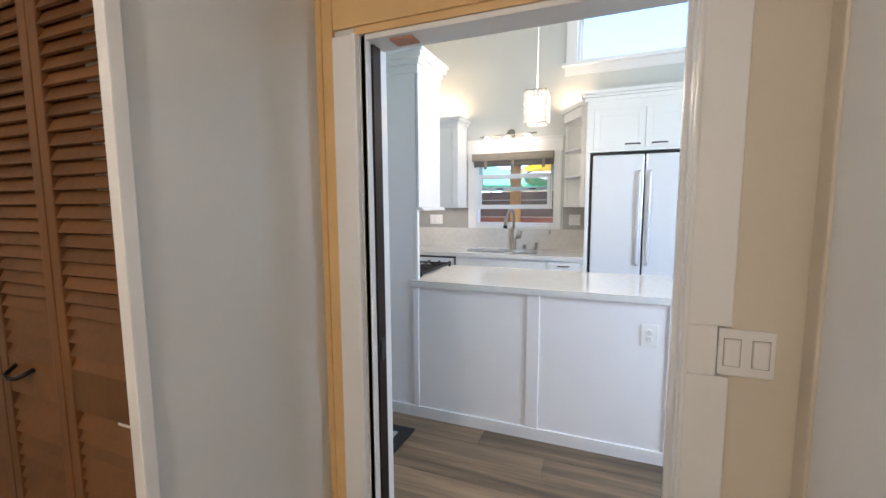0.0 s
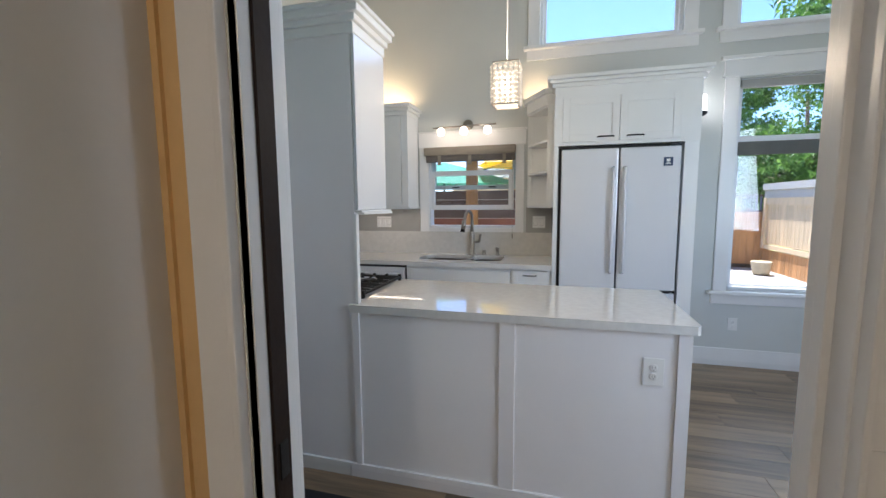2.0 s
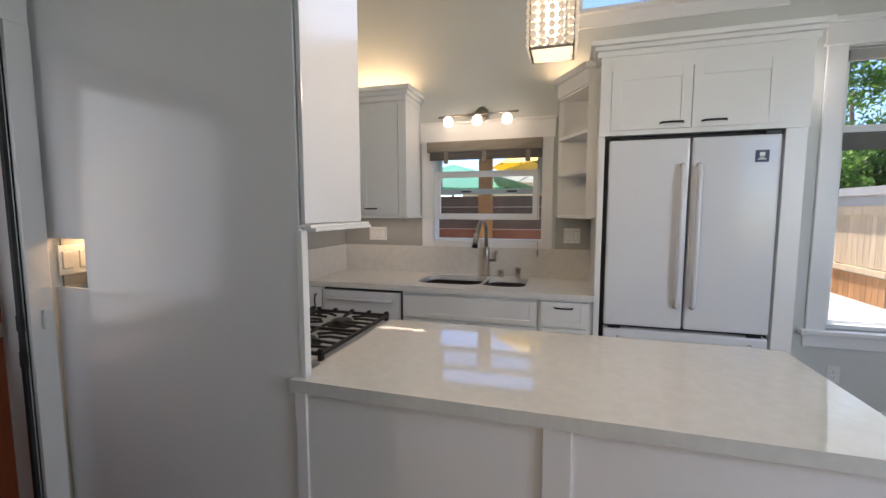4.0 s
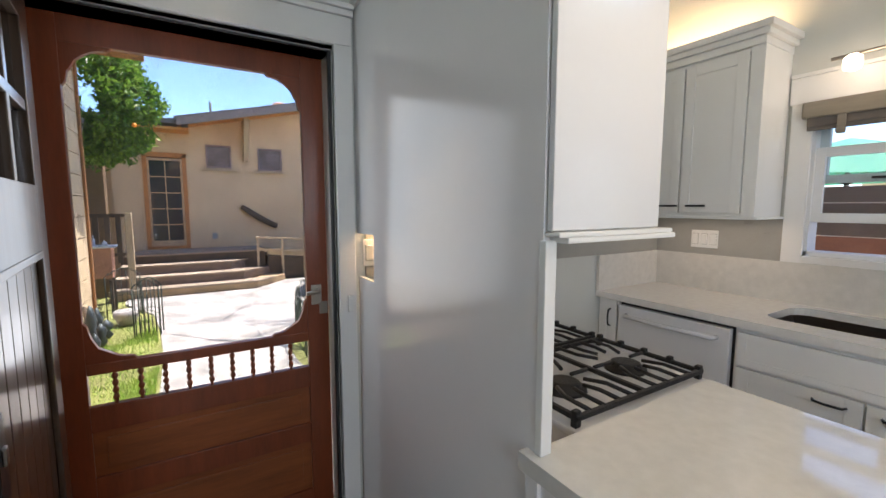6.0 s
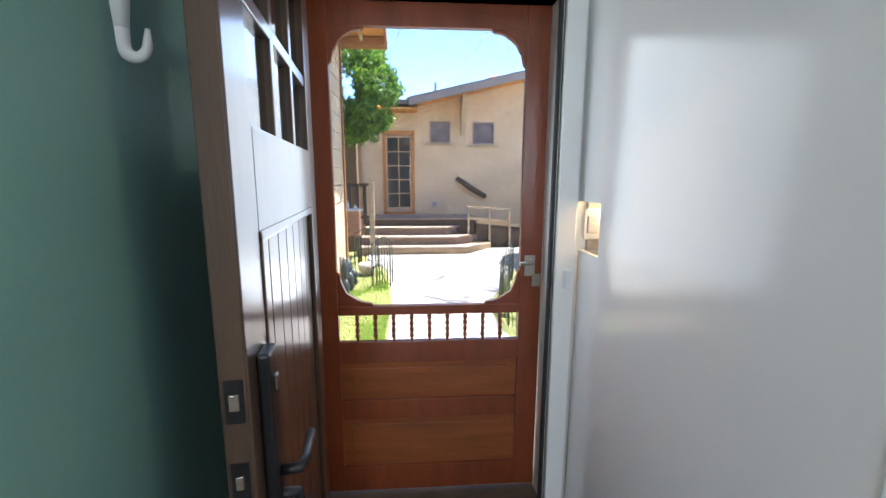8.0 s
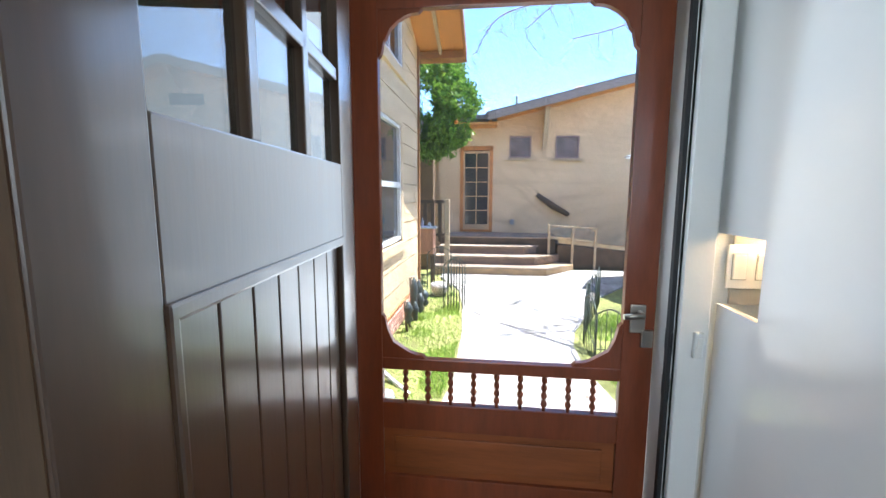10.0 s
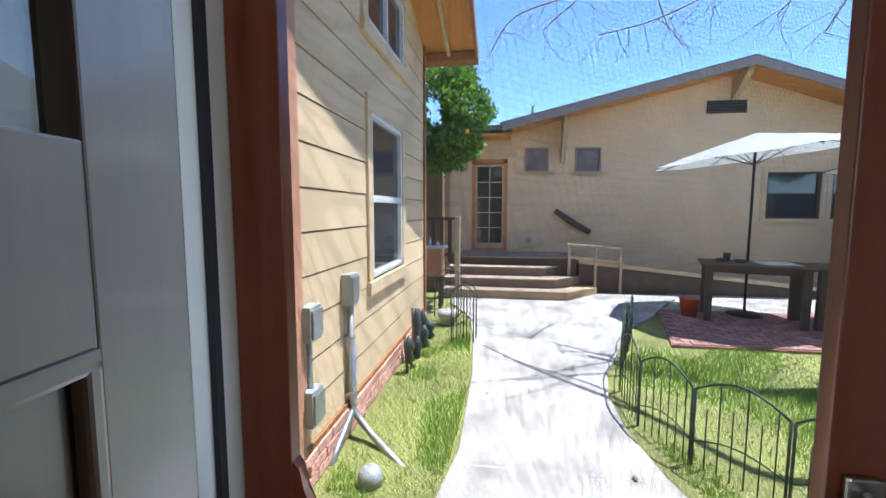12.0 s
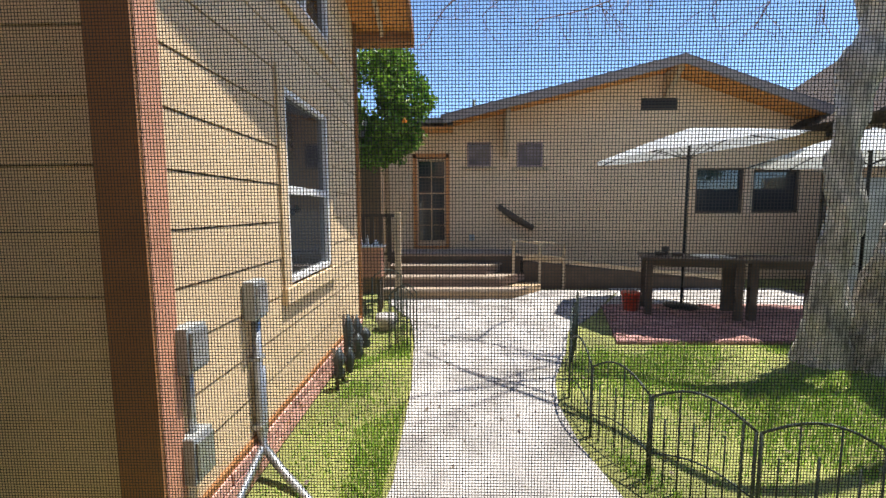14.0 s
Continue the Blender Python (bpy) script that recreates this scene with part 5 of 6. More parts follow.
# wire hoop fence panels along the lawn
def hoop_fence(p0, p1, name="garden_fence", up=0.0):
    """A low arched wire panel between two ground points."""
    p0, p1 = Vector((*p0, GZ)), Vector((*p1, GZ))
    th = thing(name, p0, "low arched dark wire garden fence panel beside the path", "fence", "garden fence panels")
    L = (p1 - p0).length
    u = (p1 - p0).normalized()
    part("post", T([p0, p0 + Vector((0, 0, 0.50 + up))], 0.008, 8), M_WIRE, th)
    part("post", T([p1 - u * 0.02, p1 - u * 0.02 + Vector((0, 0, 0.50 + up))], 0.008, 8), M_WIRE, th)
    arc = [p0 + u * (L - 0.02) * k / 10 + Vector((0, 0, 0.50 + up + 0.10 * math.sin(math.pi * k / 10))) for k in range(11)]
    part("top_hoop", T(arc, 0.007, 8), M_WIRE, th)
    arc2 = [p0 + u * (L - 0.02) * k / 10 + Vector((0, 0, 0.16 + up + 0.06 * math.sin(math.pi * k / 10))) for k in range(11)]
    part("lower_hoop", T(arc2, 0.005, 8), M_WIRE, th)
    for k in range(1, 7):
        b_ = p0 + u * L * k / 7
        h = (0.50 + up + 0.10 * math.sin(math.pi * k / 7)) if k % 2 == 0 else 0.36 + up + 0.08 * math.sin(math.pi * k / 7)
        part("bar", T([b_ + Vector((0, 0, -0.02)), b_ + Vector((0, 0, h))], 0.0045, 6), M_WIRE, th)
    return th


fp = [(-6.75, 4.12), (-6.2, 3.93), (-5.65, 3.72), (-5.05, 3.55), (-4.45, 3.53), (-4.0, 3.72), (-3.62, 4.05), (-3.4, 4.5), (-3.35, 5.05), (-3.4, 5.6)]
for a, b_ in zip(fp, fp[1:]):
    hoop_fence(a, b_)
for a, b_ in (((-6.18, 2.15), (-6.2, 1.86)), ((-6.35, 2.17), (-6.4, 1.9)), ((-7.4, 1.46), (-7.62, 1.86))):
    hoop_fence(a, b_, up=0.12)

# far building
BX = -10.9
apex_y, apex_z = 7.1, 4.36
fb = thing("garden_house", (BX, 6, GZ), "tan stucco garden house with a low gable roof and wide eaves", "house")
holes = [(1.74, 2.50, 0.58, 2.58), (2.90, 3.42, 2.33, 2.85), (3.98, 4.53, 2.31, 2.84), (7.83, 8.84, 1.30, 2.26), (9.03, 10.02, 1.30, 2.22)]
fw = wall_with_holes("wall", "x", BX - 0.18, BX, 1.2, 10.5, GZ, 3.1, holes, M_FARW)
del fw["kind"]
fw.parent = fb
fw.location = -ORG[fb.name]
part("gable_wall", P([(1.2, 3.1), (10.5, 3.1), (apex_y, apex_z - 0.05), (2.3, 3.2)], "x", BX - 0.18, BX), M_FARW, fb)
part("interior", B(BX - 3, BX - 0.6, 1.2, 10.5, GZ, 3.0), M_DARK, fb)
part("roof", P([(2.35, 3.2), (apex_y, apex_z - 0.05), (11.9, 2.62), (11.9, 2.70), (apex_y, apex_z + 0.03), (2.35, 3.28)], "x", BX - 6, BX + 0.75), M_ROOF, fb, "grey shingle roof")
part("roof_wing", P([(0.2, 3.12), (2.6, 3.16), (2.6, 3.26), (0.2, 3.22)], "x", BX - 3, BX + 0.6), M_ROOF, fb, "flat grey roof edge")
part("soffit", P([(2.4, 3.14), (apex_y, apex_z - 0.11), (11.9, 2.56), (11.9, 2.60), (apex_y, apex_z - 0.07), (2.4, 3.18)], "x", BX, BX + 0.72), M_SOFFIT, fb, "orange boarded soffit")
part("fascia", P([(2.4, 3.10), (apex_y, apex_z - 0.16), (11.9, 2.50), (11.9, 2.66), (apex_y, apex_z), (2.4, 3.26)], "x", BX + 0.72, BX + 0.76), mat("grey_fascia", (0.30, 0.24, 0.21), 0.7), fb, "grey fascia")
part("wing_soffit", B(BX, BX + 0.6, 0.2, 2.6, 3.04, 3.09), M_SOFFIT, fb)
for y in (3.72, 7.1):
    zt = 3.2 + (min(y, apex_y) - 2.35) * (apex_z - 3.2) / (apex_y - 2.35) - 0.12
    part("bracket", P([(BX, zt - 0.9), (BX + 0.08, zt - 0.9), (BX + 0.55, zt - 0.08), (BX + 0.55, zt), (BX, zt)] if y < 5 else [(BX, zt - 0.5), (BX + 0.07, zt - 0.5), (BX + 0.6, zt - 0.1), (BX + 0.6, zt), (BX, zt)], "y", y - 0.05, y + 0.05), M_LIGHTWOOD, fb, "pale timber eave bracket")
for (a, b_, z0, z1) in holes[1:3]:
    part("window_sill", B(BX, BX + 0.07, a - 0.12, b_ + 0.12, z0 - 0.06, z0 - 0.002, bev=0.004), M_LIGHTWOOD, fb, "pale timber sill")
    wd = part("window", B((BX - 0.04, BX + 0.02, a, a + 0.035, z0, z1), (BX - 0.04, BX + 0.02, b_ - 0.035, b_, z0, z1), (BX - 0.04, BX + 0.02, a + 0.035, b_ - 0.035, z1 - 0.04, z1), (BX - 0.04, BX + 0.02, a + 0.035, b_ - 0.035, z0, z0 + 0.035)), mat("mauve_brown_frame", (0.30, 0.22, 0.22), 0.6), fb, "small mauve brown framed window")
    # lavender pane colour carries the reflected sky
    part("pane", B(BX - 0.04, BX - 0.03, a, b_, z0, z1), mat("sky_tinted_glass", (0.13, 0.12, 0.15), 0.06, var=0.3, scale=3, bump=0, spec=0.9), wd, "glass pane coloured with the sky's reflection")
for (a, b_, z0, z1) in holes[3:]:
    wd = part("window", B((BX - 0.02, BX + 0.03, a - 0.09, a, z0 - 0.05, z1 + 0.09), (BX - 0.02, BX + 0.03, b_, b_ + 0.09, z0 - 0.05, z1 + 0.09), (BX - 0.02, BX + 0.03, a, b_, z1, z1 + 0.09), (BX - 0.02, BX + 0.06, a - 0.1, b_ + 0.1, z0 - 0.07, z0)), M_FARW, fb, "wide window in a tan casing")
    part("pane", B(BX - 0.06, BX - 0.05, a, b_, z0, z1), M_DKGLASS, wd, "dark glass pane")
    part("window_frame", B((BX - 0.05, BX, a, a + 0.04, z0, z1), (BX - 0.05, BX, b_ - 0.04, b_, z0, z1), (BX - 0.05, BX, a, b_, z1 - 0.04, z1), (BX - 0.05, BX, a, b_, z0, z0 + 0.04)), M_DKWOOD, wd)
vt = part("vent", B((BX, BX + 0.03, 6.6, 7.35, 3.48, 3.73)), M_DARK, fb, "dark louvred gable vent")
for k in range(4):
    part("slat", B(BX + 0.03, BX + 0.04, 6.6, 7.35, 3.50 + k * 0.06, 3.515 + k * 0.06), M_DKWOOD, vt)
fd = part("door", B((BX - 0.05, BX, 1.80, 1.84, 0.6, 2.5), (BX - 0.05, BX, 2.40, 2.44, 0.6, 2.5), (BX - 0.05, BX, 1.84, 2.40, 0.6, 0.72), (BX - 0.05, BX, 1.84, 2.40, 2.45, 2.5), *[(BX - 0.045, BX - 0.01, 1.84, 2.40, 0.72 + k * 0.346 - 0.011, 0.72 + k * 0.346 + 0.011) for k in range(1, 5)], (BX - 0.045, BX - 0.01, 2.109, 2.131, 0.72, 2.45)), mat("amber_door_wood", (0.62, 0.42, 0.25), 0.6), fb, "glazed garden door with ten panes")
for k in range(5):
    for a, b_ in ((1.84, 2.109), (2.131, 2.40)):
        part("pane", B(BX - 0.035, BX - 0.03, a, b_, 0.731 + k * 0.346, 1.055 + k * 0.346), M_DKGLASS, fd, "dark glass pane")
part("door_frame", B((BX - 0.1, BX + 0.02, 1.72, 1.80, 0.56, 2.6), (BX - 0.1, BX + 0.02, 2.44, 2.52, 0.56, 2.6), (BX - 0.1, BX + 0.02, 1.72, 2.52, 2.52, 2.62), (BX - 0.1, BX + 0.02, 1.72, 2.52, 0.54, 0.6)), mat("orange_stained_frame", (0.60, 0.25, 0.08), 0.6), fb, "orange stained door frame")
struct("wall_back_yard", B((BX - 0.6, BX - 0.4, -3, 1.3, GZ, 2.6)), M_FARW)

part("vent_pipe", T([(BX - 1.0, 3.1, 3.1), (BX - 1.0, 3.1, 4.0)], 0.03, 8), M_WIRE, fb, "thin vent pipe")
sp_ = part("roof_panel", B((BX - 2.4, BX - 1.0, 2.5, 3.9, 3.50, 3.54)), M_DKGLASS, fb, "dark flat panel on the roof")
part("panel_rail", B((BX - 1.02, BX - 0.98, 2.45, 3.95, 3.47, 3.50), (BX - 1.1, BX - 1.05, 2.8, 2.86, 3.2, 3.48), (BX - 1.1, BX - 1.05, 3.6, 3.66, 3.3, 3.48)), M_GALV, sp_)
part("turbine_vent", lathe(bmesh.new(), BX - 1.2, 4.75, [(0.12, 3.6), (0.12, 3.95), (0.2, 4.0), (0.23, 4.1), (0.18, 4.2), (0.05, 4.24)], 16), M_PINK, fb, "rusty red turbine vent")
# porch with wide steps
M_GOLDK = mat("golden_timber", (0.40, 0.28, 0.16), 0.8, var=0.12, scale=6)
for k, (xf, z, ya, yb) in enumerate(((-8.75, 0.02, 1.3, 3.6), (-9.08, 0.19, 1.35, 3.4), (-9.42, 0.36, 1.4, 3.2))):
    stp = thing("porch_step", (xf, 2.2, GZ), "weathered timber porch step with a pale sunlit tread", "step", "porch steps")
    # upper risers darker than the treads, their shade put into the brown
    part("riser", P([(xf - 0.03, ya), (xf - 0.03, yb), (xf - 0.75, yb + 0.65), (BX + 0.02 + 0.001 * k, yb + 0.65), (BX + 0.02 + 0.001 * k, ya)], "z", (GZ if k == 0 else z - 0.17), z - 0.03), mat("shaded_brown_riser", (0.20, 0.145, 0.12), 0.8, var=0.15, scale=6) if k else M_GOLDK, stp, "weathered timber riser")
    for j in range(3):
        x1 = xf - j * 0.135
        part("board", P([(x1, ya), (x1, yb - 0.0 + 0.02), (x1 - 0.13, yb + 0.14), (x1 - 0.13, ya)] if j == 0 else [(x1, ya), (x1, yb + 0.13 * j), (x1 - 0.13, yb + 0.13 * (j + 1)), (x1 - 0.13, ya)], "z", z - 0.03 + 0.0002 * j, z), M_DECK, stp)
pf = thing("porch_deck", (-10.2, 2.2, 0.3), "weathered plank porch deck in front of the garden door", "deck")
for j in range(8):
    x1 = -9.76 - j * 0.14
    part("board", B(x1 - 0.136, x1, 1.35, 3.95, 0.50, 0.53), M_DECK, pf)
part("joists", B(-10.88, -9.78, 1.37, 3.9, GZ, 0.50), M_DKWOOD, pf)

# rails and ramp
rp = thing("ramp", (-10.2, 5, GZ), "dark timber access ramp with pale painted rails along the stucco wall", "ramp")
part("ramp_side", P([(3.95, GZ), (3.95, 0.38), (8.2, GZ + 0.12), (8.2, GZ)], "x", -10.85, -9.75), M_DKWOOD, rp)
for y, zt in ((3.75, 0.82), (4.25, 0.78), (4.72, 0.74)):
    part("rail_post", B(-9.71, -9.66, y - 0.024, y + 0.024, GZ, zt, bev=0.004), M_LIGHTWOOD, rp)
part("rail_post", B(-9.72, -9.66, 6.3, 6.36, GZ, 0.25, bev=0.004), M_LIGHTWOOD, rp)
part("top_rail", P([(3.72, 0.78), (4.75, 0.71), (4.75, 0.75), (3.72, 0.82)], "x", -9.74, -9.64), M_LIGHTWOOD, rp)
part("mid_rail", P([(3.75, 0.52), (4.72, 0.44), (4.72, 0.49), (3.75, 0.57)], "x", -9.71, -9.67), M_LIGHTWOOD, rp)
part("curb", P([(3.95, 0.42), (8.2, GZ + 0.14), (8.2, GZ + 0.22), (3.95, 0.50)], "x", -9.78, -9.72), M_LIGHTWOOD, rp)
lg = thing("driftwood", (-10.8, 4.0, 1.0), "short split log fixed slantwise on the stucco wall", "wood")
part("log", T([(BX + 0.06, 3.58, 1.46), (BX + 0.07, 3.95, 1.2), (BX + 0.06, 4.34, 0.98)], 0.07, 10, [0.055, 0.075, 0.06]), M_DKWOOD, lg)
part("peg", T([(BX, 3.7, 1.38), (BX + 0.14, 3.7, 1.38)], 0.02, 8), M_DKWOOD, lg)
eb = thing("junction_box", (BX + 0.04, 2.98, 0.75), "small grey outlet box low on the stucco wall", "electrical box")
part("case", B(BX, BX + 0.06, 2.95, 3.06, 0.72, 0.86, bev=0.005), M_GREYBOX, eb)

M_MORTBRICK = mat("brick_dust", (0.28, 0.15, 0.13), 0.9, var=0.25, scale=7, bump=0.06)
# patio with a long table and umbrellas
pt_ = thing("patio", (-8, 6.5, GZ), "old red brick patio, some bricks uneven", "patio")
pt_["kind"] = "structure"
rng = random.Random(31)
n_ = 0
x = -6.49
row = 0
while x > -8.22 and n_ < 300:
    y = 4.62 + (-6.49 - x) * 0.26 + (row % 2) * 0.105
    while y < 7.7 and n_ < 300:
        brick(pt_, (x, y, GZ + 0.02 + rng.uniform(-0.003, 0.003)), (0.1, 0.2, 0.05), rng.uniform(-0.012, 0.012), M_PBRICK)
        n_ += 1
        y += 0.21
    x -= 0.108
    row += 1
struct("patio_bed", P([(-6.42, 4.48), (-6.42, 7.9), (-8.27, 8.6), (-8.27, 4.95)], "z", GZ - 0.1, GZ + 0.03), M_MORTBRICK, "red brick patio")
struct("patio_walk", P([(-8.28, 5.0), (-8.28, 8.9), (-9.72, 8.9), (-9.72, 5.6), (-9.2, 5.55)], "z", GZ - 0.1, GZ + 0.014), M_CONC, "pale concrete walk behind the brick patio")


def trestle_table(cx, cy, L, W, ang, label):
    th = thing("patio_table", (0, 0, 0), label, "table", "patio tables")
    for k in range(4):
        part("tabletop_board", B(-L / 2, L / 2, -W / 2 + k * W / 4 + 0.004, -W / 2 + (k + 1) * W / 4 - 0.004, 0.80, 0.84, bev=0.004), M_DKWOOD, th)
    for sx in (-1, 1):
        for sy in (-1, 1):
            part("leg", B(sx * L * 0.42 - 0.045, sx * L * 0.42 + 0.045, sy * W * 0.38 - 0.045, sy * W * 0.38 + 0.045, 0, 0.80, bev=0.006), M_DKWOOD, th)
    part("apron", B((-L * 0.45, L * 0.45, -W * 0.42, -W * 0.36, 0.72, 0.80), (-L * 0.45, L * 0.45, W * 0.36, W * 0.42, 0.72, 0.80)), M_DKWOOD, th)
    th.matrix_basis = pose(cx, cy, GZ + 0.03, 0, 0, ang)
    return th


trestle_table(-7.75, 6.0, 1.3, 0.75, 72, "weathered dark timber patio table under the umbrella")
trestle_table(-7.5, 7.15, 1.2, 0.75, 80, "weathered dark timber patio table beside the tree")
tc = thing("table_runner", (-7.66, 6.25, GZ + 0.87), "pale folded cloth lying on the dark patio table", "cloth")
part("cloth", B((-7.85, -7.5, 6.05, 6.5, GZ + 0.871, GZ + 0.879), (-7.84, -7.6, 6.08, 6.4, GZ + 0.879, GZ + 0.886), bev=0.003), M_UMB, tc)
ub = thing("garden_clutter", (-7.85, 5.75, GZ + 0.87), "low dark pots and tools on the end of the patio table", "garden clutter")
for cx_, cy_, r_, h_ in ((-7.85, 5.62, 0.07, 0.05), (-7.95, 5.75, 0.05, 0.12), (-7.8, 5.86, 0.08, 0.04)):
    part("pot", lathe(bmesh.new(), cx_, cy_, [(r_ * 0.8, GZ + 0.871), (r_, GZ + 0.871 + h_), (r_ * 0.8, GZ + 0.871 + h_ + 0.004)], 12), M_DKWOOD, ub)


def umbrella(cx, cy, z, R, label, canopy_m, tilt=0.0, drop=0.34):
    th = thing("patio_umbrella", (cx, cy, GZ), label, "umbrella", "patio umbrellas")
    part("pole", T([(cx, cy, GZ), (cx, cy, z + 0.05)], 0.02, 10), M_BLACK, th)
    part("base", lathe(bmesh.new(), cx, cy, [(0.24, GZ + 0.03), (0.24, GZ + 0.07), (0.05, GZ + 0.1)], 20), M_BLACK, th)
    bm = bmesh.new()
    top = bm.verts.new((cx, cy, z + 0.06))
    mid, out = [], []
    for k in range(16):
        a = 2 * math.pi * k / 16
        sag = 0.0 if k % 2 == 0 else -0.03
        mid.append(bm.verts.new((cx + R * 0.5 * math.cos(a), cy + R * 0.5 * math.sin(a), z - drop * 0.35 + sag + tilt * R * 0.5 * math.sin(a))))
        rr = R if k % 2 == 0 else R * 0.94
        out.append(bm.verts.new((cx + rr * math.cos(a), cy + rr * math.sin(a), z - drop + sag * 0.5 + tilt * rr * math.sin(a))))
    for k in range(16):
        j = (k + 1) % 16
        bm.faces.new((top, mid[k], mid[j]))
        bm.faces.new((mid[k], out[k], out[j], mid[j]))
    c = part("canopy", bm, canopy_m, th)
    for k in range(0, 16, 2):
        a = 2 * math.pi * k / 16
        part("rib", T([(cx, cy, z + 0.045), (cx + R * 0.5 * math.cos(a), cy + R * 0.5 * math.sin(a), z - drop * 0.35 - 0.015 + tilt * R * 0.5 * math.sin(a)), (cx + R * math.cos(a), cy + R * math.sin(a), z - drop - 0.015 + tilt * R * math.sin(a))], 0.008, 6), M_BLACK, th)
        part("strut", T([(cx, cy, z - 0.4), (cx + R * 0.5 * math.cos(a), cy + R * 0.5 * math.sin(a), z - drop * 0.35 - 0.02 + tilt * R * 0.5 * math.sin(a))], 0.006, 6), M_BLACK, th)
    return th


def canvas(name, c, t=0.28):
    m = leaf_mat(name, c, tuple(x * 0.95 for x in c), t)
    return m


umbrella(-8.08, 6.1, 2.53, 1.36, "cream canvas patio umbrella open over the table", canvas("cream_canvas", (0.58, 0.60, 0.60)), 0.12, 0.27)
umbrella(-7.2, 7.9, 2.35, 1.3, "cream canvas patio umbrella behind the tree", canvas("cream_canvas_b", (0.58, 0.60, 0.60)))
rb = thing("bucket", (-7.9, 5.25, GZ), "red plastic bucket under the patio table", "bucket")
part("tub", lathe(bmesh.new(), -7.9, 5.25, [(0.10, GZ + 0.03), (0.14, GZ + 0.3), (0.15, GZ + 0.31), (0.135, GZ + 0.31)], 18), mat("red_plastic", (0.55, 0.05, 0.02), 0.4), rb)

# old tree with two stems
def limb(bm, p0, d, L, r, depth, rng, seg=7, droop=0.0):
    pts, rad = [Vector(p0)], [r]
    d = Vector(d).normalized()
    n = 5
    for i in range(n):
        d = (d + Vector((rng.uniform(-1, 1), rng.uniform(-1, 1), rng.uniform(-0.6, 0.6) - droop)) * 0.16).normalized()
        pts.append(pts[-1] + d * L / n)
        rad.append(r * (1 - 0.62 * (i + 1) / n))
    tube(bm, pts, r, seg, rad)
    if depth > 0:
        for _ in range(rng.choice((3, 4))):
            i = rng.randint(2, n)
            nd = (d + Vector((rng.uniform(-1, 1), rng.uniform(-1, 1), rng.uniform(-0.5, 0.6) - droop)) * 0.9).normalized()
            limb(bm, pts[i], nd, L * rng.uniform(0.5, 0.72), rad[i] * 0.62, depth - 1, rng, max(4, seg - 1), droop)


rng = random.Random(5)
tr = thing("tree", (-5.8, 6.35, GZ), "old gnarled grey tree with two stems and mostly bare branches", "tree")
bm = bmesh.new()
def dense(pts, rads, step=0.05):
    """Points and radii along a smooth bent line, close together."""
    P_, R_ = [], []
    n = len(pts)
    for i in range(n - 1):
        p0, p1, p2, p3 = (Vector(pts[max(0, min(n - 1, i + k))]) for k in (-1, 0, 1, 2))
        m_ = max(2, int((p2 - p1).length / step))
        for k in range(m_):
            t = k / m_
            P_.append(0.5 * ((2 * p1) + (p2 - p0) * t + (2 * p0 - 5 * p1 + 4 * p2 - p3) * t * t + (3 * p1 - p0 - 3 * p2 + p3) * t ** 3))
            R_.append(rads[i] + (rads[i + 1] - rads[i]) * t)
    P_.append(Vector(pts[-1]))
    R_.append(rads[-1])
    return P_, R_


for pts, rads in (
    ([(-5.9, 6.3, GZ - 0.15), (-5.88, 6.32, 0.1), (-5.87, 6.35, 0.8), (-5.86, 6.4, 1.4), (-5.87, 6.35, 1.97), (-5.87, 6.4, 2.4), (-5.86, 6.46, 2.77), (-5.83, 6.56, 3.1), (-5.85, 6.36, 3.7), (-5.95, 6.1, 4.6)], [0.3, 0.22, 0.16, 0.165, 0.14, 0.15, 0.19, 0.15, 0.14, 0.08]),
    ([(-5.75, 6.72, GZ - 0.15), (-5.75, 6.74, 0.2), (-5.72, 6.8, 0.83), (-5.7, 6.92, 1.25), (-5.7, 6.96, 1.76), (-5.72, 7.1, 2.27), (-5.75, 7.2, 2.93), (-5.7, 7.3, 3.8), (-5.6, 7.4, 4.8)], [0.36, 0.26, 0.23, 0.2, 0.16, 0.2, 0.19, 0.14, 0.09]),
    ([(-5.75, 6.72, 0.02), (-5.78, 7.05, 0.27), (-5.75, 7.4, 0.48), (-5.6, 8.3, 0.8)], [0.16, 0.11, 0.10, 0.08]),
    ([(-5.75, 7.2, 2.85), (-5.7, 6.95, 3.3), (-5.75, 6.75, 3.8), (-5.8, 6.5, 4.8)], [0.11, 0.08, 0.07, 0.05]),
):
    P_, R_ = dense(pts, [q * 0.86 for q in rads], 0.035)
    tube(bm, P_, 0.2, 34, R_)
for f in bm.faces:
    f.smooth = True
for v in bm.verts:
    n3 = noise.noise_vector(v.co * 4.0)
    v.co += noise.noise_vector(Vector((v.co.x * 11, v.co.y * 11, v.co.z * 2.2))) * 0.034
    v.co += n3 * 0.045 + noise.noise_vector(Vector((v.co.x * 16, v.co.y * 16, v.co.z * 5))) * 0.022 + noise.noise_vector(v.co * 30) * 0.008
part("trunk", bm, M_BARK, tr)
bm = bmesh.new()
for p0, d, L, r in (((-5.95, 6.1, 4.55), (-0.6, -0.5, 1), 2.6, 0.07), ((-5.6, 7.4, 4.75), (0.2, 0.7, 0.9), 2.8, 0.08), ((-5.8, 6.5, 4.75), (-0.5, 0.3, 1.0), 2.6, 0.045)):
    limb(bm, p0, d, L, r, 2, rng, 5, 0.1)
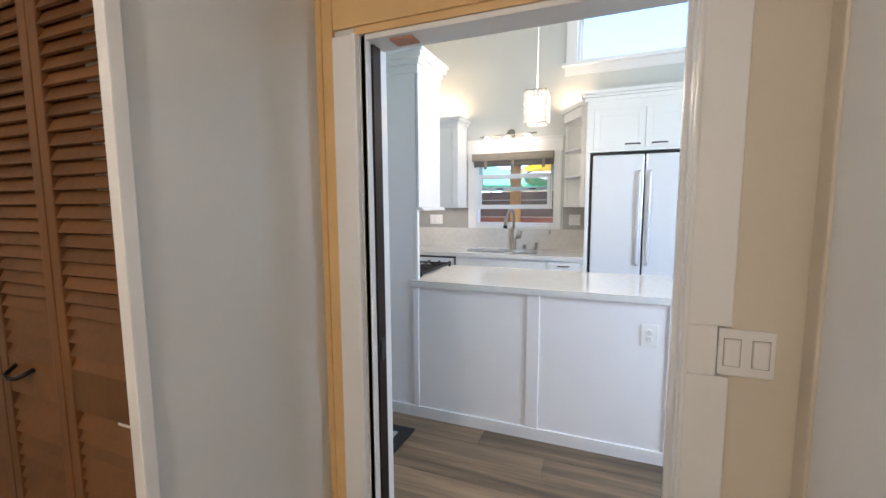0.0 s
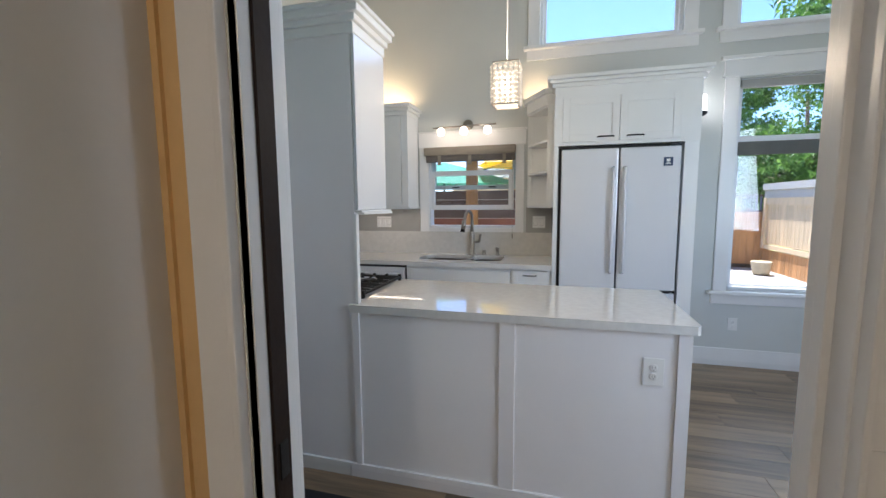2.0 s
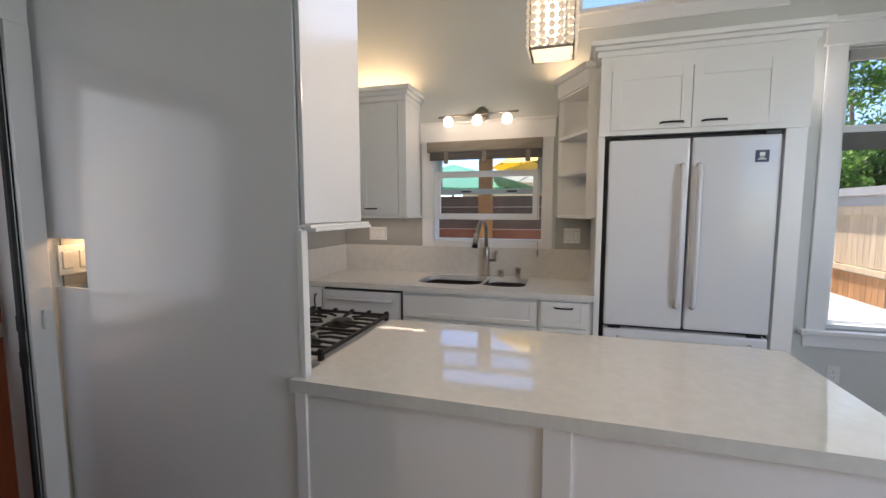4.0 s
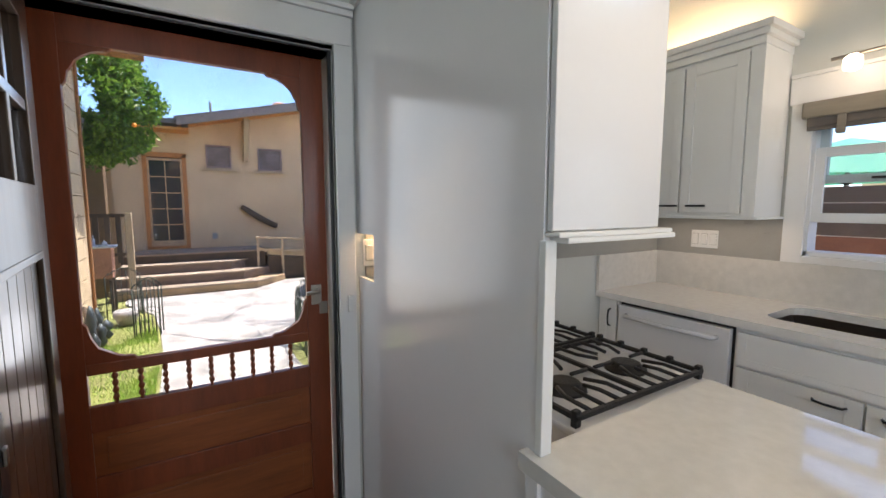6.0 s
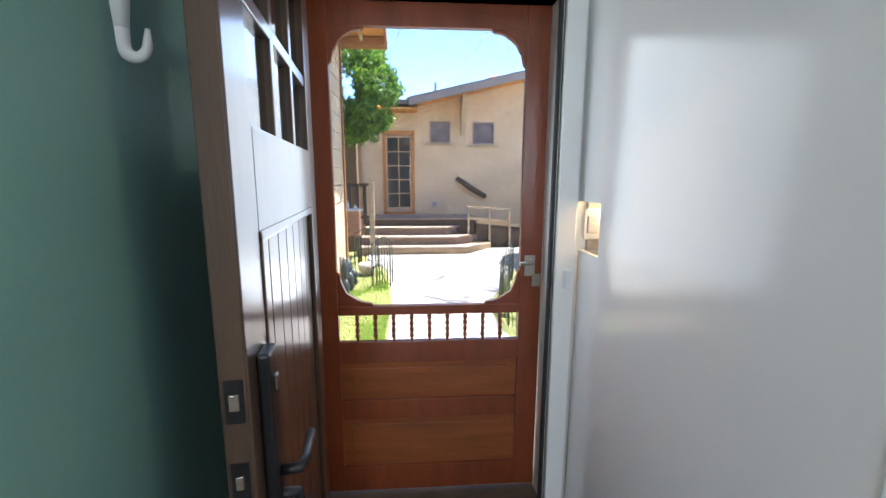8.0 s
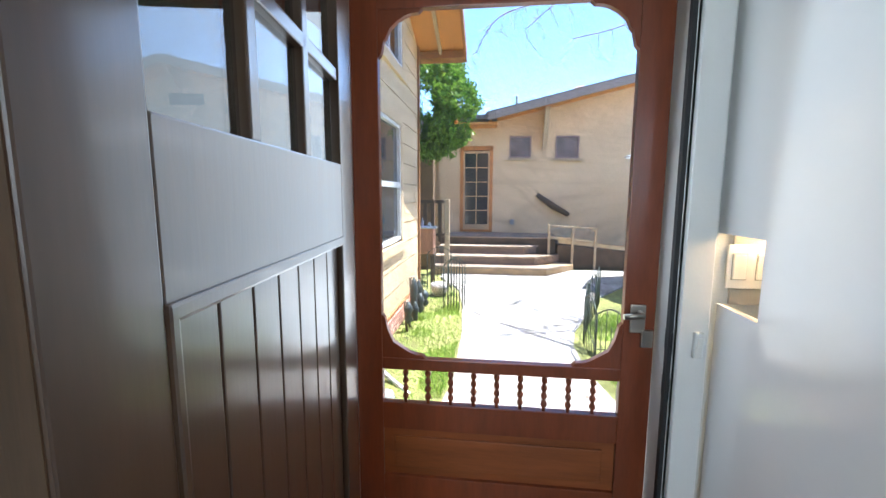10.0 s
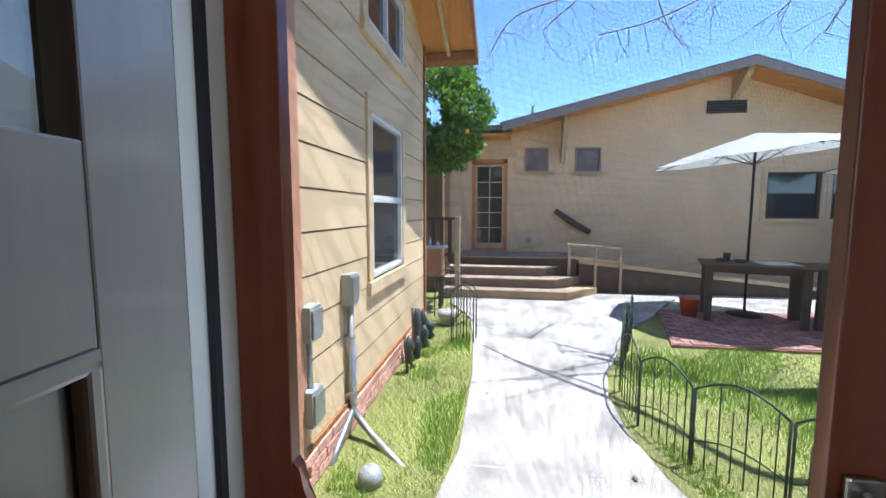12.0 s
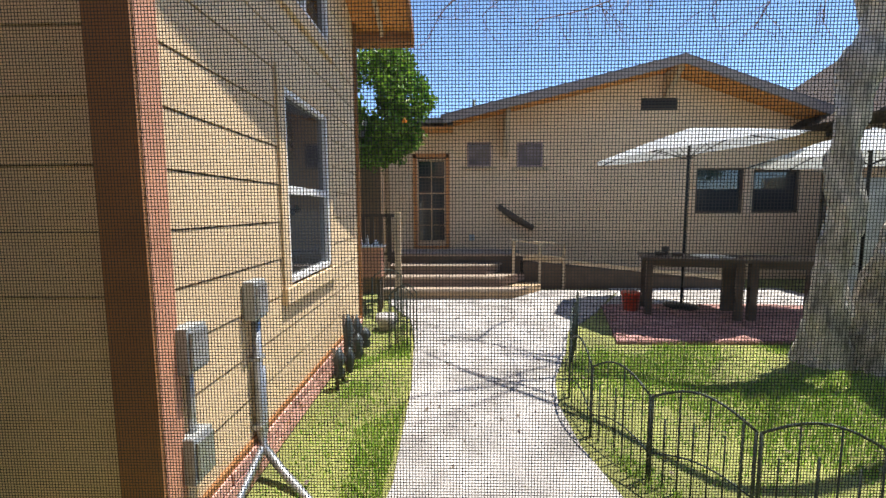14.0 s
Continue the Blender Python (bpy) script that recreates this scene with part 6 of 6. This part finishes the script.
for pts, r0 in (([(-5.6, 7.4, 4.8), (-5.1, 7.2, 5.0), (-4.89, 6.7, 5.1), (-4.72, 6.15, 5.1), (-4.73, 5.75, 5.1), (-4.9, 5.57, 5.1), (-5.36, 5.29, 5.1), (-5.69, 4.94, 5.1), (-6.17, 4.44, 5.1), (-6.89, 3.82, 5.1)], 0.08), ([(-5.36, 5.29, 5.1), (-5.92, 4.89, 5.1), (-6.47, 4.09, 5.1)], 0.028)):
    P_, R_ = dense(pts, [r0 * (1 - 0.85 * i_ / (len(pts) - 1)) for i_ in range(len(pts))], 0.12)
    tube(bm, P_, 0.01, 7, R_)
for pts in ([(-5.95, 6.1, 4.6), (-6.3, 5.5, 4.25), (-6.6, 4.96, 4.0), (-6.6, 4.2, 3.66), (-6.6, 3.56, 3.52)], [(-6.3, 6.0, 4.6), (-6.6, 5.79, 4.05), (-6.6, 5.45, 3.62)], [(-6.3, 6.2, 4.7), (-6.6, 6.26, 4.05), (-6.6, 5.93, 3.4)], [(-6.3, 6.5, 4.7), (-6.6, 6.68, 4.02), (-6.6, 6.68, 3.46)], [(-6.3, 5.5, 4.5), (-7.2, 4.3, 4.7), (-7.6, 3.6, 4.5), (-7.8, 3.0, 4.1)], [(-7.2, 4.3, 4.7), (-7.9, 4.6, 4.5), (-8.2, 4.9, 4.1)], [(-7.6, 3.6, 4.5), (-8.0, 2.6, 4.4), (-8.2, 2.2, 3.9)]):
    P_, R_ = dense(pts, [0.015 - 0.010 * i_ / (len(pts) - 1) for i_ in range(len(pts))], 0.12)
    tube(bm, P_, 0.01, 5, R_)
    for q in P_[1:]:
        limb(bm, q, (rng.uniform(-0.6, 0.6), rng.uniform(-1, 0.8), rng.uniform(-1, 0.0)), rng.uniform(0.25, 0.5), 0.005, 2, rng, 3, 0.25)
part("crown_branches", bm, mat("pinkish_twig", (0.30, 0.20, 0.19), 0.8), tr, "fine bare branches", "stuff")

# leafy trees: blob clouds of small leaves
def leaf_cloud(bm, c, r, n, rng, size, squash=0.8):
    for _ in range(n):
        while True:
            p = Vector((rng.uniform(-1, 1), rng.uniform(-1, 1), rng.uniform(-1, 1)))
            if 0.25 < p.length < 1:
                break
        p = p * (0.6 + 0.4 * rng.random())
        co = Vector(c) + Vector((p.x * r, p.y * r, p.z * r * squash))
        n3 = Vector((rng.uniform(-1, 1), rng.uniform(-1, 1), rng.uniform(-0.2, 1))).normalized()
        t = n3.orthogonal().normalized()
        s = n3.cross(t)
        a = rng.uniform(0, 6.28)
        t, s = t * math.cos(a) + s * math.sin(a), s * math.cos(a) - t * math.sin(a)
        L = size * rng.uniform(0.7, 1.3)
        vs = [bm.verts.new(co + t * L * x + s * L * y + n3 * L * z) for x, y, z in ((-0.5, 0, 0), (0, 0.22, 0.07), (0.55, 0, -0.04), (0, -0.22, 0.07))]
        bm.faces.new(vs)


M_LEAF = leaf_mat("citrus_leaf", (0.06, 0.17, 0.015), (0.24, 0.40, 0.05), 0.42)
M_LEAF2 = leaf_mat("tree_leaf", (0.06, 0.16, 0.03), (0.22, 0.38, 0.08), 0.5)
rng = random.Random(8)
ot = thing("orange_tree", (-8.4, 1.2, GZ), "leafy orange tree with a few ripe oranges", "tree")
part("trunk", T([(-8.4, 0.75, GZ), (-8.4, 0.8, 0.9), (-8.35, 1.0, 1.9), (-8.4, 1.2, 2.8)], 0.07, 10, [0.09, 0.07, 0.06, 0.04]), M_BARK, ot)
bm = bmesh.new()
for k in range(95):
    a, b_ = rng.uniform(0, 6.28), rng.uniform(-1, 1)
    rr = math.sqrt(max(0, 1.04 - b_ * b_)) * 0.8 * rng.uniform(0.5, 1)
    c = (-8.4 + rr * math.cos(a), 1.38 + rr * 1.0 * math.sin(a), 3.02 + b_ * 0.78)
    leaf_cloud(bm, c, rng.uniform(0.2, 0.36), 150, rng, 0.10)
part("crown", bm, M_LEAF, ot, "glossy green leaves", "stuff")
M_ORANGE = mat("orange_fruit", (0.85, 0.27, 0.02), 0.5, bump=0.02)
for k in range(6):
    a = rng.uniform(-0.9, 1.2)
    bm = bmesh.new()
    bmesh.ops.create_icosphere(bm, subdivisions=2, radius=0.034, matrix=Matrix.Translation((-8.4 + 0.9 * math.cos(a), 1.38 + 0.95 * math.sin(a), 2.6 + rng.random() * 0.9)))
    part("orange", bm, M_ORANGE, ot, "ripe orange")

# things by the porch
bq = thing("garden_cabinet", (-8.0, 1.5, GZ), "pinkish garden cabinet on legs with things on top", "cabinet")
part("body", B(-8.2, -7.9, 1.02, 1.49, 0.38, 0.84, bev=0.01), M_PINK, bq)
part("top", B(-8.23, -7.87, 0.99, 1.54, 0.84, 0.87, bev=0.004), M_TRIM, bq, "pale cabinet top")
for k, (yb, hb, rb_) in enumerate(((1.08, 0.2, 0.03), (1.17, 0.12, 0.025), (1.27, 0.16, 0.022), (1.4, 0.08, 0.035))):
    bt2 = thing("bottle", (-8.05, yb, 0.87), "small pale bottle standing on the garden cabinet", "bottle", "bottles on the garden cabinet")
    part("glass_body", lathe(bmesh.new(), -8.05, yb, [(rb_, 0.87), (rb_, 0.87 + hb * 0.6), (rb_ * 0.4, 0.87 + hb * 0.75), (rb_ * 0.4, 0.87 + hb)], 10), M_VINYL, bt2)
for x in (-8.17, -7.93):
    for y in (1.05, 1.46):
        part("leg", B(x - 0.02, x + 0.02, y - 0.02, y + 0.02, GZ, 0.35), M_DKWOOD, bq)
pr = thing("porch_railing", (-8.6, 1.6, GZ), "dark timber porch railing with balusters", "railing")
part("rail", B((-8.9, -8.84, 0.5, 1.6, 1.28, 1.34), (-8.9, -8.84, 0.5, 1.6, 0.62, 0.67)), M_DKWOOD, pr)
for k in range(7):
    part("baluster", B(-8.89, -8.85, 0.55 + k * 0.15, 0.62 + k * 0.15, 0.5, 1.28), M_DKWOOD, pr)
part("post", B(-8.92, -8.82, 1.58, 1.68, GZ, 1.36, bev=0.01), M_LIGHTWOOD, pr)
# siding brown is darkened to hold the shade on this wall
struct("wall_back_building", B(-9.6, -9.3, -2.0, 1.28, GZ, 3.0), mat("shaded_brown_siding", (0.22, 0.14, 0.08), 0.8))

# clutter along the footing
rng = random.Random(3)
for k in range(6):
    x = -5.2 - k * 0.17
    gl = thing("garden_ornament", (x, WY + 0.2, GZ), "small dark weathered garden ornament against the brick footing", "ornament", "garden ornaments")
    h = rng.uniform(0.3, 0.58)
    part("stem", T([(x, WY + 0.16, GZ), (x + 0.02, WY + 0.14, GZ + h)], 0.016, 8), M_DKWOOD, gl)
    part("body", lathe(bmesh.new(), x, WY + 0.18 + 0.05 * (k % 2), [(0.02, GZ + h * 0.25), (rng.uniform(0.03, 0.07), GZ + h * 0.4), (rng.uniform(0.02, 0.04), GZ + h * 0.55), (rng.uniform(0.04, 0.075), GZ + h * 0.72), (rng.uniform(0.02, 0.05), GZ + h * 0.86), (0.01, GZ + h)], 10), mat("dark_metal_ornament", (0.07, 0.085, 0.09), 0.5, 0.5), gl)
dmg = thing("garden_light_cover", (-3.5, 1.76, GZ), "small grey domed cover standing in the grass by the brick footing", "cover")
part("dome", lathe(bmesh.new(), -3.5, 1.76, [(0.07, GZ), (0.075, GZ + 0.05), (0.06, GZ + 0.09), (0.02, GZ + 0.11)], 16), M_GREYBOX, dmg)
po = thing("garden_pot", (-7.0, 1.75, GZ), "pale round garden pot on the ground by the small fence", "pot")
part("pot", lathe(bmesh.new(), -7.0, 1.72, [(0.09, GZ), (0.15, GZ + 0.14), (0.14, GZ + 0.2), (0.12, GZ + 0.2)], 16), M_CONC, po)

# background behind the buildings
bh = thing("neighbour_house", (-14, 14, GZ), "brown roofed neighbouring house behind the garden", "house")
part("wall", B(-13.5, -9.5, 10.9, 16, GZ, 3.2), M_FARW, bh)
part("roof", P([(9.6, 3.0), (13.5, 5.6), (17, 3.1)], "x", -14, -8.9), mat("dark_brown_shingle", (0.045, 0.028, 0.02), 0.9, var=0.2, scale=10), bh)
struct("garden_wall", B((-9.0, -8.85, 9.0, 16, GZ, 1.9)), M_CONC)

# seen through the sink window: a slatted fence with umbrellas beyond
sf = thing("slatted_fence", (-0.5, 6.35, GZ), "brown and red slatted timber screen fence with an orange post", "fence")
M_GREYW = mat("grey_brown_slat", (0.16, 0.115, 0.10), 0.7, var=0.15, scale=4, rand=0.3)
for k in range(11):
    z = 0.335 + k * 0.1155
    part("slat", B(-2.6, 1.2, 6.36, 6.385, z, z + 0.108, bev=0.003), M_REDW if k < 8 else M_GREYW, sf)
part("post", B(-0.71, -0.57, 6.29, 6.36, GZ, 2.1, bev=0.005), M_CEDAR, sf)
part("post", B((-2.5, -2.4, 6.39, 6.45, GZ, 1.7), (1.05, 1.15, 6.39, 6.45, GZ, 1.7)), M_CEDAR, sf)
umbrella(-1.5, 8.2, 2.08, 1.35, "green canvas umbrella beyond the slatted fence", canvas("green_canvas", (0.05, 0.34, 0.22)))
umbrella(0.35, 8.6, 2.3, 1.5, "white canvas umbrella beyond the slatted fence", canvas("white_canvas", (0.7, 0.72, 0.72)))
umbrella(-0.05, 7.7, 2.36, 0.8, "yellow canvas umbrella beyond the slatted fence", canvas("yellow_canvas", (0.8, 0.5, 0.02)))

# pale backing added so that light shows between the fence slats
struct("pale_wall_beyond", B(-4, 1.6, 7.0, 7.1, GZ, 1.55), M_TRIM)
# seen through the tall window: cedar fence, gate, basket, trees
struct("side_patio", B(1.2, 9, 5.8, 13.2, GZ - 0.1, GZ + 0.03), M_CONC, "pale concrete side patio")
cf = thing("cedar_fence", (4.4, 12.6, GZ), "orange cedar board fence with a blue-grey picket top", "fence")
for k in range(16):
    x = 2.85 + k * 0.145
    part("board", B(x, x + 0.14, 12.6, 12.62, GZ + 0.12, 1.20), M_CEDAR, cf)
part("rail", B((2.8, 5.15, 12.56, 12.6, GZ + 0.02, GZ + 0.12), (2.8, 5.15, 12.56, 12.63, 1.20, 1.25), (2.8, 5.15, 12.58, 12.63, 1.56, 1.60)), M_DKWOOD, cf)
for k in range(24):
    x = 2.85 + k * 0.096
    part("picket", B(x, x + 0.035, 12.6, 12.62, 1.25, 1.57), mat("blue_grey_lattice", (0.16, 0.18, 0.26), 0.7), cf)
part("post", B(5.08, 5.18, 12.55, 12.65, GZ, 1.72), M_CEDAR, cf)
g2 = thing("fence_panel", (5.05, 11.3, GZ), "cedar panelled fence return coloured sunlit, with a pale frame and grey cap", "fence")
# paler cedar: the sun on this panel is put into its colour
M_SUNLITW = mat("sunlit_pale_cedar", (0.72, 0.56, 0.36), 0.7, var=0.12, scale=4, stretch=(3, 3, 0.5), rand=0.4)
for k in range(15):
    part("board", B(5.05, 5.07, 10.32 + k * 0.15, 10.46 + k * 0.15, 0.48, 1.36), M_SUNLITW, g2)
    part("lower_board", B(5.05, 5.07, 10.32 + k * 0.15, 10.46 + k * 0.15, GZ + 0.03, 0.34), M_CEDAR, g2)
part("frame", B((5.02, 5.08, 10.3, 12.54, 0.36, 0.46), (5.02, 5.08, 10.3, 12.54, 1.36, 1.52), (5.0, 5.05, 12.44, 12.54, 0.36, 1.52)), M_SUNLITW, g2)
part("cap", B(4.95, 5.35, 10.2, 12.5, 1.70, 1.84), mat("grey_cap", (0.5, 0.48, 0.45), 0.7), g2)
part("cap_rail", B(5.0, 5.12, 10.3, 12.5, 1.52, 1.70), mat("grey_cap_b", (0.50, 0.48, 0.45), 0.7), g2)
bk = thing("basket", (4.62, 11.5, GZ), "pale woven basket on the patio by the fence", "basket")
part("basket_body", lathe(bmesh.new(), 4.62, 11.5, [(0.13, GZ + 0.03), (0.16, GZ + 0.1), (0.19, GZ + 0.30), (0.185, GZ + 0.32), (0.17, GZ + 0.30)], 18), mat("wicker", (0.50, 0.42, 0.28), 0.8, bump=0.08, bscale=120, stretch=(1, 1, 3)), bk)
rng = random.Random(12)
for (tx, ty, rr, zz) in ((4.4, 16.2, 2.6, 4.3), (7.3, 15.9, 2.8, 4.6), (5.6, 14.2, 1.3, 2.1), (7.6, 14.0, 1.4, 2.3), (5.2, 9.2, 1.5, 4.6)):
    tt = thing("tree", (tx, ty, GZ), "leafy green garden tree beyond the fence", "tree", "trees beyond the fence")
    part("trunk", T([(tx, ty, GZ), (tx + 0.1, ty, zz * 0.5), (tx, ty + 0.1, zz)], 0.12, 10, [0.09, 0.07, 0.04]), M_DKWOOD, tt)
    bm = bmesh.new()
    for k in range(60):
        a, b_ = rng.uniform(0, 6.28), rng.uniform(-0.7, 1)
        q = math.sqrt(max(0, 1 - b_ * b_)) * rr * rng.uniform(0.5, 1.0)
        leaf_cloud(bm, (tx + q * math.cos(a), ty + q * math.sin(a), zz + b_ * rr * 0.7), rng.uniform(0.35, 0.7), 190, rng, 0.13)
    part("crown", bm, M_LEAF2, tt, "green leaves", "stuff")

# grass blades and dry leaves
M_BLADE = leaf_mat("grass_blade", (0.13, 0.32, 0.03), (0.46, 0.57, 0.12), 0.42)
rng = random.Random(77)
def inside(px, py, poly):
    r, j = False, len(poly) - 1
    for i in range(len(poly)):
        if (poly[i][1] > py) != (poly[j][1] > py) and px < (poly[j][0] - poly[i][0]) * (py - poly[i][1]) / (poly[j][1] - poly[i][1]) + poly[i][0]:
            r = not r
        j = i
    return r
lawns = ([(-2.9, 3.95), (-3.8, 3.62), (-4.9, 3.5), (-5.6, 3.68), (-6.4, 4.1), (-6.38, 4.6), (-6.38, 7.5), (-5, 7.6), (-2.9, 7.2)], [(-3.4, 1.5), (-6.8, 1.5), (-7.2, 1.95), (-6.3, 2.1), (-5.2, 2.19), (-3.9, 2.2), (-3.2, 2.1)])
bm = bmesh.new()
for poly, n in ((lawns[0], 42000), (lawns[1], 14000)):
    x0, x1 = min(p[0] for p in poly), max(p[0] for p in poly)
    y0, y1 = min(p[1] for p in poly), max(p[1] for p in poly)
    for _ in range(n):
        x, y = rng.uniform(x0, x1), rng.uniform(y0, y1)
        if not inside(x, y, poly):
            continue
        dens = noise.noise(Vector((x * 1.3, y * 1.3, 0.3)))
        if dens < -0.15 and rng.random() < 0.8:
            continue
        h = rng.uniform(0.02, 0.06) * (1 + max(-0.4, dens))
        a = rng.uniform(0, 6.28)
        w_ = 0.005
        lx, ly = rng.uniform(-0.03, 0.03), rng.uniform(-0.03, 0.03)
        q = [bm.verts.new(c) for c in ((x - w_ * math.cos(a), y - w_ * math.sin(a), GZ - 0.01), (x + w_ * math.cos(a), y + w_ * math.sin(a), GZ - 0.01), (x + lx, y + ly, GZ + h))]
        bm.faces.new(q)
part("grass", bm, M_BLADE, None, "patchy green lawn grass", "stuff")
bm = bmesh.new()
for _ in range(120):
    x, y = rng.uniform(-9, -3), rng.uniform(1.6, 6.5)
    a = rng.uniform(0, 6.28)
    s_ = rng.uniform(0.012, 0.03)
    z = GZ + 0.024 + rng.random() * 0.004
    q = [bm.verts.new((x + s_ * math.cos(a + t), y + s_ * 0.6 * math.sin(a + t), z + rng.uniform(0, 0.008))) for t in (0, 1.5, 3.1, 4.6)]
    bm.faces.new(q)
part("fallen_leaves", bm, mat("dry_leaf", (0.16, 0.12, 0.09), 0.8, bump=0), None, "dry fallen leaves", "stuff")

# distant backdrop
for k, (x, y, sx, sy, h) in enumerate(((-30, -6, 6, 12, 4.5), (-34, 22, 8, 16, 5), (6, 34, 26, 6, 4), (-16, 30, 10, 8, 5))):
    struct("backdrop", B(x - sx / 2, x + sx / 2, y - sy / 2, y + sy / 2, GZ, h), M_FARW)

# floor planks, last
plank_mesh = {}
W_, LN = 0.18, 1.22
row = 0
y = 2.0 - 1.98 + 0.0
rng = random.Random(4)
yy = -1.7
count = 0
fl = thing("floor", (1.4, 3.7, FLOOR), "brown wood-look vinyl plank floor", "floor")
fl["kind"] = "structure"
def add_plank(x0, x1, ya, yb):
    key = (round(x1 - x0, 3), round(yb - ya, 3))
    if key not in plank_mesh:
        bm = bmesh.new()
        L, Wd, b_ = key[0] / 2 - 0.0006, key[1] / 2 - 0.0006, 0.0015
        lo = [bm.verts.new((sx * L, sy * Wd, -0.012)) for sx, sy in ((-1, -1), (1, -1), (1, 1), (-1, 1))]
        md = [bm.verts.new((sx * L, sy * Wd, -b_)) for sx, sy in ((-1, -1), (1, -1), (1, 1), (-1, 1))]
        hi = [bm.verts.new((sx * (L - b_), sy * (Wd - b_), 0)) for sx, sy in ((-1, -1), (1, -1), (1, 1), (-1, 1))]
        for p, q in ((lo, md), (md, hi)):
            for i in range(4):
                bm.faces.new((p[i], p[(i + 1) % 4], q[(i + 1) % 4], q[i]))
        bm.faces.new(hi)
        me = bpy.data.meshes.new("plank")
        bm.to_mesh(me)
        bm.free()
        me.materials.append(M_FLOOR)
        plank_mesh[key] = me
    o = new("plank", plank_mesh[key])
    o.parent = fl
    o.location = Vector(((x0 + x1) / 2, (ya + yb) / 2, FLOOR)) - Vector(fl.location)
def lay(xa, xb, ya, yb):
    y, row = ya, 0
    while y < yb - 0.01:
        yn = min(y + W_, yb)
        x = xa - (0.0, 0.41, 0.82, 0.2)[row % 4]
        while x < xb:
            a, b_ = max(x, xa), min(x + LN, xb)
            if b_ - a > 0.05:
                add_plank(a, b_, y, yn)
            x += LN
        y, row = yn, row + 1
lay(-0.37, 1.1, -1.7, 1.9)
lay(-1.76, 4.4, 1.9, 5.42)
